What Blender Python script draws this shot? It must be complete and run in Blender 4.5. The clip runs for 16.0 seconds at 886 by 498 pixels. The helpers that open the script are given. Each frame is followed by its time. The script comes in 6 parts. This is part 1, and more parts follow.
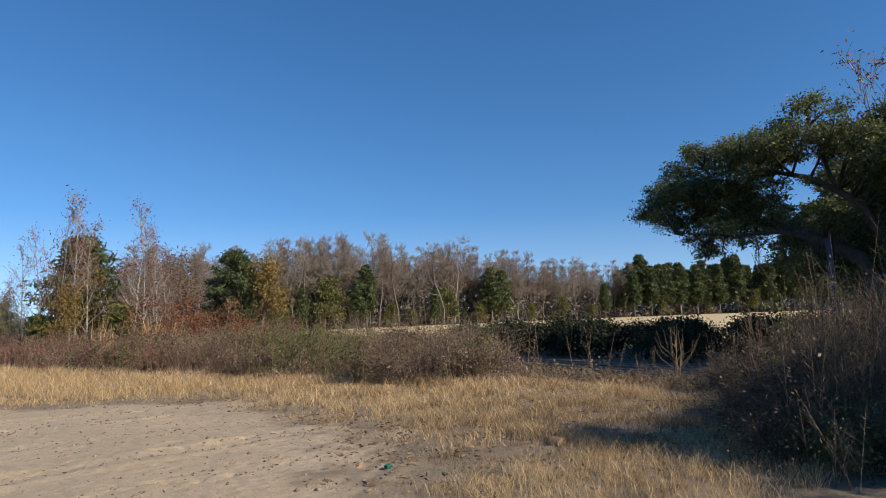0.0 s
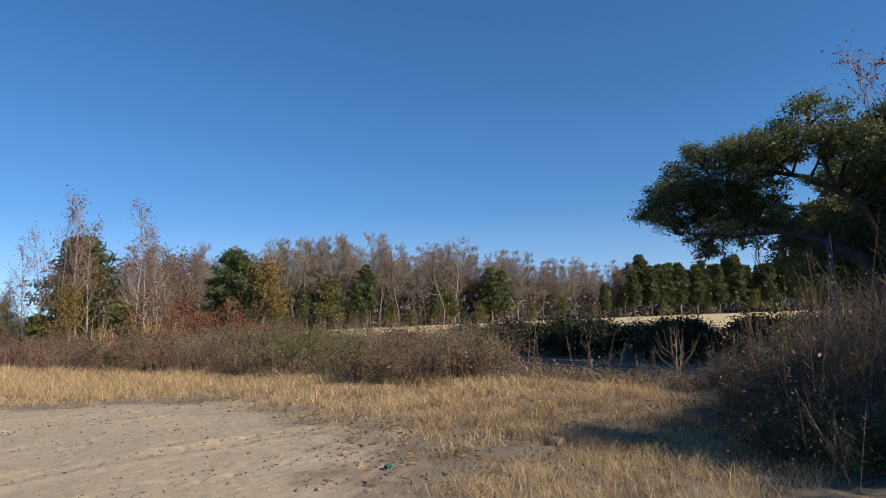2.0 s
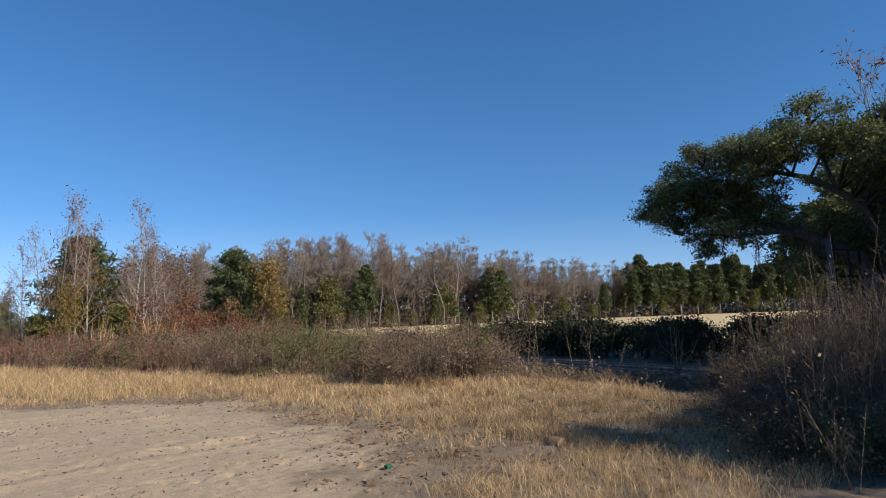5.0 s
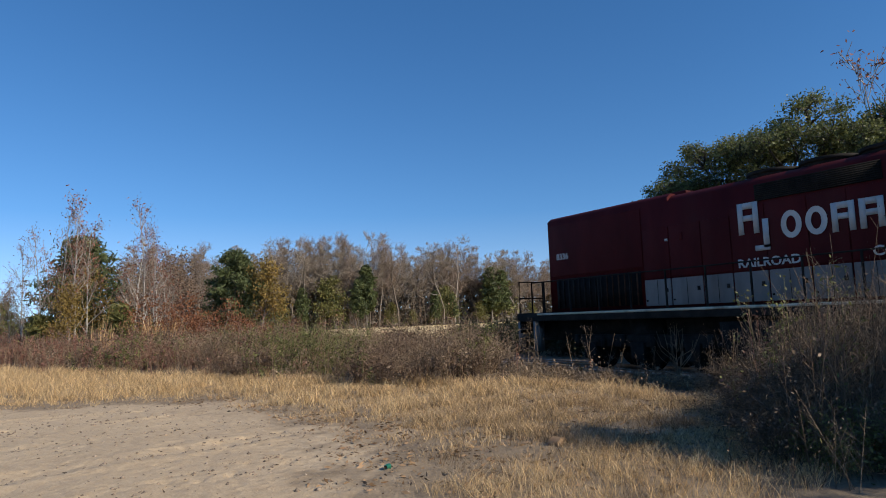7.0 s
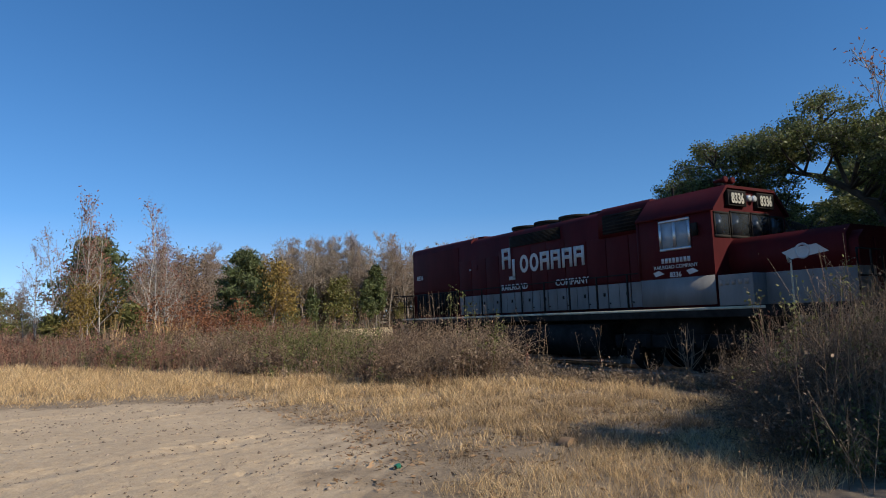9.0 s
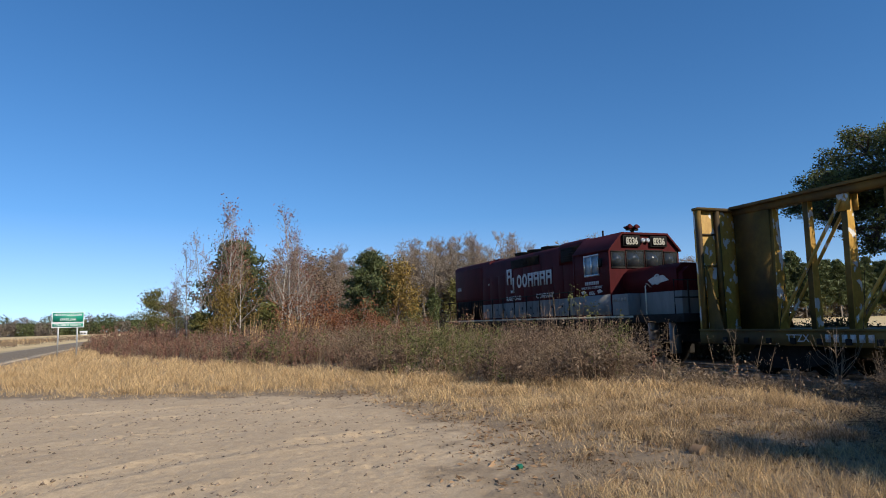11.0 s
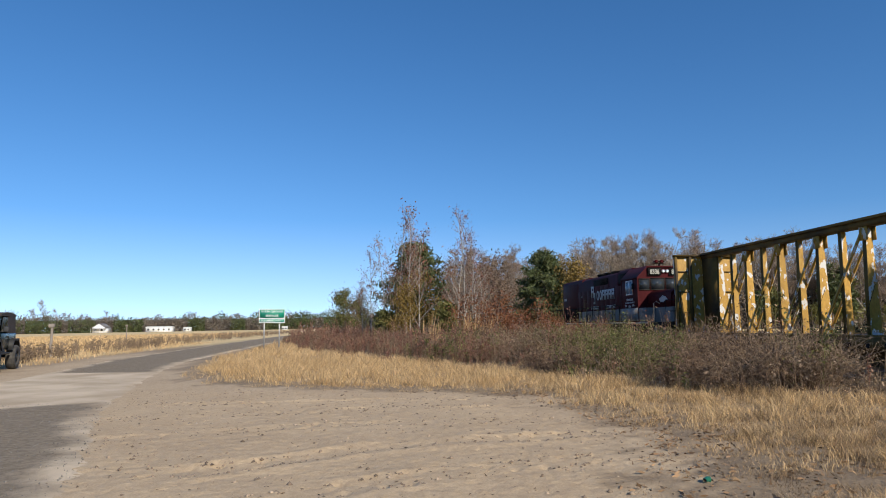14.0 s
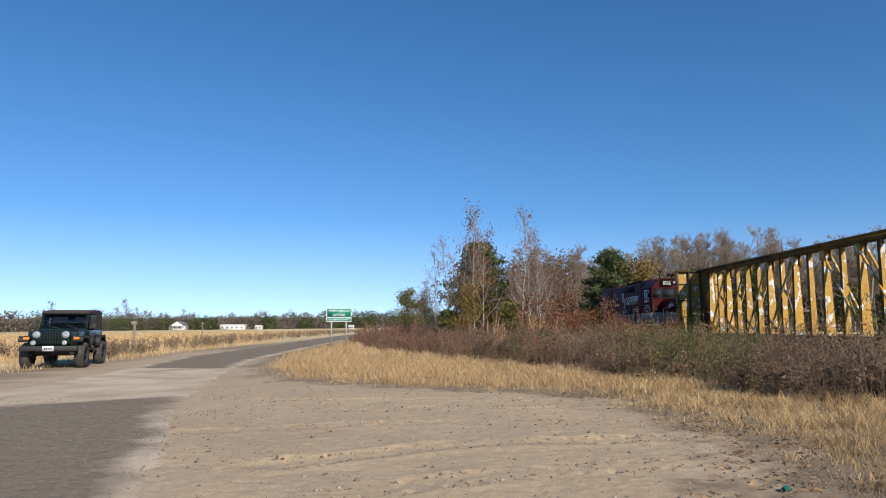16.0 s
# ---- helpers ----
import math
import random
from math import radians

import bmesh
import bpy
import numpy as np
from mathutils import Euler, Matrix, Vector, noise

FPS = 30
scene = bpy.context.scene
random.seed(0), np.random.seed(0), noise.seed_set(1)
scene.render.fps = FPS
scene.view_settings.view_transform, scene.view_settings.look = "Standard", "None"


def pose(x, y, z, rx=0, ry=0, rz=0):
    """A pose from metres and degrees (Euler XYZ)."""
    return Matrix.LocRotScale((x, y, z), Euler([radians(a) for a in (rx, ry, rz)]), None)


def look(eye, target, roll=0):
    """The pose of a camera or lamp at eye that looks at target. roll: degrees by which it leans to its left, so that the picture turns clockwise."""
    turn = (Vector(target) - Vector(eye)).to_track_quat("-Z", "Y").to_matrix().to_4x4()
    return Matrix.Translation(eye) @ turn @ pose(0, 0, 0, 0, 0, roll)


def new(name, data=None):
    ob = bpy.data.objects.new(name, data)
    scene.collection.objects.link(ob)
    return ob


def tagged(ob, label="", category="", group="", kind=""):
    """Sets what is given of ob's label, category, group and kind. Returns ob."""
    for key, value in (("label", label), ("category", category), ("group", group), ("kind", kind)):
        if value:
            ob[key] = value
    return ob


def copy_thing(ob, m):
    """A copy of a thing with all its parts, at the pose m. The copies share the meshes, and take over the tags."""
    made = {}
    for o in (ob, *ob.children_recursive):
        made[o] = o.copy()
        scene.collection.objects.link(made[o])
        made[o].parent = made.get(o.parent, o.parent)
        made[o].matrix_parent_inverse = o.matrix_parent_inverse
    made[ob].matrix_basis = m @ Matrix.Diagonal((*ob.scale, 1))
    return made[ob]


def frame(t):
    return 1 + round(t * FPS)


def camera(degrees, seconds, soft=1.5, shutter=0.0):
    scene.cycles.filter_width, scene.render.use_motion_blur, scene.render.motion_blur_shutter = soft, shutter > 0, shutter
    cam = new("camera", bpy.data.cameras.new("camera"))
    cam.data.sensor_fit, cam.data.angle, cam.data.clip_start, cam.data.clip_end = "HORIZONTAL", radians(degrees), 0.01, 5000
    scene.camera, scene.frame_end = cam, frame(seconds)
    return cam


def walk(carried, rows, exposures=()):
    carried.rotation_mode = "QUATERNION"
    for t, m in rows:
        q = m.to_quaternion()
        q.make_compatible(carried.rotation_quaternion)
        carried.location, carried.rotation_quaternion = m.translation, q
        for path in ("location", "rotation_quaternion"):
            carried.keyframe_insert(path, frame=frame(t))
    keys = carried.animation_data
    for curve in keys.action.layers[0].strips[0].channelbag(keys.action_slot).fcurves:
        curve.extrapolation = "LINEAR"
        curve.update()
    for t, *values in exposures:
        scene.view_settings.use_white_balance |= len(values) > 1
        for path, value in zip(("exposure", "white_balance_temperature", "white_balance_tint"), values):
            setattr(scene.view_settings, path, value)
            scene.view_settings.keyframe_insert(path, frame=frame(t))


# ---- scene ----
# camera on a tripod: it stands still, then pans to the left
cam = camera(68.7, 16.0, soft=1.0)
EYE = 1.65
TURNS = [
    (0.0, -32.389, 6.17, -2.001), (8.2, -32.389, 6.17, -2.001), (8.4, -32.389, 6.17, -2.001), (8.8, -32.012, 6.18, -1.986),
    (9.3, -30.478, 6.222, -1.927), (9.8, -27.787, 6.295, -1.822), (10.3, -24.719, 6.379, -1.703), (10.5, -23.436, 6.423, -1.622),
    (11.0, -20.966, 6.48, -1.468), (11.5, -19.042, 6.518, -1.358), (12.0, -16.861, 6.556, -1.22), (12.5, -13.99, 6.611, -1.029),
    (13.0, -11.188, 6.662, -0.886), (13.5, -8.551, 6.712, -0.748), (14.0, -5.672, 6.733, -0.526), (14.5, -3.873, 6.763, -0.379),
    (15.0, -2.264, 6.758, -0.2), (15.5, -1.018, 6.767, -0.126), (16.0, 0.0, 6.75, -0.1),
]
walk(cam, [(t, pose(0, 0, EYE, 0, 0, yaw) @ pose(0, 0, 0, 90 + pitch) @ pose(0, 0, 0, 0, 0, roll)) for t, yaw, pitch, roll in TURNS],
     [(0.0, 0.0), (16.0, 0.0)])

# daylight: a low winter sun behind the camera, a clear sky
SUN_DIR = Vector((0.40, -0.77, 0.50)).normalized()
sun_data = bpy.data.lights.new("sun", "SUN")
sun_data.energy, sun_data.angle, sun_data.color = 5.2, radians(0.53), (1.0, 0.90, 0.75)
sun = new("sun", sun_data)
sun.matrix_world = look((0, 0, 60), Vector((0, 0, 60)) - SUN_DIR)
world = bpy.data.worlds.new("sky")
scene.world = world
world.use_nodes = True
sky = world.node_tree.nodes.new("ShaderNodeTexSky")
sky.sky_type, sky.sun_disc = "NISHITA", False
sky.sun_elevation = math.asin(SUN_DIR.z)
sky.sun_rotation = math.atan2(SUN_DIR.x, SUN_DIR.y)
sky.air_density, sky.dust_density, sky.ozone_density, sky.altitude = 0.9, 0.0, 3.0, 200
tone = world.node_tree.nodes.new("ShaderNodeHueSaturation")
tone.inputs["Hue"].default_value = 0.5015
# paler towards the horizon, deeper overhead
height = world.node_tree.nodes.new("ShaderNodeSeparateXYZ")
pale = world.node_tree.nodes.new("ShaderNodeMapRange")
pale.inputs[1].default_value, pale.inputs[2].default_value, pale.inputs[3].default_value, pale.inputs[4].default_value = 0.0, 0.16, 0.98, 1.23
world.node_tree.links.new(height.outputs[2], pale.inputs[0])
world.node_tree.links.new(pale.outputs[0], tone.inputs["Saturation"])
tint = world.node_tree.nodes.new("ShaderNodeMixRGB")
tint.blend_type, tint.inputs[0].default_value, tint.inputs[2].default_value = "MULTIPLY", 1.0, (1.02, 1.025, 1.035, 1)
# the haze-free winter horizon: look a little higher in the sky
where = world.node_tree.nodes.new("ShaderNodeTexCoord")
lift = world.node_tree.nodes.new("ShaderNodeVectorMath")
lift.operation, lift.inputs[1].default_value = "ADD", (0, 0, 0.085)
norm = world.node_tree.nodes.new("ShaderNodeVectorMath")
norm.operation = "NORMALIZE"
world.node_tree.links.new(where.outputs["Generated"], lift.inputs[0])
world.node_tree.links.new(where.outputs["Generated"], height.inputs[0])
world.node_tree.links.new(lift.outputs[0], norm.inputs[0])
world.node_tree.links.new(norm.outputs[0], sky.inputs[0])
world.node_tree.links.new(sky.outputs[0], tint.inputs[1])
world.node_tree.links.new(tint.outputs[0], tone.inputs["Color"])
world.node_tree.links.new(tone.outputs[0], world.node_tree.nodes["Background"].inputs[0])
world.node_tree.nodes["Background"].inputs[1].default_value = 0.145


# ---- materials ----
def surf(name, c1, c2, scale=8.0, rough=0.8, bump=0.2, metal=0.0, vary=0.0, island=False, fine=60.0, stain=None, stain_at=(0.55, 0.7), through_light=0.0, streak=1.0):
    """Two colours mixed by noise, fine relief, a value change per object or per piece, and a stain colour of its own."""
    m = bpy.data.materials.new(name)
    m.use_nodes = True
    nt = m.node_tree
    b = nt.nodes["Principled BSDF"]
    b.inputs["Roughness"].default_value, b.inputs["Metallic"].default_value = rough, metal
    co = nt.nodes.new("ShaderNodeTexCoord")
    mp = nt.nodes.new("ShaderNodeMapping")
    mp.inputs["Scale"].default_value = (1, 1, 1 / streak)
    nt.links.new(co.outputs["Object"], mp.inputs[0])
    n1 = nt.nodes.new("ShaderNodeTexNoise")
    n1.inputs["Scale"].default_value, n1.inputs["Detail"].default_value, n1.inputs["Roughness"].default_value = scale, 6, 0.65
    nt.links.new(mp.outputs[0], n1.inputs["Vector"])
    ramp = nt.nodes.new("ShaderNodeValToRGB")
    ramp.color_ramp.elements[0].position, ramp.color_ramp.elements[0].color = 0.35, (*c1, 1)
    ramp.color_ramp.elements[1].position, ramp.color_ramp.elements[1].color = 0.65, (*c2, 1)
    nt.links.new(n1.outputs["Fac"], ramp.inputs[0])
    out = ramp.outputs[0]
    if stain:
        n3 = nt.nodes.new("ShaderNodeTexNoise")
        n3.inputs["Scale"].default_value, n3.inputs["Detail"].default_value = scale * 0.45, 8
        nt.links.new(mp.outputs[0], n3.inputs["Vector"])
        r3 = nt.nodes.new("ShaderNodeValToRGB")
        r3.color_ramp.elements[0].position, r3.color_ramp.elements[1].position = stain_at
        nt.links.new(n3.outputs["Fac"], r3.inputs[0])
        mx = nt.nodes.new("ShaderNodeMixRGB")
        mx.inputs[2].default_value = (*stain, 1)
        nt.links.new(r3.outputs[0], mx.inputs[0])
        nt.links.new(out, mx.inputs[1])
        out = mx.outputs[0]
    if vary:
        if island:
            src = nt.nodes.new("ShaderNodeNewGeometry").outputs["Random Per Island"]
        else:
            src = nt.nodes.new("ShaderNodeObjectInfo").outputs["Random"]
        mr = nt.nodes.new("ShaderNodeMapRange")
        mr.inputs[3].default_value, mr.inputs[4].default_value = 1 - vary, 1 + vary
        nt.links.new(src, mr.inputs[0])
        hs = nt.nodes.new("ShaderNodeHueSaturation")
        nt.links.new(mr.outputs[0], hs.inputs["Value"])
        nt.links.new(out, hs.inputs["Color"])
        out = hs.outputs[0]
    nt.links.new(out, b.inputs["Base Color"])
    if bump:
        n2 = nt.nodes.new("ShaderNodeTexNoise")
        n2.inputs["Scale"].default_value, n2.inputs["Detail"].default_value = fine, 4
        nt.links.new(mp.outputs[0], n2.inputs["Vector"])
        bp = nt.nodes.new("ShaderNodeBump")
        bp.inputs["Strength"].default_value, bp.inputs["Distance"].default_value = bump, 0.02
        nt.links.new(n2.outputs["Fac"], bp.inputs["Height"])
        nt.links.new(bp.outputs[0], b.inputs["Normal"])
    if through_light:
        tr = nt.nodes.new("ShaderNodeBsdfTranslucent")
        nt.links.new(out, tr.inputs[0])
        ms = nt.nodes.new("ShaderNodeMixShader")
        ms.inputs[0].default_value = through_light
        nt.links.new(b.outputs[0], ms.inputs[1])
        nt.links.new(tr.outputs[0], ms.inputs[2])
        nt.links.new(ms.outputs[0], nt.nodes["Material Output"].inputs[0])
    return m


def leafy(name, c1, c2, vary=0.35, through_light=0.25, rough=0.7):
    return surf(name, c1, c2, scale=1.3, rough=rough, bump=0.0, vary=vary, island=True, through_light=through_light)


M_STRAW = leafy("straw", (0.47, 0.305, 0.14), (0.68, 0.49, 0.26), 0.45)
M_STRAW_DULL = leafy("dull straw", (0.19, 0.125, 0.068), (0.39, 0.27, 0.15), 0.55)
M_DEAD_LEAF = leafy("brown dead leaves", (0.13, 0.082, 0.05), (0.22, 0.145, 0.09), 0.4, 0.2)
M_WEED = leafy("dry weed stems", (0.11, 0.068, 0.042), (0.23, 0.15, 0.092), 0.5, 0.1)
# Darker copy of M_WEED; the thicket's shade is put into the colour.
M_WEED_SHADED = leafy("dry weed stems, darkened for shade", (0.06, 0.042, 0.026), (0.145, 0.098, 0.06), 0.6, 0.05)
M_WEED_RED = leafy("russet weed", (0.17, 0.075, 0.055), (0.26, 0.13, 0.08), 0.4, 0.15)
M_WEED_GREY = leafy("grey brown weed", (0.15, 0.105, 0.066), (0.27, 0.192, 0.122), 0.4, 0.1)
M_WEED_GREEN = leafy("green weed leaves", (0.10, 0.11, 0.028), (0.19, 0.18, 0.06), 0.4, 0.3)
M_TALL_STRAW = leafy("tall straw", (0.50, 0.30, 0.13), (0.62, 0.42, 0.2), 0.25)
M_RED_LEAF = leafy("red autumn leaves", (0.16, 0.05, 0.026), (0.28, 0.12, 0.045), 0.45, 0.3)
M_PALE_RED_LEAF = leafy("faded red leaves", (0.22, 0.075, 0.05), (0.30, 0.13, 0.08), 0.4, 0.3)
M_GOLD_LEAF = leafy("golden autumn leaves", (0.20, 0.14, 0.03), (0.30, 0.195, 0.055), 0.4, 0.3)
M_OLIVE_LEAF = leafy("olive leaves", (0.11, 0.115, 0.03), (0.19, 0.17, 0.05), 0.4, 0.3)
M_PINE = leafy("pine needles", (0.055, 0.076, 0.024), (0.125, 0.14, 0.05), 0.5, 0.3)
M_OAK = leafy("live oak leaves", (0.085, 0.10, 0.028), (0.18, 0.19, 0.065), 0.5, 0.42, 0.5)
# Hedge leaves near black: the shade on the bushes is put into their colour.
M_HEDGE_SHADED = leafy("evergreen hedge leaves, darkened for shade", (0.022, 0.026, 0.010), (0.05, 0.055, 0.022), 0.4, 0.0, 0.85)
M_BARK = surf("grey brown bark", (0.13, 0.105, 0.085), (0.23, 0.195, 0.16), 3.0, 0.95, 0.3, vary=0.25, fine=14.0)
M_BARK_PALE = surf("pale bark", (0.30, 0.27, 0.23), (0.46, 0.42, 0.37), 3.0, 0.9, 0.2, vary=0.15, fine=14.0)
M_BARK_DARK = surf("dark oak bark", (0.05, 0.042, 0.035), (0.10, 0.085, 0.07), 3.0, 0.95, 0.5, fine=14.0)
M_TWIG = leafy("bare twigs", (0.19, 0.15, 0.113), (0.31, 0.252, 0.195), 0.35, 0.0)
M_TWIG_RED = leafy("reddish bare twigs", (0.18, 0.13, 0.098), (0.28, 0.21, 0.165), 0.3, 0.0)
M_WOOD_FILL = leafy("far undergrowth", (0.10, 0.08, 0.06), (0.19, 0.155, 0.12), 0.5, 0.1)


def asphalt_material():
    """Worn asphalt; wind-blown sand lies on it where the cover attribute says."""
    m = surf("worn asphalt", (0.19, 0.152, 0.108), (0.30, 0.245, 0.178), 14.0, 0.95, 0.8, fine=60.0)
    nt = m.node_tree
    b = nt.nodes["Principled BSDF"]
    old = b.inputs["Base Color"].links[0].from_socket
    co = nt.nodes.new("ShaderNodeTexCoord")
    att = nt.nodes.new("ShaderNodeAttribute")
    att.attribute_name = "cover"
    n = nt.nodes.new("ShaderNodeTexNoise")
    n.inputs["Scale"].default_value, n.inputs["Detail"].default_value, n.inputs["Roughness"].default_value = 1.3, 8, 0.7
    nt.links.new(co.outputs["Object"], n.inputs["Vector"])
    add = nt.nodes.new("ShaderNodeMath")
    add.operation = "ADD"
    nt.links.new(att.outputs["Fac"], add.inputs[0])
    nt.links.new(n.outputs["Fac"], add.inputs[1])
    mr = nt.nodes.new("ShaderNodeMapRange")
    mr.inputs[1].default_value, mr.inputs[2].default_value = 0.78, 1.12
    nt.links.new(add.outputs[0], mr.inputs[0])
    n2 = nt.nodes.new("ShaderNodeTexNoise")
    n2.inputs["Scale"].default_value, n2.inputs["Detail"].default_value = 0.9, 8
    nt.links.new(co.outputs["Object"], n2.inputs["Vector"])
    r = nt.nodes.new("ShaderNodeValToRGB")
    r.color_ramp.elements[0].position, r.color_ramp.elements[0].color = 0.35, (0.47, 0.365, 0.25, 1)
    r.color_ramp.elements[1].position, r.color_ramp.elements[1].color = 0.65, (0.66, 0.54, 0.39, 1)
    nt.links.new(n2.outputs["Fac"], r.inputs[0])
    mx = nt.nodes.new("ShaderNodeMixRGB")
    nt.links.new(mr.outputs[0], mx.inputs[0])
    nt.links.new(old, mx.inputs[1])
    nt.links.new(r.outputs[0], mx.inputs[2])
    nt.links.new(mx.outputs[0], b.inputs["Base Color"])
    return m


M_ASPHALT = asphalt_material()
M_MAROON = surf("faded maroon paint", (0.045, 0.0042, 0.006), (0.072, 0.008, 0.0098), 1.1, 0.6, 0.06, fine=30.0, stain=(0.07, 0.022, 0.02), stain_at=(0.5, 0.8), streak=3.0)
M_WHITE_BAND = surf("dirty white paint", (0.155, 0.155, 0.15), (0.225, 0.22, 0.212), 1.6, 0.55, 0.06, stain=(0.10, 0.085, 0.07), stain_at=(0.5, 0.75), streak=3.0)
M_CREAM = surf("dirty cream stripe", (0.45, 0.40, 0.28), (0.62, 0.57, 0.44), 3.0, 0.6, 0.05, stain=(0.15, 0.13, 0.1), streak=2.0)
M_BLACK = surf("grimy black running gear", (0.012, 0.011, 0.010), (0.03, 0.027, 0.024), 3.0, 0.75, 0.2)
M_GRILLE = surf("black louvre", (0.006, 0.006, 0.006), (0.014, 0.012, 0.012), 5.0, 0.7, 0.1)
M_RUST = surf("rusty louvre slat", (0.03, 0.014, 0.009), (0.075, 0.036, 0.02), 4.0, 0.9, 0.2, vary=0.3)
M_LETTER = surf("white lettering", (0.40, 0.40, 0.388), (0.50, 0.50, 0.483), 4.0, 0.5, 0.0)
M_DIGIT = surf("black digits", (0.012, 0.012, 0.012), (0.02, 0.02, 0.02), 4.0, 0.5, 0.0)
M_BOARD = surf("cream digits", (0.30, 0.29, 0.24), (0.38, 0.37, 0.31), 5.0, 0.4, 0.0)
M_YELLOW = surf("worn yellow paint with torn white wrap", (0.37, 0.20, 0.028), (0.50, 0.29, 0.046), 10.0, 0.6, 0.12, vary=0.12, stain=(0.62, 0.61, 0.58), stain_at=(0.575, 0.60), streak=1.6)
# Darker copy of the yellow: grime, and shade on sides turned from the sun.
M_YELLOW_GRIME_SHADE = surf("grimy and shaded brown-yellow steel", (0.10, 0.065, 0.022), (0.19, 0.12, 0.035), 1.5, 0.65, 0.15, vary=0.1, stain=(0.06, 0.045, 0.03), stain_at=(0.5, 0.7))
M_STEEL = surf("worn rail steel", (0.20, 0.17, 0.15), (0.34, 0.31, 0.28), 5.0, 0.35, 0.05, metal=0.9)
M_SILVER = surf("bare aluminium frame", (0.55, 0.56, 0.57), (0.68, 0.68, 0.68), 5.0, 0.35, 0.02, metal=0.8)
M_TIE = surf("creosoted timber", (0.045, 0.036, 0.03), (0.10, 0.082, 0.065), 2.0, 0.95, 0.4, vary=0.25)
M_BALLAST = leafy("grey ballast stone", (0.11, 0.10, 0.088), (0.23, 0.21, 0.185), 0.3, 0.0, 0.95)
M_JEEP = surf("dark green car paint", (0.004, 0.011, 0.010), (0.007, 0.017, 0.015), 2.0, 0.22, 0.0, stain=(0.06, 0.055, 0.045), stain_at=(0.6, 0.95))
M_CANVAS = surf("dark brown soft top", (0.035, 0.026, 0.022), (0.06, 0.045, 0.038), 6.0, 0.85, 0.15)
M_TYRE = surf("dusty tyre rubber", (0.028, 0.027, 0.026), (0.085, 0.078, 0.068), 6.0, 0.9, 0.3)
M_PLASTIC = surf("black plastic trim", (0.015, 0.015, 0.015), (0.03, 0.03, 0.03), 6.0, 0.6, 0.05)
M_AMBER = surf("amber lens", (0.75, 0.20, 0.02), (0.85, 0.28, 0.03), 6.0, 0.25, 0.0)
M_LAMP = surf("clear lamp lens", (0.45, 0.47, 0.49), (0.6, 0.62, 0.63), 9.0, 0.12, 0.0, metal=0.5)
M_SIGN_GREEN = surf("green sign sheeting", (0.01, 0.23, 0.15), (0.014, 0.27, 0.175), 2.0, 0.45, 0.0)
M_SIGN_WHITE = surf("white sign sheeting", (0.72, 0.74, 0.74), (0.80, 0.82, 0.82), 2.0, 0.45, 0.0)
M_GALV = surf("galvanised steel", (0.38, 0.38, 0.38), (0.52, 0.52, 0.51), 8.0, 0.5, 0.05, metal=0.6)
M_WALL_WHITE = surf("white siding", (0.66, 0.66, 0.64), (0.78, 0.78, 0.76), 0.6, 0.7, 0.05)
M_ROOF = surf("grey shingle roof", (0.16, 0.15, 0.145), (0.25, 0.24, 0.23), 1.0, 0.9, 0.2)
# Pale blue base colour stands in for the sky reflected in the side panes.
M_SKY_PANE = surf("window pane in reflected sky colour", (0.22, 0.28, 0.33), (0.30, 0.37, 0.42), 2.0, 0.08, 0.0)
M_DARK_PANE = surf("dark window pane", (0.02, 0.025, 0.03), (0.035, 0.04, 0.045), 2.0, 0.1, 0.0)
M_POST = surf("weathered grey post", (0.20, 0.17, 0.14), (0.32, 0.28, 0.24), 5.0, 0.95, 0.3, streak=4.0)
M_BLUE = surf("blue painted steel", (0.012, 0.024, 0.06), (0.018, 0.032, 0.08), 3.0, 0.5, 0.05)
M_DEBRIS_SHADE = leafy("dark plant debris and lug mark shade", (0.05, 0.035, 0.022), (0.12, 0.085, 0.055), 0.5, 0.0, 0.95)
M_CLOD = leafy("clods and pebbles", (0.14, 0.10, 0.07), (0.36, 0.28, 0.20), 0.5, 0.0, 0.95)
M_LITTER = leafy("brown leaf litter", (0.17, 0.10, 0.055), (0.34, 0.22, 0.12), 0.45, 0.1, 0.9)
M_CAN = surf("green plastic litter", (0.012, 0.10, 0.06), (0.02, 0.13, 0.085), 8.0, 0.35, 0.0)
M_BROWN_SOIL = surf("ploughed brown soil", (0.12, 0.06, 0.04), (0.19, 0.10, 0.065), 0.2, 0.95, 0.2)


def glass_material():
    m = bpy.data.materials.new("tinted glass")
    m.use_nodes = True
    b = m.node_tree.nodes["Principled BSDF"]
    b.inputs["Base Color"].default_value = (0.75, 0.82, 0.83, 1)
    b.inputs["Roughness"].default_value, b.inputs["Transmission Weight"].default_value, b.inputs["IOR"].default_value = 0.03, 1.0, 1.45
    return m


M_GLASS = glass_material()
for m_dull in (M_MAROON, M_WHITE_BAND, M_BLACK, M_GRILLE, M_RUST, M_YELLOW_GRIME_SHADE, M_ASPHALT):  # chalky, dusty, weathered surfaces
    m_dull.node_tree.nodes["Principled BSDF"].inputs["Specular IOR Level"].default_value = 0.1


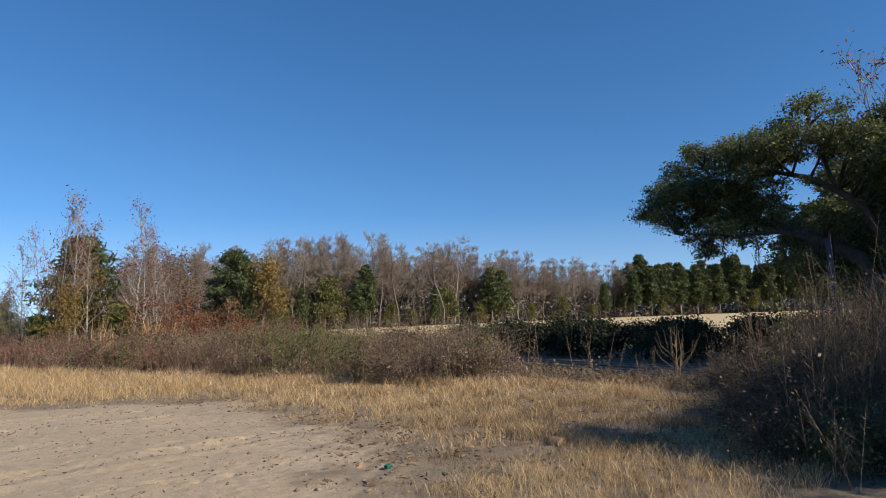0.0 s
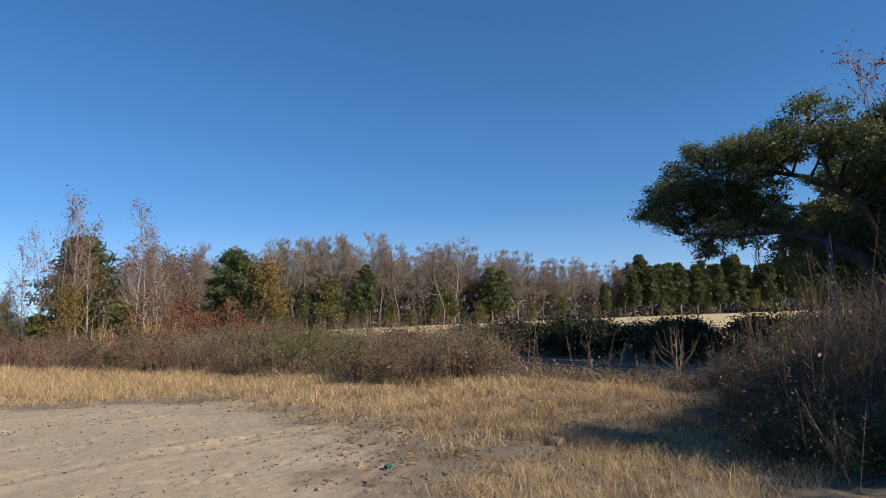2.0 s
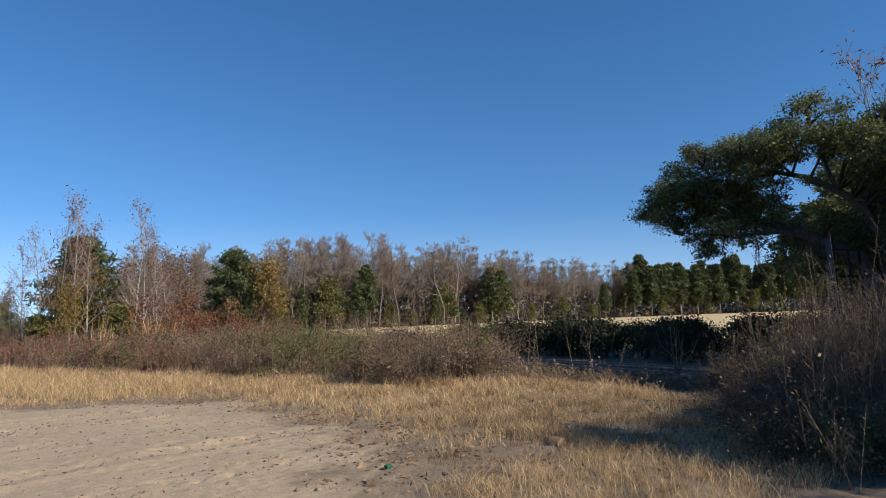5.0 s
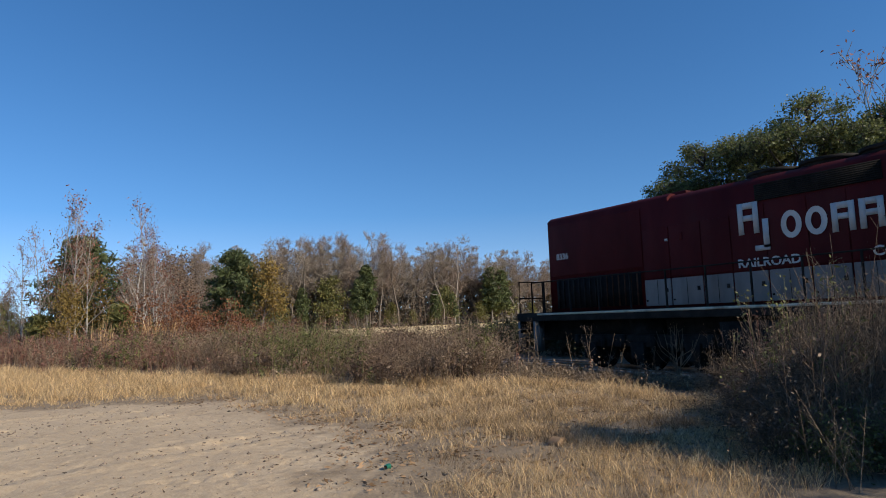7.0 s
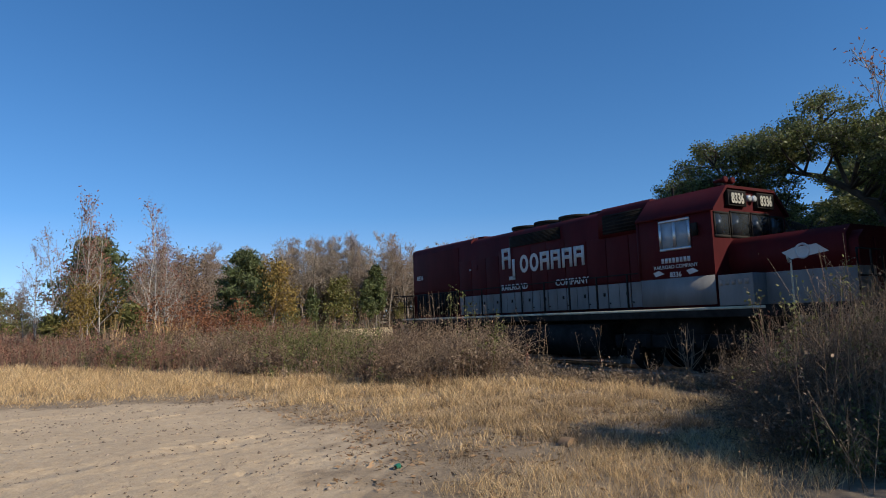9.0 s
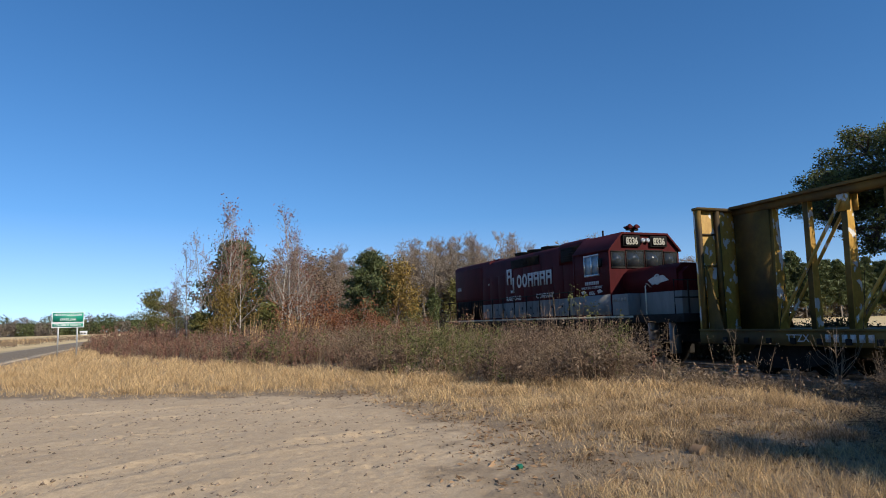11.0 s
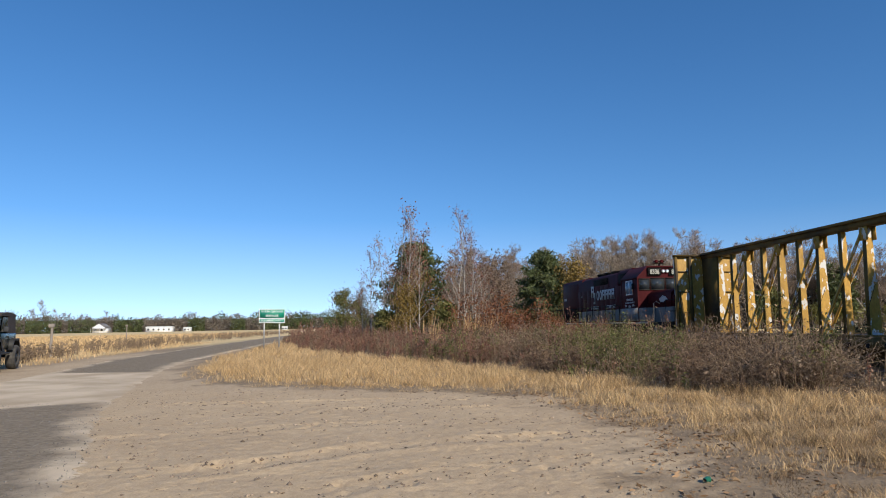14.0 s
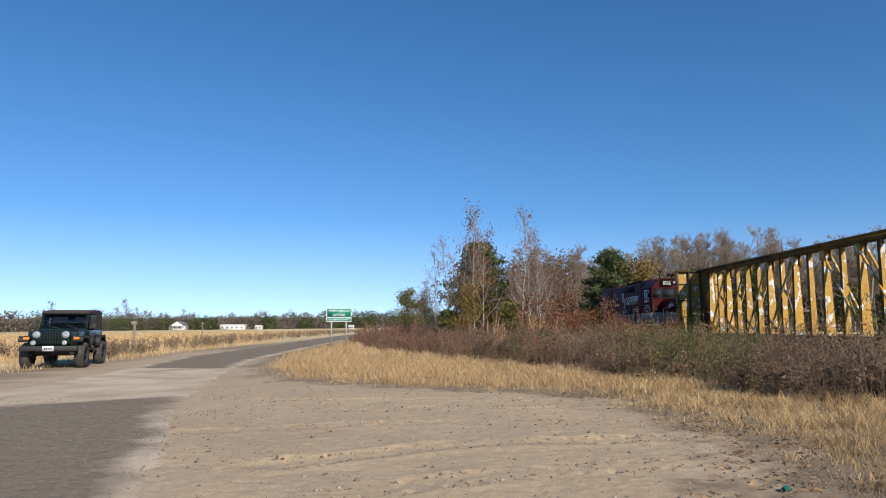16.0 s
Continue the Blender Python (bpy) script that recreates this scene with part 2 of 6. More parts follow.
# ---- mesh helpers ----
class Soup:
    """Gathers vertices and faces for one mesh."""

    def __init__(self):
        self.v, self.f, self.n = [], [], 0

    def add(self, verts, faces):
        self.v.append(np.asarray(verts, dtype=np.float64).reshape(-1, 3))
        self.f.append(np.asarray(faces, dtype=np.int64) + self.n)
        self.n += len(self.v[-1])

    def mesh(self, name, mat):
        me = bpy.data.meshes.new(name)
        v = np.concatenate(self.v)
        loops = np.concatenate([f.ravel() for f in self.f])
        sizes = np.concatenate([np.full(len(f), f.shape[1]) for f in self.f])
        me.vertices.add(len(v))
        me.vertices.foreach_set("co", v.ravel())
        me.loops.add(len(loops))
        me.loops.foreach_set("vertex_index", loops)
        me.polygons.add(len(sizes))
        me.polygons.foreach_set("loop_start", np.concatenate([[0], np.cumsum(sizes)[:-1]]))
        me.materials.append(mat)
        me.update(calc_edges=True)
        me.validate()
        return me


def blades(soup, pts, height, width, lean, rng, up=None):
    """Thin bent blades: each is a quad and a tip triangle, standing at pts."""
    n = len(pts)
    h = height * rng.uniform(0.6, 1.25, n)
    a = rng.uniform(0, 2 * np.pi, n)
    side = np.stack([np.cos(a), np.sin(a), np.zeros(n)], 1) * (width * rng.uniform(0.6, 1.3, n) / 2)[:, None]
    b = rng.uniform(0, 2 * np.pi, n)
    tip = np.stack([np.cos(b), np.sin(b), np.zeros(n)], 1) * (h * lean * rng.uniform(0.2, 1.0, n))[:, None]
    top = pts + tip + np.stack([0 * h, 0 * h, h], 1)
    mid = pts + 0.35 * tip + np.stack([0 * h, 0 * h, 0.55 * h], 1)
    v = np.stack([pts - side, pts + side, mid + side * 0.8, mid - side * 0.8, top], 1)
    base = np.arange(n)[:, None] * 5
    soup.v.append(v.reshape(-1, 3))
    soup.f.append(base + np.array([[0, 1, 2, 3]]) + soup.n)
    soup.f.append(base + np.array([[3, 2, 4]]) + soup.n)
    soup.n += 5 * n


def sticks(soup, a, b, ra, rb):
    """Three-sided tapered rods from points a to points b."""
    a, b = np.asarray(a, float).reshape(-1, 3), np.asarray(b, float).reshape(-1, 3)
    ra, rb = np.broadcast_to(ra, len(a)), np.broadcast_to(rb, len(a))
    d = b - a
    d /= np.linalg.norm(d, axis=1)[:, None] + 1e-9
    ref = np.where(np.abs(d[:, 2:3]) > 0.9, [[1.0, 0, 0]], [[0, 0, 1.0]])
    u = np.cross(d, ref)
    u /= np.linalg.norm(u, axis=1)[:, None] + 1e-9
    w = np.cross(d, u)
    ring = [np.cos(k) * u + np.sin(k) * w for k in (0.0, 2.094, 4.189)]
    v = np.stack([a + r * ra[:, None] for r in ring] + [b + r * rb[:, None] for r in ring], 1)
    base = np.arange(len(a))[:, None, None] * 6
    f = (base + np.array([[[0, 1, 4, 3], [1, 2, 5, 4], [2, 0, 3, 5]]])).reshape(-1, 4)
    soup.v.append(v.reshape(-1, 3))
    soup.f.append(f + soup.n)
    soup.n += 6 * len(a)


def leaves(soup, pts, size, rng, flat=0.0, long=1.0):
    """Small turned leaf quads, bent along the middle line, at pts."""
    n = len(pts)
    d = rng.normal(size=(n, 3))
    d[:, 2] *= 1 - flat
    d /= np.linalg.norm(d, axis=1)[:, None] + 1e-9
    e = rng.normal(size=(n, 3))
    e -= (e * d).sum(1)[:, None] * d
    e /= np.linalg.norm(e, axis=1)[:, None] + 1e-9
    s = (size * rng.uniform(0.55, 1.35, n))[:, None]
    v = np.stack([pts - d * s * long, pts + e * s * 0.5, pts + d * s * long, pts - e * s * 0.5], 1)
    base = np.arange(n)[:, None] * 4
    soup.v.append(v.reshape(-1, 3))
    soup.f.append(base + np.array([[0, 1, 2, 3]]) + soup.n)
    soup.n += 4 * n


def part(name, me, parent, label=""):
    ob = new(name, me)
    ob.parent = parent
    return tagged(ob, label)


def grow(rng, height, trunk_r, spread, levels=4, kids=5, first=0.3, up=0.5, bend=0.15, crook=0.1, limbs_up=0.6, ratio=(0.4, 0.65)):
    """Branch segments of a tree: arrays a, b, ra, rb, level; and twig tips."""
    segs, tips = [], []

    def branch(p, d, length, r, lv):
        steps = 5 if lv == 0 else (4 if lv == 1 else 3)
        pts = [np.array(p, float)]
        dirs = []
        for k in range(steps):
            d = d + rng.normal(size=3) * (bend if lv else crook)
            d[2] += up * 0.12 * (lv > 0)
            d = d / np.linalg.norm(d)
            dirs.append(d)
            pts.append(pts[-1] + d * length / steps)
        for k in range(steps):
            segs.append((pts[k], pts[k + 1], r * (1 - 0.8 * k / steps), r * (1 - 0.8 * (k + 1) / steps), lv))
        if lv >= levels:
            tips.append(pts[-1])
            tips.append(pts[-2])
            return
        count = kids + (2 if lv == 0 else 0)
        for j in range(count):
            s = first + (1 - first) * (j + rng.uniform(0.2, 0.8)) / count if lv == 0 else rng.uniform(0.3, 1.0)
            k = min(int(s * steps), steps - 1)
            q = pts[k] + (pts[k + 1] - pts[k]) * (s * steps - k)
            ang = rng.uniform(0, 2 * math.pi)
            out = np.array([math.cos(ang), math.sin(ang), 0.0])
            nd = dirs[k] * (limbs_up if lv == 0 else limbs_up * 0.62) + out * rng.uniform(0.5, 1.0)
            nd /= np.linalg.norm(nd)
            ln = (height * spread * (1.15 - 0.75 * s) if lv == 0 else length * rng.uniform(*ratio))
            branch(q, nd, ln, r * (1 - 0.75 * s) * 0.55 + 0.004, lv + 1)

    branch((0, 0, 0), np.array([0, 0, 1.0]), height, trunk_r, 0)
    return segs, np.array(tips)


def tube(soup, pts, radii, sides=8):
    """A bent tapered tube along pts."""
    pts = np.asarray(pts, float)
    rings = []
    for i, p in enumerate(pts):
        d = pts[min(i + 1, len(pts) - 1)] - pts[max(i - 1, 0)]
        d /= np.linalg.norm(d) + 1e-9
        ref = np.array([1.0, 0, 0]) if abs(d[2]) > 0.9 else np.array([0, 0, 1.0])
        u = np.cross(d, ref)
        u /= np.linalg.norm(u)
        w = np.cross(d, u)
        a = np.arange(sides) * 2 * math.pi / sides
        rings.append(p + radii[i] * (np.cos(a)[:, None] * u + np.sin(a)[:, None] * w))
    v = np.concatenate(rings)
    f = [(i * sides + k, i * sides + (k + 1) % sides, (i + 1) * sides + (k + 1) % sides, (i + 1) * sides + k) for i in range(len(pts) - 1) for k in range(sides)]
    soup.add(v, f)


def segs_to(soup, segs, lo, hi):
    s = [q for q in segs if lo <= q[4] <= hi]
    if s:
        sticks(soup, [q[0] for q in s], [q[1] for q in s], np.array([q[2] for q in s]), np.array([q[3] for q in s]))


def tree(name, seed, height, trunk_r, spread, bark, twig=None, leaf=None, leaf_n=0, leaf_size=0.1, label="", leaf_spread=0.25, minr=0.0, **kw):
    """A broadleaved tree: trunk with limbs, bare twigs, leaves round the tips."""
    rng = np.random.default_rng(seed)
    segs, tips = grow(rng, height, trunk_r, spread, **kw)
    segs = [(a, b, max(r, minr), max(q, minr * 0.7), lv) for a, b, r, q, lv in segs]
    root = tagged(new(name), label, "tree")
    so = Soup()
    segs_to(so, segs, 0, 1)
    part("trunk", so.mesh("trunk", bark), root)
    so = Soup()
    segs_to(so, segs, 2, 9)
    if leaf_n and leaf:
        tagged(part("branchwork", so.mesh("branchwork", twig or bark), root), kind="stuff")
        p = tips[rng.integers(0, len(tips), leaf_n)] + rng.normal(size=(leaf_n, 3)) * leaf_spread
        lo = Soup()
        leaves(lo, p, leaf_size, rng)
        part("crown", lo.mesh("crown", leaf), root)
    else:
        part("crown", so.mesh("crown", twig or bark), root)
    return root


def pine(name, seed, height, width, label, mat=None, base=0.15, n=5000, size=0.22):
    """A pine: straight trunk, whorls of limbs, needle tufts in clumps with gaps."""
    rng = np.random.default_rng(seed)
    root = tagged(new(name), label, "tree")
    so, lo = Soup(), Soup()
    sticks(so, [[0, 0, 0]], [[0.1, 0, height * 0.97]], 0.018 * height, 0.02)
    pts = []
    whorls = int(10 + height)
    for k in range(whorls):
        s = base + (0.98 - base) * k / (whorls - 1)
        u = (s - base) / (1 - base)
        reach = width * min(1.0, (1.03 - u) * 1.75) ** 0.62 * (0.7 + 0.3 * min(1.0, u * 4)) * rng.uniform(0.72, 1.08)
        for j in range(5):
            a = rng.uniform(0, 2 * math.pi)
            r = reach * rng.uniform(0.55, 1.05)
            tip = np.array([math.cos(a) * r, math.sin(a) * r, s * height + r * rng.uniform(0.0, 0.35)])
            sticks(so, [[0, 0, s * height]], [tip], 0.03, 0.008)
            for u in (0.55, 0.8, 1.0):
                c = np.array([0, 0, s * height]) * (1 - u) + tip * u
                pts.append(c + rng.normal(size=(max(2, n // (whorls * 15)), 3)) * np.array([0.3, 0.3, 0.2]) * (0.5 + width * 0.18))
    part("trunk", so.mesh("trunk", M_BARK), root)
    leaves(lo, np.concatenate(pts), size * 0.75, rng, long=2.2)
    part("crown", lo.mesh("crown", mat or M_PINE), root)
    return root


def box(soup, x0, x1, y0, y1, z0, z1, bev=0.0):
    """A box, with its upright and level edges cut by bev."""
    if bev <= 0:
        v = [(x, y, z) for z in (z0, z1) for x, y in ((x0, y0), (x1, y0), (x1, y1), (x0, y1))]
        soup.add(v, [(3, 2, 1, 0), (4, 5, 6, 7), (0, 1, 5, 4), (1, 2, 6, 5), (2, 3, 7, 6), (3, 0, 4, 7)])
        return
    bm = bmesh.new()
    bmesh.ops.create_cube(bm, size=1.0, matrix=Matrix.LocRotScale(((x0 + x1) / 2, (y0 + y1) / 2, (z0 + z1) / 2), None, (x1 - x0, y1 - y0, z1 - z0)))
    bmesh.ops.bevel(bm, geom=list(bm.edges), offset=bev, segments=2, affect="EDGES", profile=0.6)
    bmesh.ops.triangulate(bm, faces=bm.faces)
    bm.verts.index_update()
    soup.add([v.co[:] for v in bm.verts], [[v.index for v in f.verts] for f in bm.faces])
    bm.free()


def prism(soup, outline, axis, lo, hi):
    """An outline (two coordinates) pushed along an axis from lo to hi."""
    n = len(outline)
    put = {"x": lambda a, b, c: (c, a, b), "y": lambda a, b, c: (a, c, b), "z": lambda a, b, c: (a, b, c)}[axis]
    v = [put(a, b, lo) for a, b in outline] + [put(a, b, hi) for a, b in outline]
    soup.add(v, [(k, (k + 1) % n, n + (k + 1) % n, n + k) for k in range(n)])
    mid = soup.n
    bm = bmesh.new()
    vs = [bm.verts.new(p) for p in v]
    bm.faces.new(vs[:n][::-1])
    bm.faces.new(vs[n:])
    bmesh.ops.triangulate(bm, faces=bm.faces)
    bm.verts.index_update()
    soup.add([q.co[:] for q in bm.verts], [[q.index for q in f.verts] for f in bm.faces])
    bm.free()


def disc(soup, centre, axis, r0, r1, lo, hi, sides=20):
    """A round rod or ring along an axis: outer radius r1, inner hole r0 (0: closed)."""
    a = np.arange(sides) * 2 * math.pi / sides
    ca, sa = np.cos(a), np.sin(a)

    def ring(r, h):
        z = np.full(sides, h)
        cols = {"x": (z, r * ca, r * sa), "y": (r * ca, z, r * sa), "z": (r * ca, r * sa, z)}[axis]
        return np.stack(cols, 1) + np.asarray(centre)
    k = np.arange(sides)
    nx = (k + 1) % sides
    v = np.concatenate([ring(r1, lo), ring(r1, hi), ring(max(r0, 1e-4), hi), ring(max(r0, 1e-4), lo)])
    f = [np.stack([i * sides + k, i * sides + nx, ((i + 1) % 4) * sides + nx, ((i + 1) % 4) * sides + k], 1) for i in range(4)]
    soup.add(v, np.concatenate(f))


def one(mat, name, fn):
    so = Soup()
    fn(so)
    return so.mesh(name, mat)


# ---- the lie of the land ----
SAND_AREA = [(1.2, -8), (1.9, 4.4), (2.8, 6.3), (3.3, 8.4), (3.2, 10.4), (2.9, 12.6), (1.6, 13.9), (-1.0, 14.3), (-4.0, 16.2), (-5.6, 19.2),
             (-6.7, 23.3), (-7.2, 27.0), (-12.6, 25.0), (-11.6, 18.5), (-9.6, 14.2), (-9.0, 10.0), (-9.0, -8)]
BRUSH_AREA = [(4.6, 2.9), (5.4, 4.3), (7.9, 5.7), (9.2, 6.6), (8.9, 8.2), (7.6, 9.8), (5.5, 12.5), (5.0, 14.2), (3.4, 18.7), (0.4, 25.0), (-4.0, 36.4),
              (-6.8, 46.0), (-9.0, 62.0), (-9.0, 95.0), (12.2, 95.0), (12.3, 30.0), (12.6, 6.0), (13.0, 1.0), (8.0, 0.2)]
ROAD_RIGHT = [(0.9, -30), (-0.6, 0.0), (-2.1, 5.3), (-2.85, 7.4), (-3.8, 9.9), (-4.8, 13.3), (-6.7, 22.0), (-7.4, 27.5), (-8.7, 54.0), (-9.3, 90.0), (-9.5, 300.0)]

ROAD_LEFT = [(-6.5, -30), (-7.6, 0.0), (-9.2, 9.9), (-9.4, 13.3), (-9.9, 18.0), (-11.6, 29.0), (-13.0, 51.0), (-14.6, 90.0), (-15.5, 300.0)]


def inside(px, py, poly):
    """Signed distance to a polygon's edge, positive inside."""
    px, py = np.asarray(px, float), np.asarray(py, float)
    dist = np.full(px.shape, 1e9)
    odd = np.zeros(px.shape, bool)
    for (x0, y0), (x1, y1) in zip(poly, poly[1:] + poly[:1]):
        ex, ey = x1 - x0, y1 - y0
        s = np.clip(((px - x0) * ex + (py - y0) * ey) / (ex * ex + ey * ey), 0, 1)
        dist = np.minimum(dist, np.hypot(px - x0 - s * ex, py - y0 - s * ey))
        if y0 != y1:
            odd ^= ((y0 > py) != (y1 > py)) & (px < x0 + (py - y0) / (y1 - y0) * ex)
    return np.where(odd, dist, -dist)


def wave(x, y, size, seed):
    """Smooth value noise, about -1 to 1."""
    rng = np.random.default_rng(seed)
    out = 0
    for k in range(7):
        a = rng.uniform(0, 2 * np.pi)
        f = 2 * np.pi / size * rng.uniform(0.5, 2.2)
        out = out + np.sin(f * (x * np.cos(a) + y * np.sin(a)) + rng.uniform(0, 6.28)) / 3.2
    return out


def step(a, b, v):
    t = np.clip((v - a) / (b - a), 0, 1)
    return t * t * (3 - 2 * t)


def ground_z(x, y):
    x, y = np.asarray(x, float), np.asarray(y, float)
    z = 0.3 - 0.3 * step(8.0, 12.4, x) * step(-40, 2, y)
    z = z - 0.008 * np.maximum(0, -x - 18 + 0.0 * y) * step(20, 120, np.hypot(x, y))
    z = z + 0.05 * wave(x, y, 9, 3) * step(-3.0, 2.0, x) * (1 - step(11.5, 12.4, x) * (1 - step(18, 20, x)))
    sand = step(0.0, 0.8, inside(x, y, SAND_AREA))
    rut = 0
    for off, ang, amp in ((9.0, 0.16, 0.022), (10.9, 0.20, 0.028), (7.2, 0.30, 0.026), (12.4, 0.10, 0.02), (5.7, 0.36, 0.02)):
        d = y - off - ang * x - 0.012 * x * x + 0.15 * wave(x, y, 6, int(off * 10))
        rut = rut + 1.1 * amp * (0.6 * np.exp(-((np.abs(d) - 0.32) / 0.1) ** 2) - 0.7 * np.exp(-(d / 0.22) ** 2)) * step(-0.6, 0.5, wave(x, y, 4, int(off * 7)))
        beat = np.sin(x * 2 * np.pi / 0.31 + np.abs(d) * 8 + 1.3 * wave(x, y, 1.1, int(off * 5)))
        lug = step(0.45, 0.85, beat) * step(-0.5, 0.6, wave(x, y, 0.6, int(off * 9)))
        band = np.exp(-((np.abs(d) - 0.17) / 0.11) ** 4)
        rut = rut + (-0.032 * lug + 0.006 * step(0.3, 0.9, -beat)) * band * step(-0.35, 0.35, wave(x, y, 2.6, int(off * 3)))
    bumps = 0.003 * wave(x, y, 0.55, 8) + 0.003 * np.maximum(0, wave(x, y, 0.24, 9)) + 0.008 * wave(x, y, 2.2, 10)
    return z + sand * step(-5.5, -2.0, x) * (rut + bumps)


def graded(lo, hi, fine_lo, fine_hi, fine, growth=1.13):
    mid = list(np.arange(fine_lo, fine_hi, fine))
    up, down, s = [], [], fine
    v = fine_hi
    while v < hi:
        up.append(v)
        s *= growth
        v += s
    s, v = fine, fine_lo - fine
    while v > lo:
        down.append(v)
        s *= growth
        v -= s
    return np.array([lo] + down[::-1] + mid + up + [hi])


def ground_material():
    m = bpy.data.materials.new("sandy ground and dry grass")
    m.use_nodes = True
    nt = m.node_tree
    b = nt.nodes["Principled BSDF"]
    b.inputs["Roughness"].default_value = 0.95
    co = nt.nodes.new("ShaderNodeTexCoord")

    def noise_node(scale, detail=6):
        n = nt.nodes.new("ShaderNodeTexNoise")
        n.inputs["Scale"].default_value, n.inputs["Detail"].default_value, n.inputs["Roughness"].default_value = scale, detail, 0.65
        nt.links.new(co.outputs["Object"], n.inputs["Vector"])
        return n.outputs["Fac"]

    def blend(fac, a, c):
        r = nt.nodes.new("ShaderNodeValToRGB")
        r.color_ramp.elements[0].position, r.color_ramp.elements[0].color = 0.36, (*a, 1)
        r.color_ramp.elements[1].position, r.color_ramp.elements[1].color = 0.66, (*c, 1)
        nt.links.new(fac, r.inputs[0])
        return r.outputs[0]

    def mix(fac, a, c, kind="MIX"):
        n = nt.nodes.new("ShaderNodeMixRGB")
        n.blend_type = kind
        for k, v in enumerate((fac, a, c)):
            if isinstance(v, float):
                n.inputs[k].default_value = v
            else:
                nt.links.new(v, n.inputs[k])
        return n.outputs[0]
    att = nt.nodes.new("ShaderNodeAttribute")
    att.attribute_name = "cover"
    sep = nt.nodes.new("ShaderNodeSeparateColor")
    nt.links.new(att.outputs["Color"], sep.inputs[0])
    sand = mix(0.45, blend(noise_node(0.55), (0.42, 0.30, 0.175), (0.565, 0.42, 0.255)), blend(noise_node(9.0), (0.38, 0.265, 0.155), (0.59, 0.445, 0.275)))
    sand = mix(0.25, sand, blend(noise_node(55.0), (0.20, 0.155, 0.11), (0.60, 0.49, 0.36)))
    straw = mix(0.5, blend(noise_node(1.5), (0.19, 0.135, 0.082), (0.36, 0.265, 0.16)), blend(noise_node(30.0), (0.12, 0.085, 0.055), (0.34, 0.25, 0.15)))
    field = mix(0.5, blend(noise_node(0.05), (0.60, 0.44, 0.21), (0.72, 0.55, 0.29)), blend(noise_node(1.2), (0.50, 0.36, 0.16), (0.74, 0.58, 0.31)))
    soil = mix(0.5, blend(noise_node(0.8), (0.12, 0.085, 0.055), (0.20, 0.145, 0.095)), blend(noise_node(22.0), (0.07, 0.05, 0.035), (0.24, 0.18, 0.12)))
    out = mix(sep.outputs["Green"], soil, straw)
    out = mix(sep.outputs["Blue"], out, field)
    out = mix(sep.outputs["Red"], out, sand)
    nt.links.new(out, b.inputs["Base Color"])
    bp = nt.nodes.new("ShaderNodeBump")
    bp.inputs["Strength"].default_value, bp.inputs["Distance"].default_value = 0.45, 0.03
    nt.links.new(noise_node(34.0, 8), bp.inputs["Height"])
    nt.links.new(bp.outputs[0], b.inputs["Normal"])
    return m


def build_ground():
    xs = graded(-2600, 2600, -5.6, 4.2, 0.04)
    ys = graded(-1200, 3200, 4.0, 14.2, 0.04)
    gx, gy = np.meshgrid(xs, ys)
    gz = ground_z(gx, gy)
    gz = gz + np.random.default_rng(2).normal(size=gz.shape) * 0.0045 * (np.abs(gx) < 6) * (gy < 17) * (gy > 0)
    nx, ny = len(xs), len(ys)
    so = Soup()
    i = (np.arange(ny - 1)[:, None] * nx + np.arange(nx - 1)[None, :]).ravel()
    so.add(np.stack([gx, gy, gz], -1).reshape(-1, 3), np.stack([i, i + 1, i + nx + 1, i + nx], 1))
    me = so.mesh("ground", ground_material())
    x, y = gx.ravel(), gy.ravel()
    edge = 0.45 * wave(x, y, 1.6, 21) + 0.25 * wave(x, y, 0.5, 22)
    sand = step(-0.45, 0.5, inside(x, y, SAND_AREA) + edge)
    bare = step(0.5, 1.0, wave(x, y, 2.6, 33)) * step(1.0, 3.5, x) * (1 - step(5.0, 6.5, x)) * step(3.0, 5.0, y) * (1 - step(9.0, 11.0, y))
    sand = np.maximum(sand, 0.4 * bare)
    off = x - np.interp(y, *zip(*[(b, a) for a, b in ROAD_LEFT])) + 0.8 * edge
    sand = np.maximum(sand, step(-2.0, -0.8, off) * (1 - step(0.5, 1.0, off)) * step(6.0, 9.0, y) * (1 - step(34.0, 42.0, y)))
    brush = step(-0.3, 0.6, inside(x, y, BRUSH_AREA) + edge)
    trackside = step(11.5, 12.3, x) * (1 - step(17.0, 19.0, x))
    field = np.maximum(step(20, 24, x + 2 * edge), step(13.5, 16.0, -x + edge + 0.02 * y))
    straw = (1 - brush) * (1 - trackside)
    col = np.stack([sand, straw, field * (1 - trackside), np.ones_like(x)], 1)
    at = me.attributes.new("cover", "FLOAT_COLOR", "POINT")
    at.data.foreach_set("color", col.ravel())
    me.polygons.foreach_set("use_smooth", np.ones(len(me.polygons), bool))
    tagged(new("ground", me), "flat sandy ground with dry winter grass", "ground", kind="structure")


build_ground()


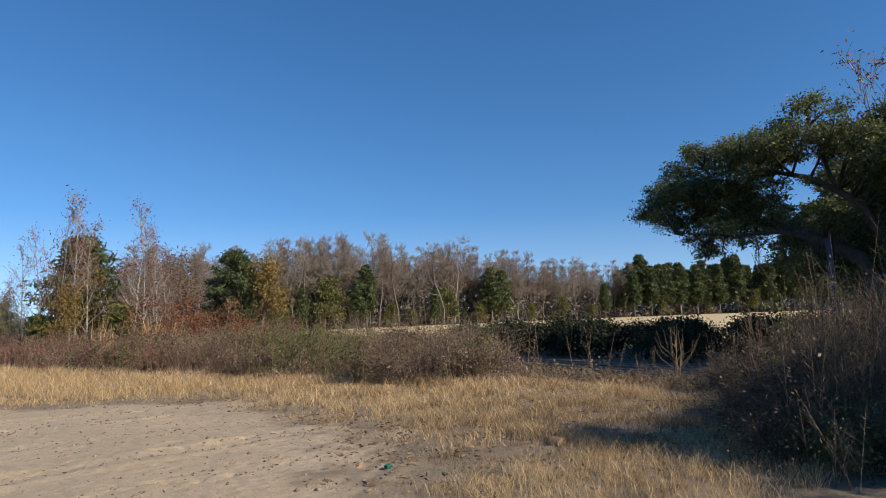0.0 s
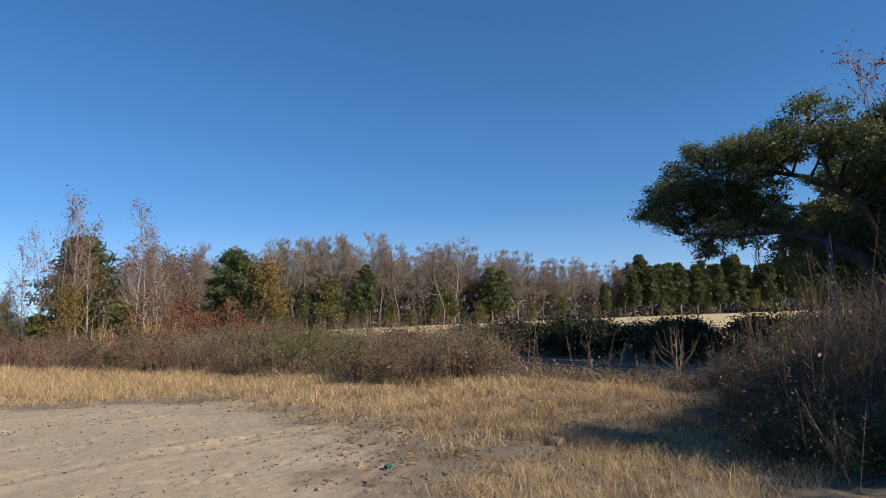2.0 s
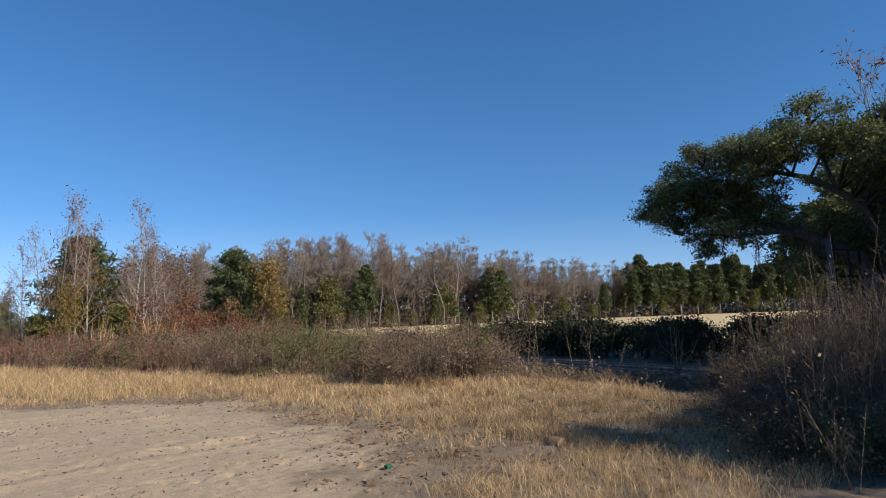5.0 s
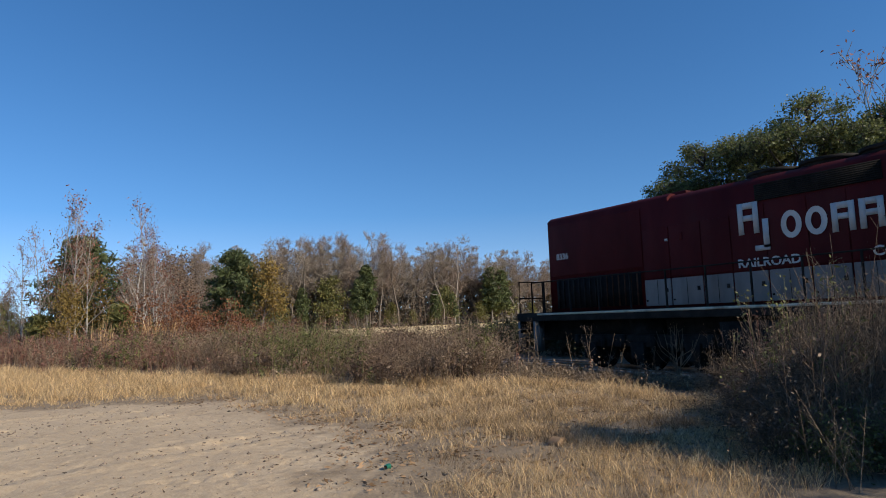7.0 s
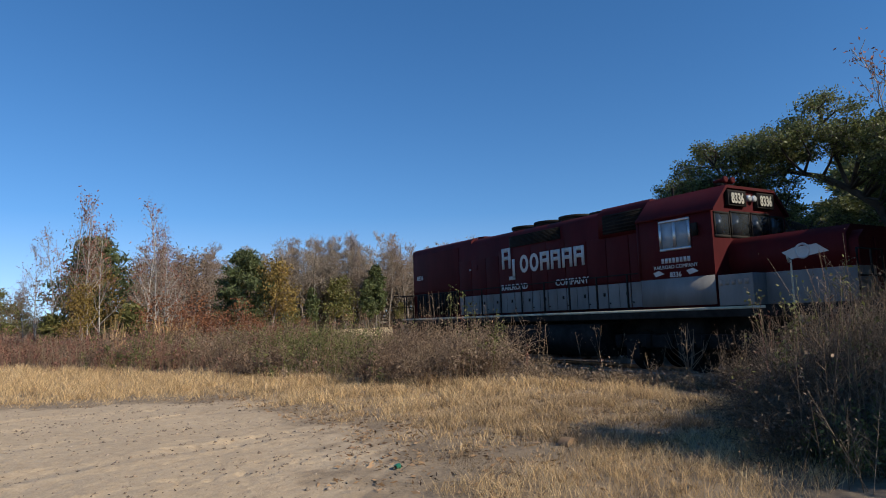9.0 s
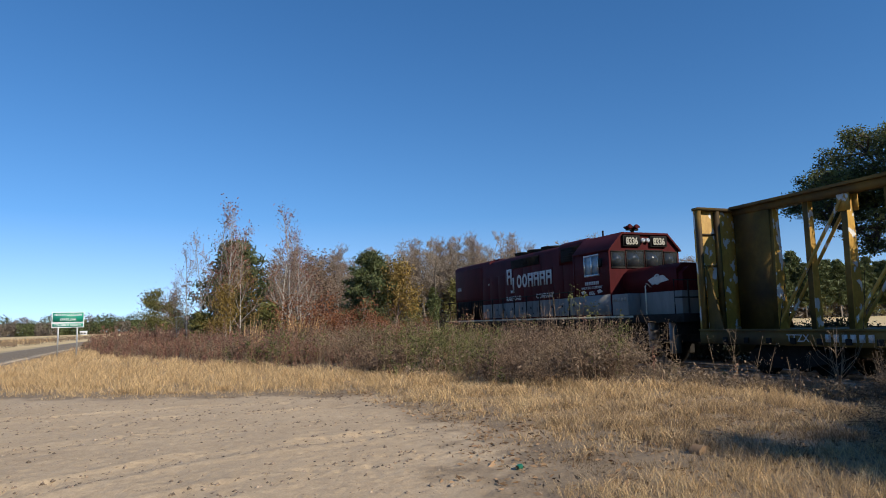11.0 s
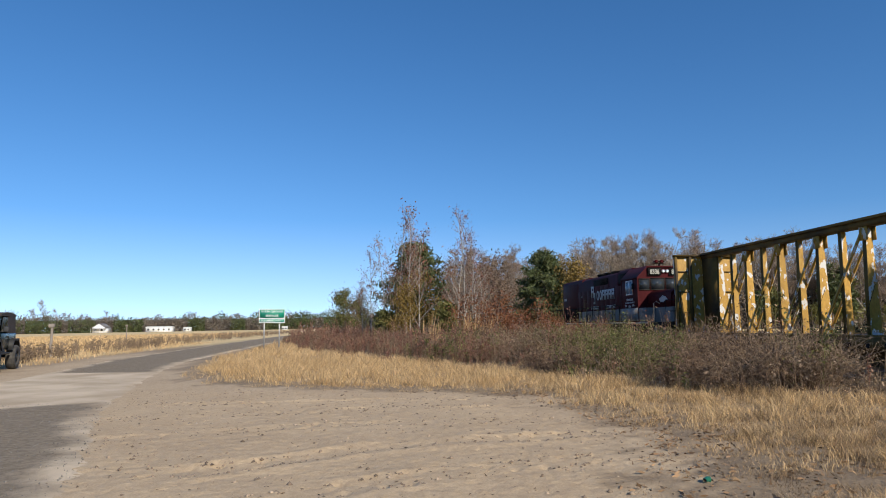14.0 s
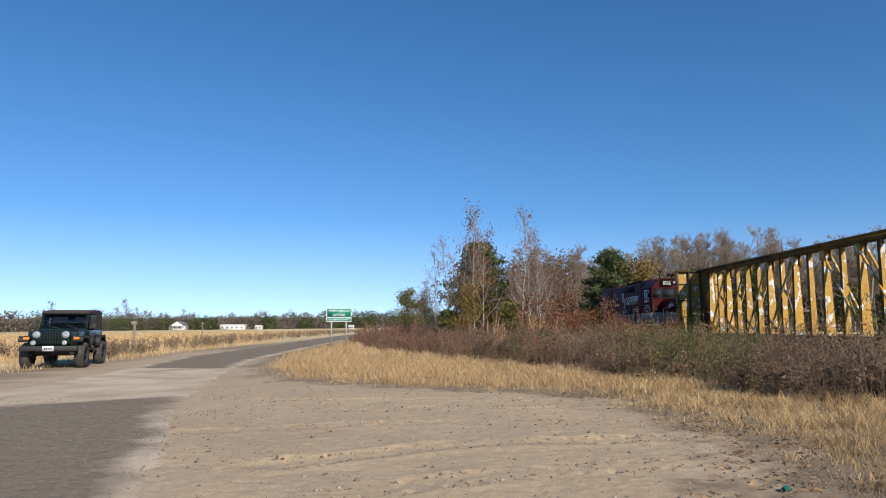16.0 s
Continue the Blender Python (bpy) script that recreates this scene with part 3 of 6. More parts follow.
def strip(name, mat, left, right, lift, label, rag=0.25, y0=None, step_m=0.35):
    """A sheet between two edge lines given as functions of the distance along, with ragged edges."""
    so = Soup()
    ys = np.concatenate([np.arange(y0[0], min(y0[1], 40), step_m), np.arange(min(y0[1], 40), y0[1] + 0.1, 2.0)])
    cols = 41
    lx = np.interp(ys, *zip(*[(b, a) for a, b in left])) + rag * wave(ys, 0 * ys, 1.7, 41) * 0.7
    rx = np.interp(ys, *zip(*[(b, a) for a, b in right])) + rag * wave(ys, 0 * ys + 5, 1.3, 42) * 0.7
    u = np.linspace(0, 1, cols)
    X = lx[:, None] * (1 - u) + rx[:, None] * u
    Y = np.repeat(ys[:, None], cols, 1)
    dip = step(0.0, 0.45, np.minimum(X - lx[:, None], rx[:, None] - X))
    Z = ground_z(X, Y) + lift - 0.05 * (1 - dip)
    i = (np.arange(len(ys) - 1)[:, None] * cols + np.arange(cols - 1)[None, :]).ravel()
    so.add(np.stack([X, Y, Z], -1).reshape(-1, 3), np.stack([i, i + 1, i + cols + 1, i + cols], 1))
    me = so.mesh(name, mat)
    rim = np.minimum(X - lx[:, None], rx[:, None] - X)
    cover = 1 - step(0.0, 1.3, rim)
    drift = step(11.5, 12.7, Y - 0.64 * (X + 6.0)) * (1 - step(20.2, 21.6, Y))
    cover = np.maximum(cover * 0.7, drift)
    at = me.attributes.new("cover", "FLOAT", "POINT")
    at.data.foreach_set("value", cover.ravel())
    return tagged(new(name, me), label, name, kind="structure")


strip("road", M_ASPHALT, ROAD_LEFT, ROAD_RIGHT, 0.02, "worn grey two-lane asphalt road with sandy edges", 0.12, (-30, 300))


# ---- grass and brush ----
def scatter(rng, x0, x1, y0, y1, per_m2):
    n = int((x1 - x0) * (y1 - y0) * per_m2)
    return rng.uniform(x0, x1, n), rng.uniform(y0, y1, n)


def on_ground(x, y, dz=-0.02):
    return np.stack([x, y, ground_z(x, y) + dz], 1)


def road_side(x, y):
    return x - np.interp(y, *zip(*[(b, a) for a, b in ROAD_RIGHT]))


def build_grass():
    rng = np.random.default_rng(5)
    for name, mat, label, rows in (
            ("dry_grass", M_STRAW, "golden dry grass strip beside the sand", ((2.6, 9.5, 5.6, 8.5, 800, 0.15), (-7.5, 13, 8.5, 16, 820, 0.22), (-9, 8, 16, 26, 420, 0.25), (-12, 4, 26, 48, 150, 0.27), (-13, 0, 48, 90, 25, 0.4))),
            ("dull_grass", M_STRAW_DULL, "dull trodden dry grass", ((1.0, 9, 3.2, 9.5, 1900, 0.085), (4.2, 8.2, 4.4, 8.2, 900, 0.15), (-1, 9.5, 8.5, 14, 380, 0.13), (-7.5, 8, 13, 26, 120, 0.14)))):
        so = Soup()
        for x0, x1, y0, y1, dens, h in rows:
            x, y = scatter(rng, x0, x1, y0, y1, dens)
            ins, bru = inside(x, y, SAND_AREA), inside(x, y, BRUSH_AREA)
            clump = wave(x, y, 1.4, 51) + 0.6 * wave(x, y, 0.45, 52)
            fade = step(0.0, 1.7, -ins + 0.3 * wave(x, y, 0.8, 54))
            keep = (ins < 0.25 * clump - 0.05) & (bru < 0.9) & (road_side(x, y) > 0.5) & (clump > rng.uniform(-1.7, 0.5, len(x)))
            keep &= rng.uniform(0, 1, len(x)) < 0.25 + 0.75 * fade
            if name == "dull_grass":
                keep &= clump > rng.uniform(-1.2, 0.8, len(x))
            x, y, fade = x[keep], y[keep], fade[keep]
            tall = h * (0.8 + 0.4 * np.clip(wave(x, y, 2.2, 53) + 0.7 * wave(x, y, 0.5, 56), -1, 1.2)) * (0.3 + 0.7 * fade)
            p = on_ground(x, y)
            width = 0.0026 + 0.00031 * np.hypot(x, y)
            for lo, hi in ((0, 12), (12, 25), (25, 100)):
                k = (np.hypot(x, y) >= lo) & (np.hypot(x, y) < hi)
                if k.any():
                    blades(so, p[k], np.maximum(tall[k], 0.04), width[k].mean() * (1.2 if hi > 20 else 1.0), 1.25, rng)
        tagged(new(name, so.mesh(name, mat)), label, "grass", kind="stuff")
    so = Soup()
    x, y = scatter(rng, -26, -9, 8, 60, 40)
    left = x - np.interp(y, *zip(*[(b, a) for a, b in ROAD_LEFT]))
    keep = (left < -1.2) & (inside(x, y, SAND_AREA) < -0.3) & ~((y < 21) & (x > -12.5)) & (wave(x, y, 2, 55) > rng.uniform(-1.2, 0.8, len(x)))
    blades(so, on_ground(x[keep], y[keep]), 0.2, 0.02, 0.8, rng)
    # stubble of the golden field
    n = 60000
    d = 24 + 150 * rng.uniform(0, 1, n) ** 1.6
    a = rng.uniform(radians(-52), radians(-10), n)
    x, y = d * np.sin(a), d * np.cos(a)
    left = x - np.interp(y, *zip(*[(b, a2) for a2, b in ROAD_LEFT]))
    k = (left < -6.0) & (np.abs(x + 13.5) + np.abs(y - 23) > 3.5)
    for lo, hi, w in ((0, 60, 0.03), (60, 110, 0.07), (110, 300, 0.14)):
        q = k & (d >= lo) & (d < hi)
        blades(so, on_ground(x[q], y[q]), 0.34, w, 0.5, rng)
    tagged(new("verge_grass", so.mesh("verge_grass", M_STRAW)), "straw-coloured grass on the far verge", "grass", kind="stuff")


def weeds(so, lo, x, y, h, rng, twigs=7, leaf_n=0, leaf_size=0.03, thick=0.006, lean=0.35):
    """Upright weed stems with side twigs; seed heads or leaves into lo."""
    n = len(x)
    p = on_ground(x, y)
    a = rng.uniform(0, 2 * np.pi, n)
    ln = h * rng.uniform(0.0, lean, n)
    top = p + np.stack([np.cos(a) * ln, np.sin(a) * ln, h], 1)
    sticks(so, p, top, thick, thick * 0.4)
    ends = [top]
    for k in range(twigs):
        s = rng.uniform(0.2, 0.95, n)[:, None]
        q = p + (top - p) * s
        b = rng.uniform(0, 2 * np.pi, n)
        r = h * rng.uniform(0.12, 0.34, n) * (1.15 - s[:, 0])
        e = q + np.stack([np.cos(b) * r, np.sin(b) * r, r * rng.uniform(0.4, 1.5, n)], 1)
        sticks(so, q, e, thick * 0.55, thick * 0.25)
        ends.append(e)
    if leaf_n and lo is not None:
        e = np.concatenate(ends)
        pick = e[rng.integers(0, len(e), leaf_n * n)]
        leaves(lo, pick + rng.normal(size=pick.shape) * 0.05, leaf_size, rng)


def brush_points(rng, dens_near, dens_far):
    xs, ys = [], []
    for x0, x1, y0, y1, d in ((4, 13, 0, 16, dens_near), (0, 12.5, 16, 30, dens_near * 0.6), (-5, 12.5, 30, 46, dens_far), (-9, 12.5, 46, 95, dens_far * 0.3)):
        x, y = scatter(rng, x0, x1, y0, y1, d)
        xs.append(x)
        ys.append(y)
    x, y = np.concatenate(xs), np.concatenate(ys)
    k = inside(x, y, BRUSH_AREA) + 0.4 * wave(x, y, 1.5, 61) > 0.15
    az = np.degrees(np.arctan2(x, y))
    bare = step(34.5, 37.5, az + 1.5 * wave(x, y, 1.2, 65)) * (1 - step(55, 58, az))
    k &= rng.uniform(0, 1, len(x)) > 0.9 * bare
    k &= wave(x, y, 1.6, 66) > rng.uniform(-1.9, 0.7, len(x))
    return x[k], y[k]


def build_thicket():
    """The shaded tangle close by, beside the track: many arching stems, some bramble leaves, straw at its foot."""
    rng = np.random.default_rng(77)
    for name, mat, dens, tw, ln, size, th, hs, lean, label in (("thicket", M_WEED_SHADED, 60, 9, 9, 0.011, 0.0042, 1.0, 0.6, "dense tangle of brown dead stems beside the track"),
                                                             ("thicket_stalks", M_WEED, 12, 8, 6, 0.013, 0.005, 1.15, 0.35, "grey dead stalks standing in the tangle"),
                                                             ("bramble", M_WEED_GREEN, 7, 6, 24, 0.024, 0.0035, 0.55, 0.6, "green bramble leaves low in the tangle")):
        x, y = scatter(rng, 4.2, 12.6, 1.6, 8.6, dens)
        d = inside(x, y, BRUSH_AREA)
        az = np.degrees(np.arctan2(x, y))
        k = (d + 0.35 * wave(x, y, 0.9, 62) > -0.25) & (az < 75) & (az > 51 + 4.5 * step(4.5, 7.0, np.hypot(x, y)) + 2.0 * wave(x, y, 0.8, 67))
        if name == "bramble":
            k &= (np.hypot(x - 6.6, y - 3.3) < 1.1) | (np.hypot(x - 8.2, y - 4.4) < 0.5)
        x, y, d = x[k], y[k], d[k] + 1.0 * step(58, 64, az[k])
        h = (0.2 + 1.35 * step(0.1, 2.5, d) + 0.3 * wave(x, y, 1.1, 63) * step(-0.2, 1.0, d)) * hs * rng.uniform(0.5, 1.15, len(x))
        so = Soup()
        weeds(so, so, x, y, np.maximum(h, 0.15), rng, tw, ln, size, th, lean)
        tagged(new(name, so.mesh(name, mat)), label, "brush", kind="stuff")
    # rounded bushes inside the tangle
    so, gr = Soup(), Soup()
    for k in range(90):
        x, y = rng.uniform(5.0, 12.0), rng.uniform(2.2, 8.4)
        d = float(inside(x, y, BRUSH_AREA))
        if d < 0.25 or math.degrees(math.atan2(x, y)) > 74 or math.degrees(math.atan2(x, y)) < 56:
            continue
        mound(so, so, x, y, rng.uniform(0.45, 0.8), min(1.5, 0.35 + 0.5 * d) * rng.uniform(0.8, 1.1), rng, 80, 0.005, 1000, 0.0125)
    for x, y in ((5.45, 2.8), (5.9, 3.05), (6.2, 2.75), (5.8, 2.55), (6.5, 3.1)):
        mound(gr, gr, x, y, 0.42, 0.42, rng, 40, 0.004, 1100, 0.016)
    tagged(new("thicket_bushes", so.mesh("thicket_bushes", M_WEED_SHADED)), "rounded brown bushes inside the tangle", "brush", kind="stuff")
    tagged(new("bramble_bushes", gr.mesh("bramble_bushes", M_WEED_GREEN)), "low bushes of green bramble leaves", "brush", kind="stuff")
    so = Soup()
    x, y = scatter(rng, 2.6, 6.5, 2.6, 4.6, 1700)
    k = (inside(x, y, BRUSH_AREA) < 0.7) & (wave(x, y, 0.8, 64) > rng.uniform(-1.3, 0.6, len(x))) & (inside(x, y, SAND_AREA) < -0.2)
    blades(so, on_ground(x[k], y[k]), 0.15, 0.0034, 1.4, rng)
    tagged(new("straw_grass", so.mesh("straw_grass", M_STRAW)), "straw-coloured grass at the foot of the thicket", "grass", kind="stuff")


def brush_height(x, y):
    """Lower in front of the ballast, tall in the thicket near the camera's side."""
    az = np.degrees(np.arctan2(x, y))
    h = 0.92 + 0.26 * wave(x, y, 4, 71) + 0.36 * wave(x, y, 1.5, 72)
    h = h * (1 + 0.2 * step(13, 18, az) * (1 - step(34, 37, az)))
    gap = step(36, 40, az) * (1 - step(54, 58, az))
    h = h * (1 - 0.55 * gap)
    edge = step(0.0, 1.5, inside(x, y, BRUSH_AREA))
    near = step(55, 60, az) * step(5, 8, np.hypot(x, y))
    h = h + 0.55 * near
    return np.maximum(h * (0.45 + 0.55 * edge), 0.2)


def build_brush():
    rng = np.random.default_rng(11)
    for name, mat, lmat, dn, df, twigs, leaf_n, size, scale, sel, label in (
            ("brown_brush", M_WEED, M_WEED, 14, 10, 8, 5, 0.02, 1.0, None, "tangled brown dead weeds beside the track"),
            ("grey_brush", M_WEED_GREY, M_WEED_GREY, 7, 4, 7, 7, 0.022, 0.95, None, "grey-brown dry weeds with seed heads"),
            ("russet_brush", M_WEED_RED, M_WEED_RED, 5, 7, 7, 16, 0.026, 1.1, "far", "russet dead weeds"),
            ("green_brush", M_WEED_GREEN, M_WEED_GREEN, 7, 4, 6, 34, 0.026, 1.1, "green", "weeds with some green leaves")):
        x, y = brush_points(rng, dn, df)
        if sel == "far":
            k = (y > 20) | (rng.uniform(size=len(x)) < 0.15)
            x, y = x[k], y[k]
        if sel == "green":
            k = ((wave(x, y, 5, 81) > 0.05) & (y > 11) & (y < 27)) | ((np.hypot(x - 7.2, y - 3.9) < 1.0))
            x, y = x[k], y[k]
        h = brush_height(x, y) * scale * rng.uniform(0.55, 1.2, len(x))
        so = Soup()
        d = np.hypot(x, y)
        for a, b, th in ((0, 12, 0.0045), (12, 24, 0.007), (24, 45, 0.012), (45, 130, 0.022)):
            k = (d >= a) & (d < b)
            if k.any():
                weeds(so, so, x[k], y[k], h[k], rng, twigs, leaf_n, size * (1 + a / 30), th)
        tagged(new(name, so.mesh(name, mat)), label, "brush", kind="stuff")


def mound(so, lo, x, y, r, h, rng, n, thick, leaf_n, leaf_size):
    """A rounded bush of dead weeds: stems that arch outwards from a foot, forked twigs, small leaves."""
    a = rng.uniform(0, 2 * np.pi, n)
    foot = np.stack([x + np.cos(a) * r * 0.3 * rng.uniform(0, 1, n), y + np.sin(a) * r * 0.3 * rng.uniform(0, 1, n), np.full(n, float(ground_z(x, y)) - 0.03)], 1)
    out = r * np.sqrt(rng.uniform(0, 1, n))
    top = foot + np.stack([np.cos(a) * out, np.sin(a) * out, h * np.sqrt(np.maximum(0.08, 1 - (out / r) ** 2 * 0.85)) * rng.uniform(0.6, 1.15, n)], 1)
    mid = foot * 0.5 + top * 0.5 + np.stack([-np.cos(a) * out * 0.15, -np.sin(a) * out * 0.15, 0.14 * h + 0 * a], 1) + rng.normal(size=(n, 3)) * 0.05 * h
    sticks(so, foot, mid, thick, thick * 0.7)
    sticks(so, mid, top, thick * 0.7, thick * 0.35)
    ends = [top, mid]
    for k in range(6):
        s = rng.uniform(0.0, 1.0, n)[:, None]
        q = mid + (top - mid) * s
        e = q + rng.normal(size=(n, 3)) * np.array([0.16, 0.16, 0.12]) * h + np.array([0, 0, 0.06 * h])
        sticks(so, q, e, thick * 0.5, thick * 0.25)
        ends.append(e)
    e = np.concatenate(ends)
    p = e[rng.integers(0, len(e), leaf_n)]
    leaves(lo, p + rng.normal(size=p.shape) * 0.05, leaf_size, rng, 0.0, 1.3)


def build_mounds():
    rng = np.random.default_rng(131)
    stems = {}
    for k in range(300):
        az, d = radians(rng.uniform(2, 36.5)), 12.5 + 26 * rng.uniform(0, 1) ** 1.3
        x, y = d * math.sin(az), d * math.cos(az)
        if float(inside(x, y, BRUSH_AREA)) < 0.7:
            continue
        olive = 15 < math.degrees(az) < 26 and d < 26
        u = rng.uniform()
        key = "olive" if olive and u < 0.6 else ("grey" if u < 0.35 else ("russet" if u > 0.86 and d > 22 else "brown"))
        stems.setdefault(key, Soup())
        so = stems[key]
        rise = min(1.0, 0.35 + 0.3 * float(inside(x, y, BRUSH_AREA)))
        r, h = rng.uniform(0.6, 1.3) * rise, rng.uniform(0.7, 1.4) * rise
        mound(so, so, x, y, r, h, rng, 46, 0.0045 + 0.00022 * d, 620 if key == "olive" else 330, 0.016 + 0.0006 * d)
    for key, mat, label in (("olive", M_WEED_GREEN, "rounded bushes of olive-green weeds"), ("grey", M_WEED_GREY, "rounded bushes of grey dead weeds"),
                            ("brown", M_WEED, "rounded bushes of dark brown dead weeds"), ("russet", M_WEED_RED, "rounded bushes of russet weeds")):
        if key in stems:
            tagged(new("weed_bushes", stems[key].mesh("weed_bushes", mat)), label, "brush", kind="stuff")
    # low straggling stems and a few tufts before the ballast
    so = Soup()
    for k in range(46):
        az, d = radians(rng.uniform(36, 57)), rng.uniform(13.6, 15.8)
        mound(so, so, d * math.sin(az), d * math.cos(az), rng.uniform(0.3, 0.8), rng.uniform(0.2, 0.5), rng, 16, 0.006, 50, 0.028)
    tagged(new("trackside_weeds", so.mesh("trackside_weeds", M_WEED_GREY)), "low straggling dead weeds beside the ballast", "weeds", kind="stuff")


build_grass()
build_brush()
build_mounds()
build_thicket()


# ---- trees ----
def at(x, y, dz=-0.05, turn=0.0, scale=1.0):
    return pose(x, y, float(ground_z(x, y)) + dz, 0, 0, turn) @ Matrix.Scale(scale, 4)


def place(ob, x, y, turn=0.0, scale=1.0, dz=-0.05):
    ob.scale = (scale,) * 3
    ob.matrix_basis = pose(x, y, float(ground_z(x, y)) + dz, 0, 0, turn) @ Matrix.Scale(scale, 4)
    return ob


def clone(ob, x, y, turn, scale, dz=-0.05, label=""):
    c = copy_thing(ob, pose(x, y, float(ground_z(x, y)) + dz, 0, 0, turn))
    c.scale = (scale,) * 3
    return tagged(c, label)


def build_near_trees():
    rng = np.random.default_rng(3)
    base = [tree("sapling", 100 + k, 9.4, 0.075, 0.27, M_BARK_PALE, M_TWIG, M_PALE_RED_LEAF, 460, 0.075,
                 "slender pale-barked sapling with a few red leaves at the top", 0.2, minr=0.012, levels=2, kids=10, first=0.15, up=1.0, crook=0.025, limbs_up=1.45) for k in range(3)]
    spots = [(1.95, 40.0, 1.02), (1.2, 41.0, 0.92), (0.45, 40.2, 0.78), (2.5, 40.8, 0.86), (-0.4, 42.0, 0.70), (-1.05, 43.0, 0.52), (5.25, 40.0, 0.99),
             (6.1, 41.0, 0.84), (4.7, 39.4, 0.8), (5.7, 39.0, 0.72), (1.6, 39.2, 0.7), (6.9, 42.5, 0.66)]
    for k, (x, y, s) in enumerate(spots):
        if k < 3:
            place(base[k], x, y, 40 * k, s * 0.87)
        else:
            clone(base[k % 3], x, y, 77 * k, s * 0.87)
        (base[k] if k < 3 else base[k % 3])["group"] = "saplings in the brush"
    p1 = place(pine("pine_tree", 7, 6.9, 2.8, "dark green pine behind the saplings", n=11000, size=0.13, base=0.1), 2.5, 45.5)
    p2 = place(pine("pine_tree", 8, 8.9, 3.4, "dark green pine beyond the track", n=13000, size=0.16, base=0.1), 16.9, 65.5)
    place(pine("pine_tree", 9, 2.6, 0.7, "young bright green pine in the brush", n=1600, size=0.13, base=0.05, mat=M_OLIVE_LEAF), 4.0, 38.5)
    place(pine("pine_tree", 10, 2.2, 0.6, "young bright green pine in the brush", n=1400, size=0.13, base=0.05, mat=M_OLIVE_LEAF), 0.3, 39.5)
    gold = tree("small_tree", 21, 4.6, 0.07, 0.34, M_BARK, M_TWIG, M_GOLD_LEAF, 3600, 0.085, "small tree with golden autumn leaves", 0.28, levels=2, kids=7, first=0.15, up=0.7)
    place(gold, 18.7, 62.5, 0, 1.6)
    clone(gold, 17.6, 70.0, 60, 1.3)
    clone(gold, 1.9, 38.8, 130, 0.75)
    clone(gold, 2.6, 43.5, 30, 1.0)
    br = tree("bare_tree", 24, 6.2, 0.08, 0.38, M_BARK, M_TWIG, M_DEAD_LEAF, 1900, 0.085, "bushy brown tree with dead leaves", 0.35, levels=3, kids=6, first=0.2)
    place(br, 8.0, 50.0)
    for x, y, s in ((6.4, 52, 0.95), (9.4, 54, 1.0), (17.5, 76, 1.0), (20.5, 72, 1.1), (-1.2, 50, 0.6)):
        clone(br, x, y, x * 90, s)
    # red shrubs in the brush
    shrubs = [tree("red_shrub", 40 + k, 2.6, 0.03, 0.42, M_BARK, M_TWIG, M_RED_LEAF, 650, 0.06, "shrub with red and rust autumn leaves", 0.2, levels=2, kids=6, first=0.1, up=0.8) for k in range(3)]
    for k in range(34):
        az, d = radians(rng.uniform(7.0, 20.0)), rng.uniform(30, 39)
        x, y = d * math.sin(az), d * math.cos(az)
        s = rng.uniform(0.65, 1.05) * (0.66 if az > radians(13.5) else 1.0)
        if k < 3:
            place(tagged(shrubs[k], group="red shrubs beside the track"), x, y, k * 50, s)
        else:
            clone(shrubs[k % 3], x, y, rng.uniform(0, 360), s)


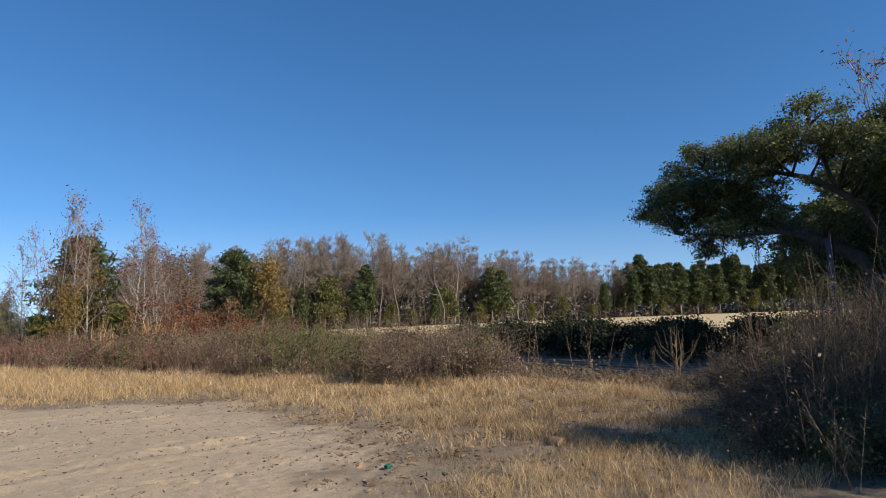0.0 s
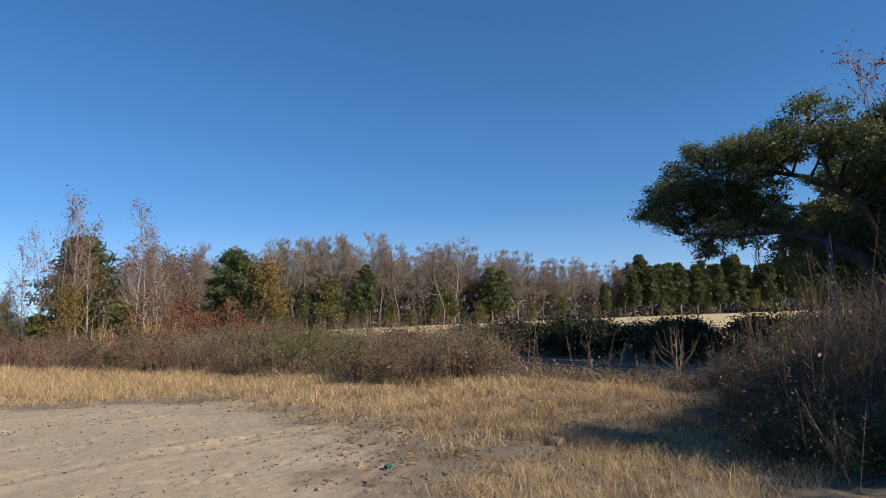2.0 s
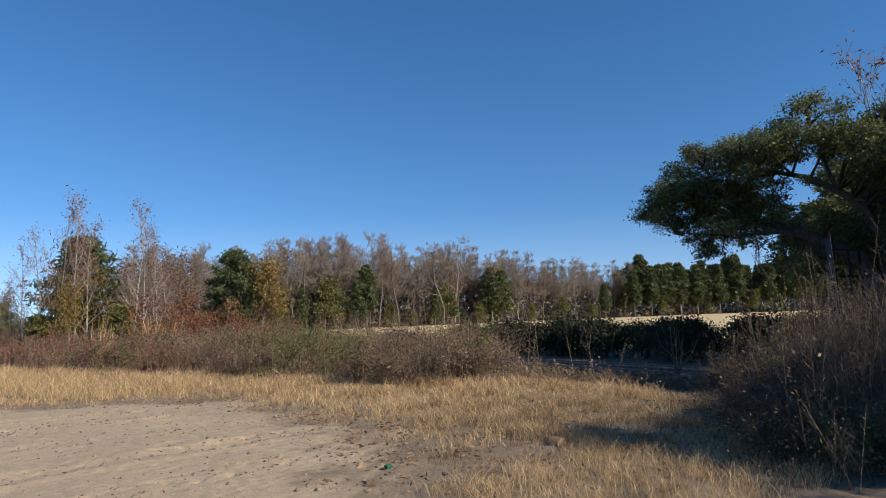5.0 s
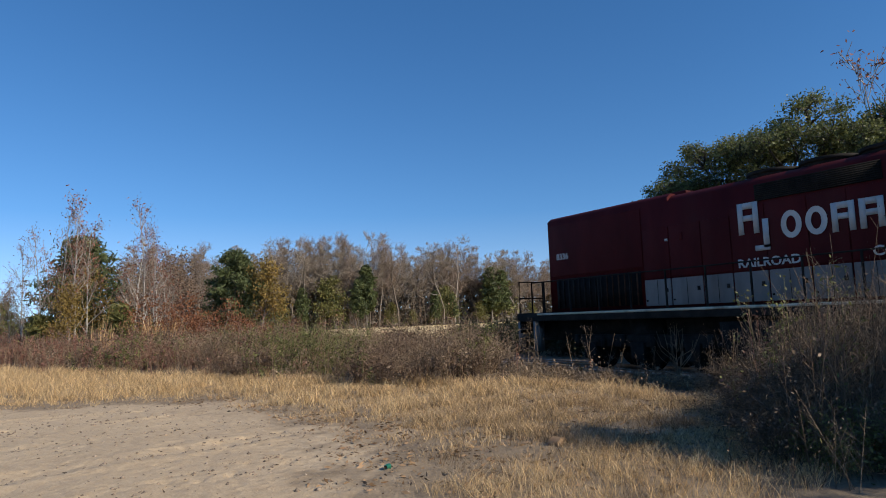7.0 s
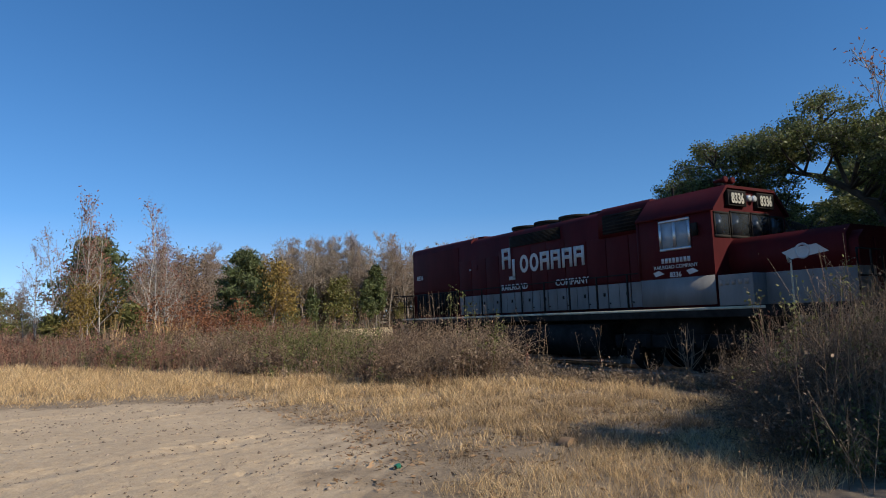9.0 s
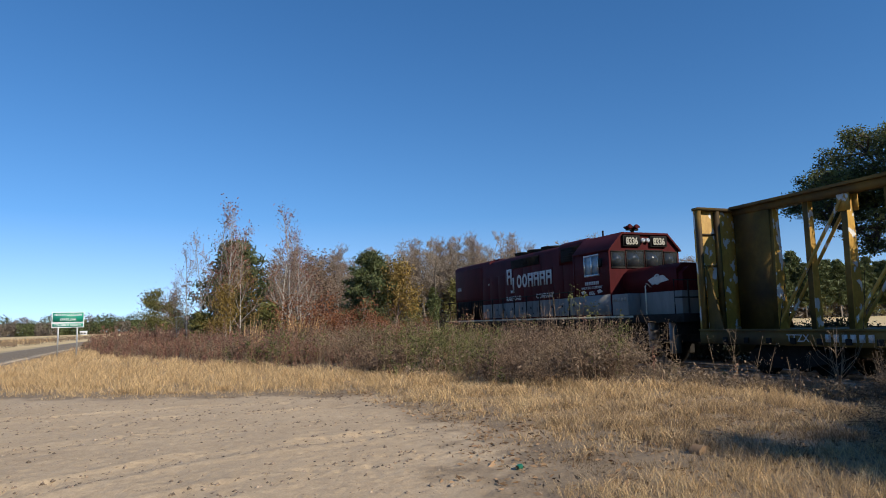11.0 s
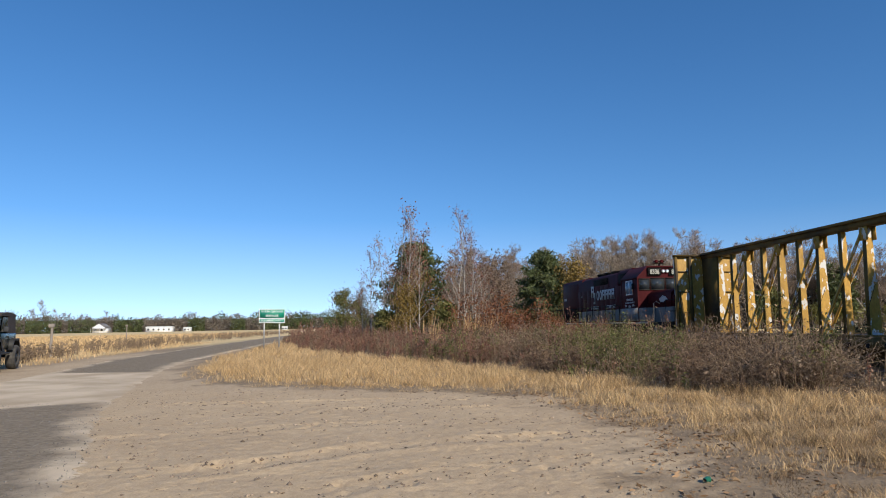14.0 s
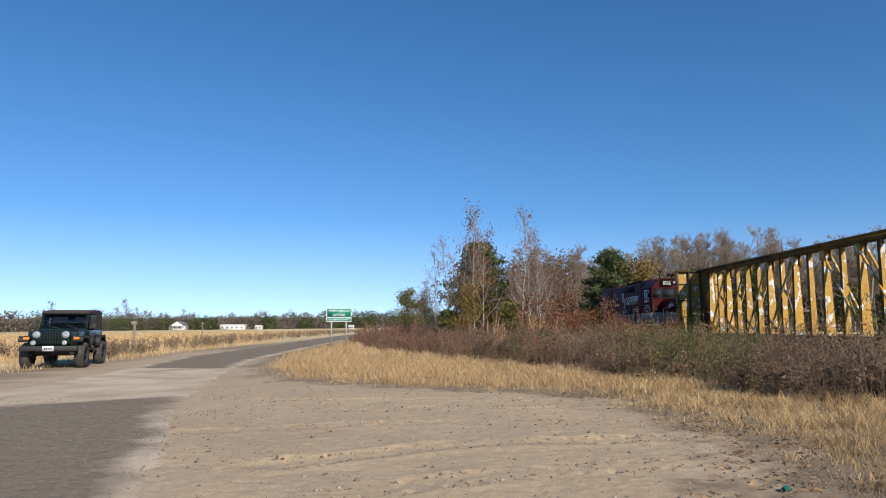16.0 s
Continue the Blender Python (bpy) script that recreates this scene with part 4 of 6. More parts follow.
def build_oak():
    rng = np.random.default_rng(17)

    def oak(name, x, y, limbs, leaf_n, label, left):
        root = tagged(new(name), label, "tree")
        gz = float(ground_z(x, y)) - 0.1
        u = Vector((-math.cos(left), math.sin(left), 0))
        w = Vector((math.sin(left), math.cos(left), 0))
        so, tw, lo = Soup(), Soup(), Soup()
        limb_meshes = []
        tube(so, [(0, 0, 0), (0.05, 0, 0.4), (0.1, 0.1, 1.4), (0, 0.1, 2.6)], [0.62, 0.46, 0.4, 0.42], 10)
        for a, b, z in limbs:
            end = np.array(u * a + w * b) + np.array([0, 0, z])
            mid = end * 0.5 + np.array([0, 0, 0.12 * z + 0.3])
            pts = [np.array([0, 0.1, 2.2]), np.array([0, 0.1, 2.2]) * 0.55 + mid * 0.45 + rng.normal(size=3) * 0.25, mid, mid * 0.45 + end * 0.55 + rng.normal(size=3) * 0.3, end]
            lb = Soup()
            tube(lb, pts, [0.26, 0.2, 0.15, 0.1, 0.04], 7)
            limb_meshes.append(lb.mesh("limb", M_BARK_DARK))
            per = leaf_n // len(limbs)
            heads = []
            for k in range(16):
                s = rng.uniform(0.5, 1.08)
                q = pts[2] * (1 - s) + pts[4] * s
                h = q + rng.normal(size=3) * np.array([0.55, 0.55, 0.33]) + np.array([0, 0, 0.1])
                m = q * 0.4 + h * 0.6 + rng.normal(size=3) * 0.15
                sticks(tw, [q, m], [m, h], np.array([0.035, 0.02]), np.array([0.02, 0.008]))
                for j in range(4):
                    e = h + rng.normal(size=3) * 0.3
                    sticks(tw, [h], [e], 0.009, 0.004)
                    heads.append(e)
                heads.append(h)
            heads = np.array(heads)
            c = heads[rng.integers(0, len(heads), per)]
            leaves(lo, c + rng.normal(size=c.shape) * np.array([0.17, 0.17, 0.09]), 0.085, rng, 0.4)
            # grey moss and dead twigs that hang below
            k = heads[rng.integers(0, len(heads), 60)]
            sticks(tw, k, k + np.stack([rng.normal(size=60) * 0.15, rng.normal(size=60) * 0.15, -rng.uniform(0.2, 0.8, 60)], 1), 0.006, 0.003)
        root.matrix_basis = pose(x, y, gz)
        part("trunk", so.mesh("trunk", M_BARK_DARK), root)
        for me in limb_meshes:
            part("limb", me, root)
        tagged(part("branchwork", tw.mesh("branchwork", M_BARK_DARK), root), kind="stuff")
        part("crown", lo.mesh("crown", M_OAK), root)
        return root

    def leaning_oak(x, y):
        """The oak over the track: two heavy limbs that sweep out, and flat pads of leaves with sky between them."""
        left = radians(64)
        u, w = np.array([-math.cos(left), math.sin(left), 0]), np.array([math.sin(left), math.cos(left), 0])

        def spot(a, b, z):
            return u * a * 0.97 + w * b + np.array([0, 0, z - 0.09 * max(0.0, z - 3.0)])
        root = tagged(new("live_oak"), "broad evergreen live oak with a long leaning limb behind the track", "tree")
        root.matrix_basis = pose(x, y, float(ground_z(x, y)) - 0.1)
        tr = Soup()
        tube(tr, [spot(0, 0, 0), spot(-0.05, 0, 0.5), spot(0.0, 0.05, 1.5), spot(0.1, 0, 2.5)], [0.7, 0.5, 0.43, 0.42], 12)
        part("trunk", tr.mesh("trunk", M_BARK_DARK), root)
        arms = [[(0.0, 0, 2.0), (0.6, 0.05, 3.0), (1.4, 0.1, 3.55), (2.7, 0.0, 4.15), (3.6, 0.1, 4.55), (4.5, 0.0, 5.1), (5.4, 0.1, 5.4), (6.0, 0.1, 5.35)],
                [(0.0, 0, 2.2), (0.0, -0.1, 3.3), (0.2, -0.1, 4.3), (0.9, -0.2, 5.0), (1.5, -0.1, 5.6), (2.4, 0.0, 6.05), (3.4, 0.1, 6.2), (4.4, 0.2, 6.4)],
                [(0.1, 0, 2.2), (-0.4, 0.4, 4.0), (-0.5, 0.5, 5.6), (-0.3, 0.4, 7.0)],
                [(1.4, 0.1, 3.6), (2.4, -0.5, 3.9), (3.4, -0.7, 3.95), (4.3, -0.6, 3.9), (5.0, -0.5, 4.3)],
                [(0.9, -0.2, 5.0), (1.2, 0.1, 6.0), (1.5, 0.2, 7.2)],
                [(0.0, 0, 2.0), (-1.2, -0.4, 3.6), (-2.6, -0.4, 4.8), (-3.6, 0.0, 5.6)]]
        joints = []
        for arm, r0 in zip(arms, (0.2, 0.14, 0.18, 0.08, 0.07, 0.2)):
            pts = [spot(*q) + rng.normal(size=3) * (0.07 if i else 0) for i, q in enumerate(arm)]
            lb = Soup()
            tube(lb, pts, [r0 * (1 - 0.82 * i / (len(pts) - 1)) for i in range(len(pts))], 8)
            part("limb", lb.mesh("limb", M_BARK_DARK), root)
            joints += pts[1:] + [p * 0.5 + q * 0.5 for p, q in zip(pts[1:], pts[2:])]
        joints = np.array(joints)
        pads = [(6.1, 0.0, 5.1, 0.5), (5.8, 0.5, 5.7, 0.5), (5.5, -0.4, 4.7, 0.55), (5.1, 0.3, 6.25, 0.6), (4.8, -0.5, 5.4, 0.65), (4.6, 0.4, 6.85, 0.5), (4.6, 0.1, 4.0, 0.45), (4.1, 0.6, 6.7, 0.55),
                (4.0, -0.6, 5.8, 0.65), (3.9, 0.3, 4.6, 0.6), (3.4, 0.0, 6.8, 0.6), (3.3, 0.7, 5.5, 0.65), (3.2, -0.5, 4.3, 0.5), (2.9, 0.4, 7.1, 0.5), (2.6, -0.3, 6.3, 0.5), (2.7, 0.3, 5.0, 0.45),
                (2.2, 0.0, 7.2, 0.5), (1.9, 0.5, 6.6, 0.5), (1.5, -0.2, 7.75, 0.5), (1.2, 0.3, 7.0, 0.5), (0.9, -0.2, 6.3, 0.4), (2.0, 0.2, 4.0, 0.4), (1.2, 0.3, 4.2, 0.4), (4.4, -0.2, 3.5, 0.35), (5.2, 0.1, 5.1, 0.5),
                (0.3, 0.3, 6.7, 0.5), (-0.4, 0.0, 7.1, 0.6), (-0.9, 0.4, 6.2, 0.7), (-0.4, 0.8, 5.4, 0.55), (0.4, 1.2, 3.6, 0.7), (0.1, 0.9, 2.9, 0.7), (0.6, 1.8, 2.4, 0.7), (-0.5, 0.6, 4.3, 0.7), (0.2, 2.0, 1.5, 0.8),
                (-0.6, -0.6, 3.4, 0.7), (-0.8, 0.3, 2.2, 0.8), (-1.6, -0.8, 5.0, 0.9), (-1.8, 0.7, 6.6, 0.9), (-2.6, 0.0, 5.6, 0.9), (-2.8, -0.8, 6.6, 0.9), (-3.6, 0.4, 5.8, 0.9), (-2.4, 0.4, 3.6, 0.9), (-1.4, 0.2, 7.4, 0.8)]
        pads += [(4.4, 0.0, 5.0, 0.55), (3.8, -0.3, 5.2, 0.55), (3.4, 0.2, 4.9, 0.5), (4.2, 0.5, 5.7, 0.55), (3.0, -0.6, 5.7, 0.5), (5.2, -0.3, 5.6, 0.5), (4.9, 0.2, 4.6, 0.5), (2.3, -0.4, 5.4, 0.35), (4.0, -0.8, 4.2, 0.45), (3.0, -0.4, 4.9, 0.45)]
        pads += [(a, b, z, 0.55) for a, b, z in ((3.2, -1.2, 6.3), (2.4, -1.6, 6.5), (1.6, -1.5, 6.6), (0.9, -1.6, 6.3), (0.2, -1.8, 6.2), (-0.6, -2.0, 6.0), (-1.4, -1.8, 6.2), (-0.9, -2.6, 5.4), (-0.2, -1.2, 5.2), (-1.6, -2.8, 6.2), (0.0, -2.4, 5.6))]
        full = []
        for a, b, z, r in pads:
            full.append((a, b, z, r))
            for k in range(3):
                q = rng.normal(size=3) * np.array([0.32, 0.5, 0.2])
                full.append((a + q[0] - 0.1, b + q[1], z + q[2] - 0.16, r * rng.uniform(0.45, 0.75)))
        tw, lo = Soup(), Soup()
        for a, b, z, r in full:
            c = spot(a, b, z)
            j = joints[np.argmin(((joints - c) ** 2).sum(1) + 0.8 * np.maximum(0, joints[:, 2] - c[2]))]
            m = j * 0.45 + c * 0.55 + rng.normal(size=3) * 0.12
            sticks(tw, [j, m], [m, c], np.array([0.05, 0.032]), np.array([0.032, 0.016]))
            n = int(50 * (r / 0.5) ** 2)
            q = rng.normal(size=(n, 3))
            q *= (r * rng.uniform(0.35, 1.15, n) / np.linalg.norm(q, axis=1))[:, None]
            q[:, 2] *= 0.7
            e = c + q
            sticks(tw, np.repeat([c], n, 0) * 0.6 + e * 0.4, e, 0.011, 0.005)
            k = np.repeat(np.arange(n), 15)
            p = e[k] + rng.normal(size=(len(k), 3)) * np.array([0.1, 0.1, 0.065])
            leaves(lo, p, 0.041, rng, 0.2)
        # grey moss and dead twigs that hang below the limb
        k = np.array([spot(rng.uniform(0.9, 3.2), rng.uniform(-0.5, 0.6), 0) for q in range(130)])
        k[:, 2] = rng.uniform(3.2, 4.0, 130)
        sticks(tw, k, k + np.stack([rng.normal(size=130) * 0.12, rng.normal(size=130) * 0.12, -rng.uniform(0.15, 0.7, 130)], 1), 0.008, 0.004)
        tagged(part("branchwork", tw.mesh("branchwork", M_BARK_DARK), root), kind="stuff")
        part("crown", lo.mesh("crown", M_OAK), root)

    leaning_oak(18.9, 8.2)
    # dense oaks beside and behind the line; the unseen ones added to shade track and thicket
    wide = [(4.2, 0, 5.4), (3.4, 2.8, 6.0), (0, 4.4, 5.6), (-3.2, 3.0, 6.2), (-4.3, 0, 5.4), (-3.1, -3.0, 5.8), (0, -4.3, 6.0), (3.2, -3.0, 5.5), (1.6, 1.2, 8.6), (-1.6, -1, 8.8), (0, 0, 9.4),
            (2.4, -1.2, 7.4), (-2.2, 1.6, 7.4), (2.4, 1.6, 3.6), (-2.4, 1.6, 3.8), (0.4, -2.8, 3.6), (-2.0, -1.6, 3.2), (2.6, -1.0, 4.4)]
    o = oak("live_oak", 24.9, 9.8, wide, 60000, "broad evergreen live oak beside the track, unseen copies added for shade", 1.0)
    o.scale = (0.82,) * 3
    for x, y, t, s in ((20.6, 4.0, 75, 0.82), (20.8, -0.8, 130, 0.95), (21.2, -6.0, 50, 0.95), (27.5, 7.6, 200, 0.95), (29.0, 12.2, 20, 0.9), (25.6, 2.4, 300, 1.0), (10.2, -4.6, 50, 0.65), (11.0, -1.9, 190, 0.5)):
        clone(o, x, y, t, s, -0.1)
    thin = bpy.data.objects["sapling"]
    clone(thin, 24.6, 10.4, 20, 1.06, label="tall thin sapling behind the live oak")


def build_far_trees():
    rng = np.random.default_rng(29)
    bare = [tree("bare_tree", 60 + k, 20.0, 0.24, 0.21, M_BARK, M_TWIG if k % 3 else M_TWIG_RED, None, 0, 0, "tall bare winter hardwood at the field's edge", levels=4, kids=5, first=0.22, up=1.0, bend=0.17,
                 crook=0.06, minr=0.024, limbs_up=1.3, ratio=(0.55, 0.9)) for k in range(4)]
    pines = [pine("pine_tree", 70 + k, 17.0, 3.2, "tall dark pine in the wood's edge", n=7000, size=0.42, base=0.25) for k in range(3)]
    olive = tree("hardwood_tree", 80, 11.0, 0.2, 0.4, M_BARK, M_TWIG, M_OLIVE_LEAF, 3000, 0.32, "smaller tree with olive-gold leaves at the wood's edge", 0.8, levels=2, kids=8, first=0.05)
    used = set()

    def put(ob, x, y, s):
        turn = rng.uniform(0, 360)
        if ob.name not in used and ob.name in (b.name for b in bare + pines + [olive]):
            used.add(ob.name)
            place(ob, x, y, turn, s)
        else:
            clone(ob, x, y, turn, s)

    def edge(az):
        return float(np.interp(az, [6, 24, 38, 47, 56, 66], [160, 165, 200, 240, 280, 300]))
    for az in np.arange(6.5, 48.5, 0.2):
        d = edge(az) + rng.uniform(0, 26)
        a = radians(az + rng.uniform(-0.2, 0.2))
        top = float(np.interp(az, [6, 14, 24, 34, 47], [0.9, 1.0, 1.1, 1.05, 0.92]))
        put(bare[rng.integers(0, 4)], d * math.sin(a), d * math.cos(a), top * rng.uniform(0.75, 1.06))
    for az, s in ((25.5, 0.92), (24.8, 0.7), (36.5, 0.95), (37.4, 0.9), (48.6, 0.98), (46.2, 0.7), (20.0, 0.6), (31.5, 0.55), (33.0, 0.5)):
        a = radians(az)
        d = edge(az) - 3
        put(pines[rng.integers(0, 3)], d * math.sin(a), d * math.cos(a), s)
    for az in np.arange(47.6, 66.5, 0.5):
        a = radians(az + rng.uniform(-0.2, 0.2))
        d = edge(az) + rng.uniform(0, 14)
        put(pines[rng.integers(0, 3)], d * math.sin(a), d * math.cos(a), rng.uniform(1.0, 1.38))
    for az, s in ((22.8, 1.0), (27.6, 0.5), (32.6, 0.85), (31.2, 0.4), (40.0, 0.45), (42.5, 0.6), (45.0, 0.4), (29.6, 0.35), (35.6, 0.5), (18.0, 0.55), (51.0, 0.6), (54.5, 0.5), (58.0, 0.7), (37.0, 1.25)):
        a = radians(az)
        d = edge(az) + rng.uniform(-5, 3)
        put(olive, d * math.sin(a), d * math.cos(a), s)
    # a few old trees with heavy crooked limbs stand out of the edge
    old = [tree("bare_tree", 170 + k, 21.0, 0.34, 0.36, M_BARK, M_TWIG, None, 0, 0, "old bare hardwood with crooked limbs at the wood's edge", levels=4, kids=4, first=0.35, up=0.7, bend=0.3, crook=0.13,
                minr=0.035, limbs_up=0.9, ratio=(0.45, 0.75)) for k in range(2)]
    for k, (az, s) in enumerate(((24.6, 1.08), (28.3, 1.06), (32.2, 1.04), (33.2, 1.1), (35.2, 0.95), (17.6, 1.0), (38.8, 1.0), (20.4, 0.98))):
        a, d = radians(az), edge(az) - 2
        if k < 2:
            place(old[k], d * math.sin(a), d * math.cos(a), 70 * k, s)
        else:
            clone(old[k % 2], d * math.sin(a), d * math.cos(a), 77 * k, s)
    # the wood's tangled depth
    so = Soup()
    pts = []
    for az in np.arange(5, 68, 0.05):
        a = radians(az)
        d = edge(az) + rng.uniform(4, 34, 40)
        h = rng.uniform(0, 1, 40) ** 1.3 * float(np.interp(az, [5, 24, 47, 68], [12, 14, 12, 12]))
        pts.append(np.stack([d * math.sin(a), d * math.cos(a), h + 0.2], 1))
    leaves(so, np.concatenate(pts), 0.5, rng, long=2.2)
    tagged(new("far_woods", so.mesh("far_woods", M_WOOD_FILL)), "tangled brown undergrowth of the winter wood", "woods", kind="stuff")
    # far woods beyond the left field: rounded crowns over a low tangle
    brown, green, low = Soup(), Soup(), Soup()
    for az in np.arange(-42, 8, 0.22):
        a = radians(az + rng.uniform(-0.1, 0.1))
        d = 470 + rng.uniform(0, 50)
        tall = (12.0 + 2.6 * float(wave(az, 0.0, 2.6, 7))) * rng.uniform(0.75, 1.15)
        dark = float(wave(az, 3.0, 7.0, 15)) + 0.5 * rng.normal() > 0.15
        n = 230
        q = rng.normal(size=(n, 3))
        q *= rng.uniform(0.55, 1.05, n)[:, None] / np.linalg.norm(q, axis=1)[:, None]
        c = np.array([d * math.sin(a), d * math.cos(a), 0.0])
        p = c + q * np.array([0.36, 0.36, 0.44]) * tall + np.array([0, 0, tall * 0.56])
        p[:, 2] += ground_z(p[:, 0], p[:, 1])
        leaves(green if dark else brown, p, 0.62, rng)
    for az in np.arange(-42, 8, 0.06):
        a = radians(az)
        d = 466 + rng.uniform(0, 60, 70)
        p = np.stack([d * math.sin(a), d * math.cos(a), rng.uniform(0, 1, 70) * 8.0], 1)
        p[:, 2] += ground_z(p[:, 0], p[:, 1])
        leaves(low if float(wave(az, 1.0, 5.0, 19)) > 0.0 else green, p, 0.7, rng)
    tagged(new("far_woods", brown.mesh("far_woods", M_WOOD_FILL)), "brown bare crowns of the far wood beyond the field", "woods", kind="stuff")
    tagged(new("far_woods", green.mesh("far_woods", M_PINE)), "dark green pine crowns of the far wood beyond the field", "woods", kind="stuff")
    tagged(new("far_woods", low.mesh("far_woods", M_WOOD_FILL)), "low brown tangle along the far wood's edge", "woods", kind="stuff")
    for px, s, d in ((95, 0.75, 440), (228, 0.8, 440), (250, 0.6, 450), (330, 0.55, 460), (212, 0.6, 445)):
        x = (px - 784) / 1147 * d
        if px == 95:
            tall = place(tree("bare_tree", 66, 20.0, 0.3, 0.34, M_BARK, M_TWIG, None, 0, 0, "tall bare tree beyond the field", levels=3, kids=6, first=0.3, up=0.8, minr=0.06, limbs_up=0.9), x, d, 0, s * 1.25)
        else:
            clone(tall, x, d, px, s * 1.25)
    put(olive, (728 - 784) / 1147 * 150, 150, 0.75)
    put(olive, (752 - 784) / 1147 * 158, 158, 0.6)
    # bushes along the field's near edge behind the track, shade in the leaf colour
    bush = tree("evergreen_bush", 90, 1.25, 0.04, 0.75, M_BARK_DARK, M_BARK_DARK, M_HEDGE_SHADED, 2600, 0.06, "evergreen bush behind the track, darkened for shade", 0.2, levels=2, kids=8, first=0.02, up=0.4)
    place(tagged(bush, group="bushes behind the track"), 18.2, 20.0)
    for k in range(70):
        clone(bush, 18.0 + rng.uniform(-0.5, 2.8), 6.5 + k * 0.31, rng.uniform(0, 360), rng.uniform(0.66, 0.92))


build_near_trees()
build_oak()
build_far_trees()


# ---- the railway ----
TRACK_X, RAIL_Z = 14.6, 0.12


def P(name, parent, mat, fn, label=""):
    return part(name, one(mat, name, fn), parent, label)


def text_mesh(words, size, mat, depth=0.004, bold=0.0):
    cu = bpy.data.curves.new("words", "FONT")
    cu.body, cu.size, cu.extrude, cu.offset, cu.resolution_u = words, size, depth, bold, 3
    cu.align_x = "CENTER"
    ob = bpy.data.objects.new("words", cu)
    me = bpy.data.meshes.new_from_object(ob)
    bpy.data.objects.remove(ob)
    me.materials.clear()
    me.materials.append(mat)
    return me


SIDE = Matrix(((0, 0, -1, 0), (-1, 0, 0, 0), (0, 1, 0, 0), (0, 0, 0, 1)))
FRONT = Matrix(((1, 0, 0, 0), (0, 0, -1, 0), (0, 1, 0, 0), (0, 0, 0, 1)))


def words(name, parent, mat, body, size, turn, x, y, z, stretch=1.0, bold=0.0):
    me = text_mesh(body, size, mat, 0.004, bold)
    me.transform(Matrix.Translation((x, y, z)) @ turn @ Matrix.Diagonal((stretch, 1, 1, 1)))
    return part(name, me, parent, "painted lettering")


def roofed(so, half, y0, y1, z0, z1, cut, drop):
    prism(so, [(-half, z0), (half, z0), (half, z1 - drop), (half - cut, z1), (-half + cut, z1), (-half, z1 - drop)], "y", y0, y1)


def rod(so, pts, r, sides=6):
    tube(so, pts, [r] * len(pts), sides)


def wheelset(parent, y, r, name="wheelset"):
    def wheels(so):
        for x in (-0.76, 0.62):
            disc(so, (0, 0, 0), "x", 0.1, r, x, x + 0.14, 24)
            disc(so, (0, 0, 0), "x", 0.1, r + 0.03, x + (0.14 if x < 0 else -0.03), x + (0.17 if x < 0 else 0.0), 24)
        disc(so, (0, 0, 0), "x", 0.0, 0.09, -0.95, 0.95, 10)
        for a in range(4):
            ang = a * math.pi / 2
            box(so, -0.78, -0.765, math.cos(ang) * 0.25 - 0.06, math.cos(ang) * 0.25 + 0.06, math.sin(ang) * 0.25 - 0.06, math.sin(ang) * 0.25 + 0.06)
    ob = P(name, parent, M_BLACK, wheels)
    ob.location = (0, y, r)
    return ob, y, r


ROLLING = []


def arch(so, y, z, w, h, t):
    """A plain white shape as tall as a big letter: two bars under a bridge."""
    for dy in (0, w - t):
        box(so, -0.925, -0.917, y - dy - t, y - dy, z, z + h)
    box(so, -0.925, -0.917, y - w + t, y - t, z + h - t * 1.1, z + h)
    box(so, -0.925, -0.917, y - w + t, y - t, z + h * 0.42, z + h * 0.42 + t)


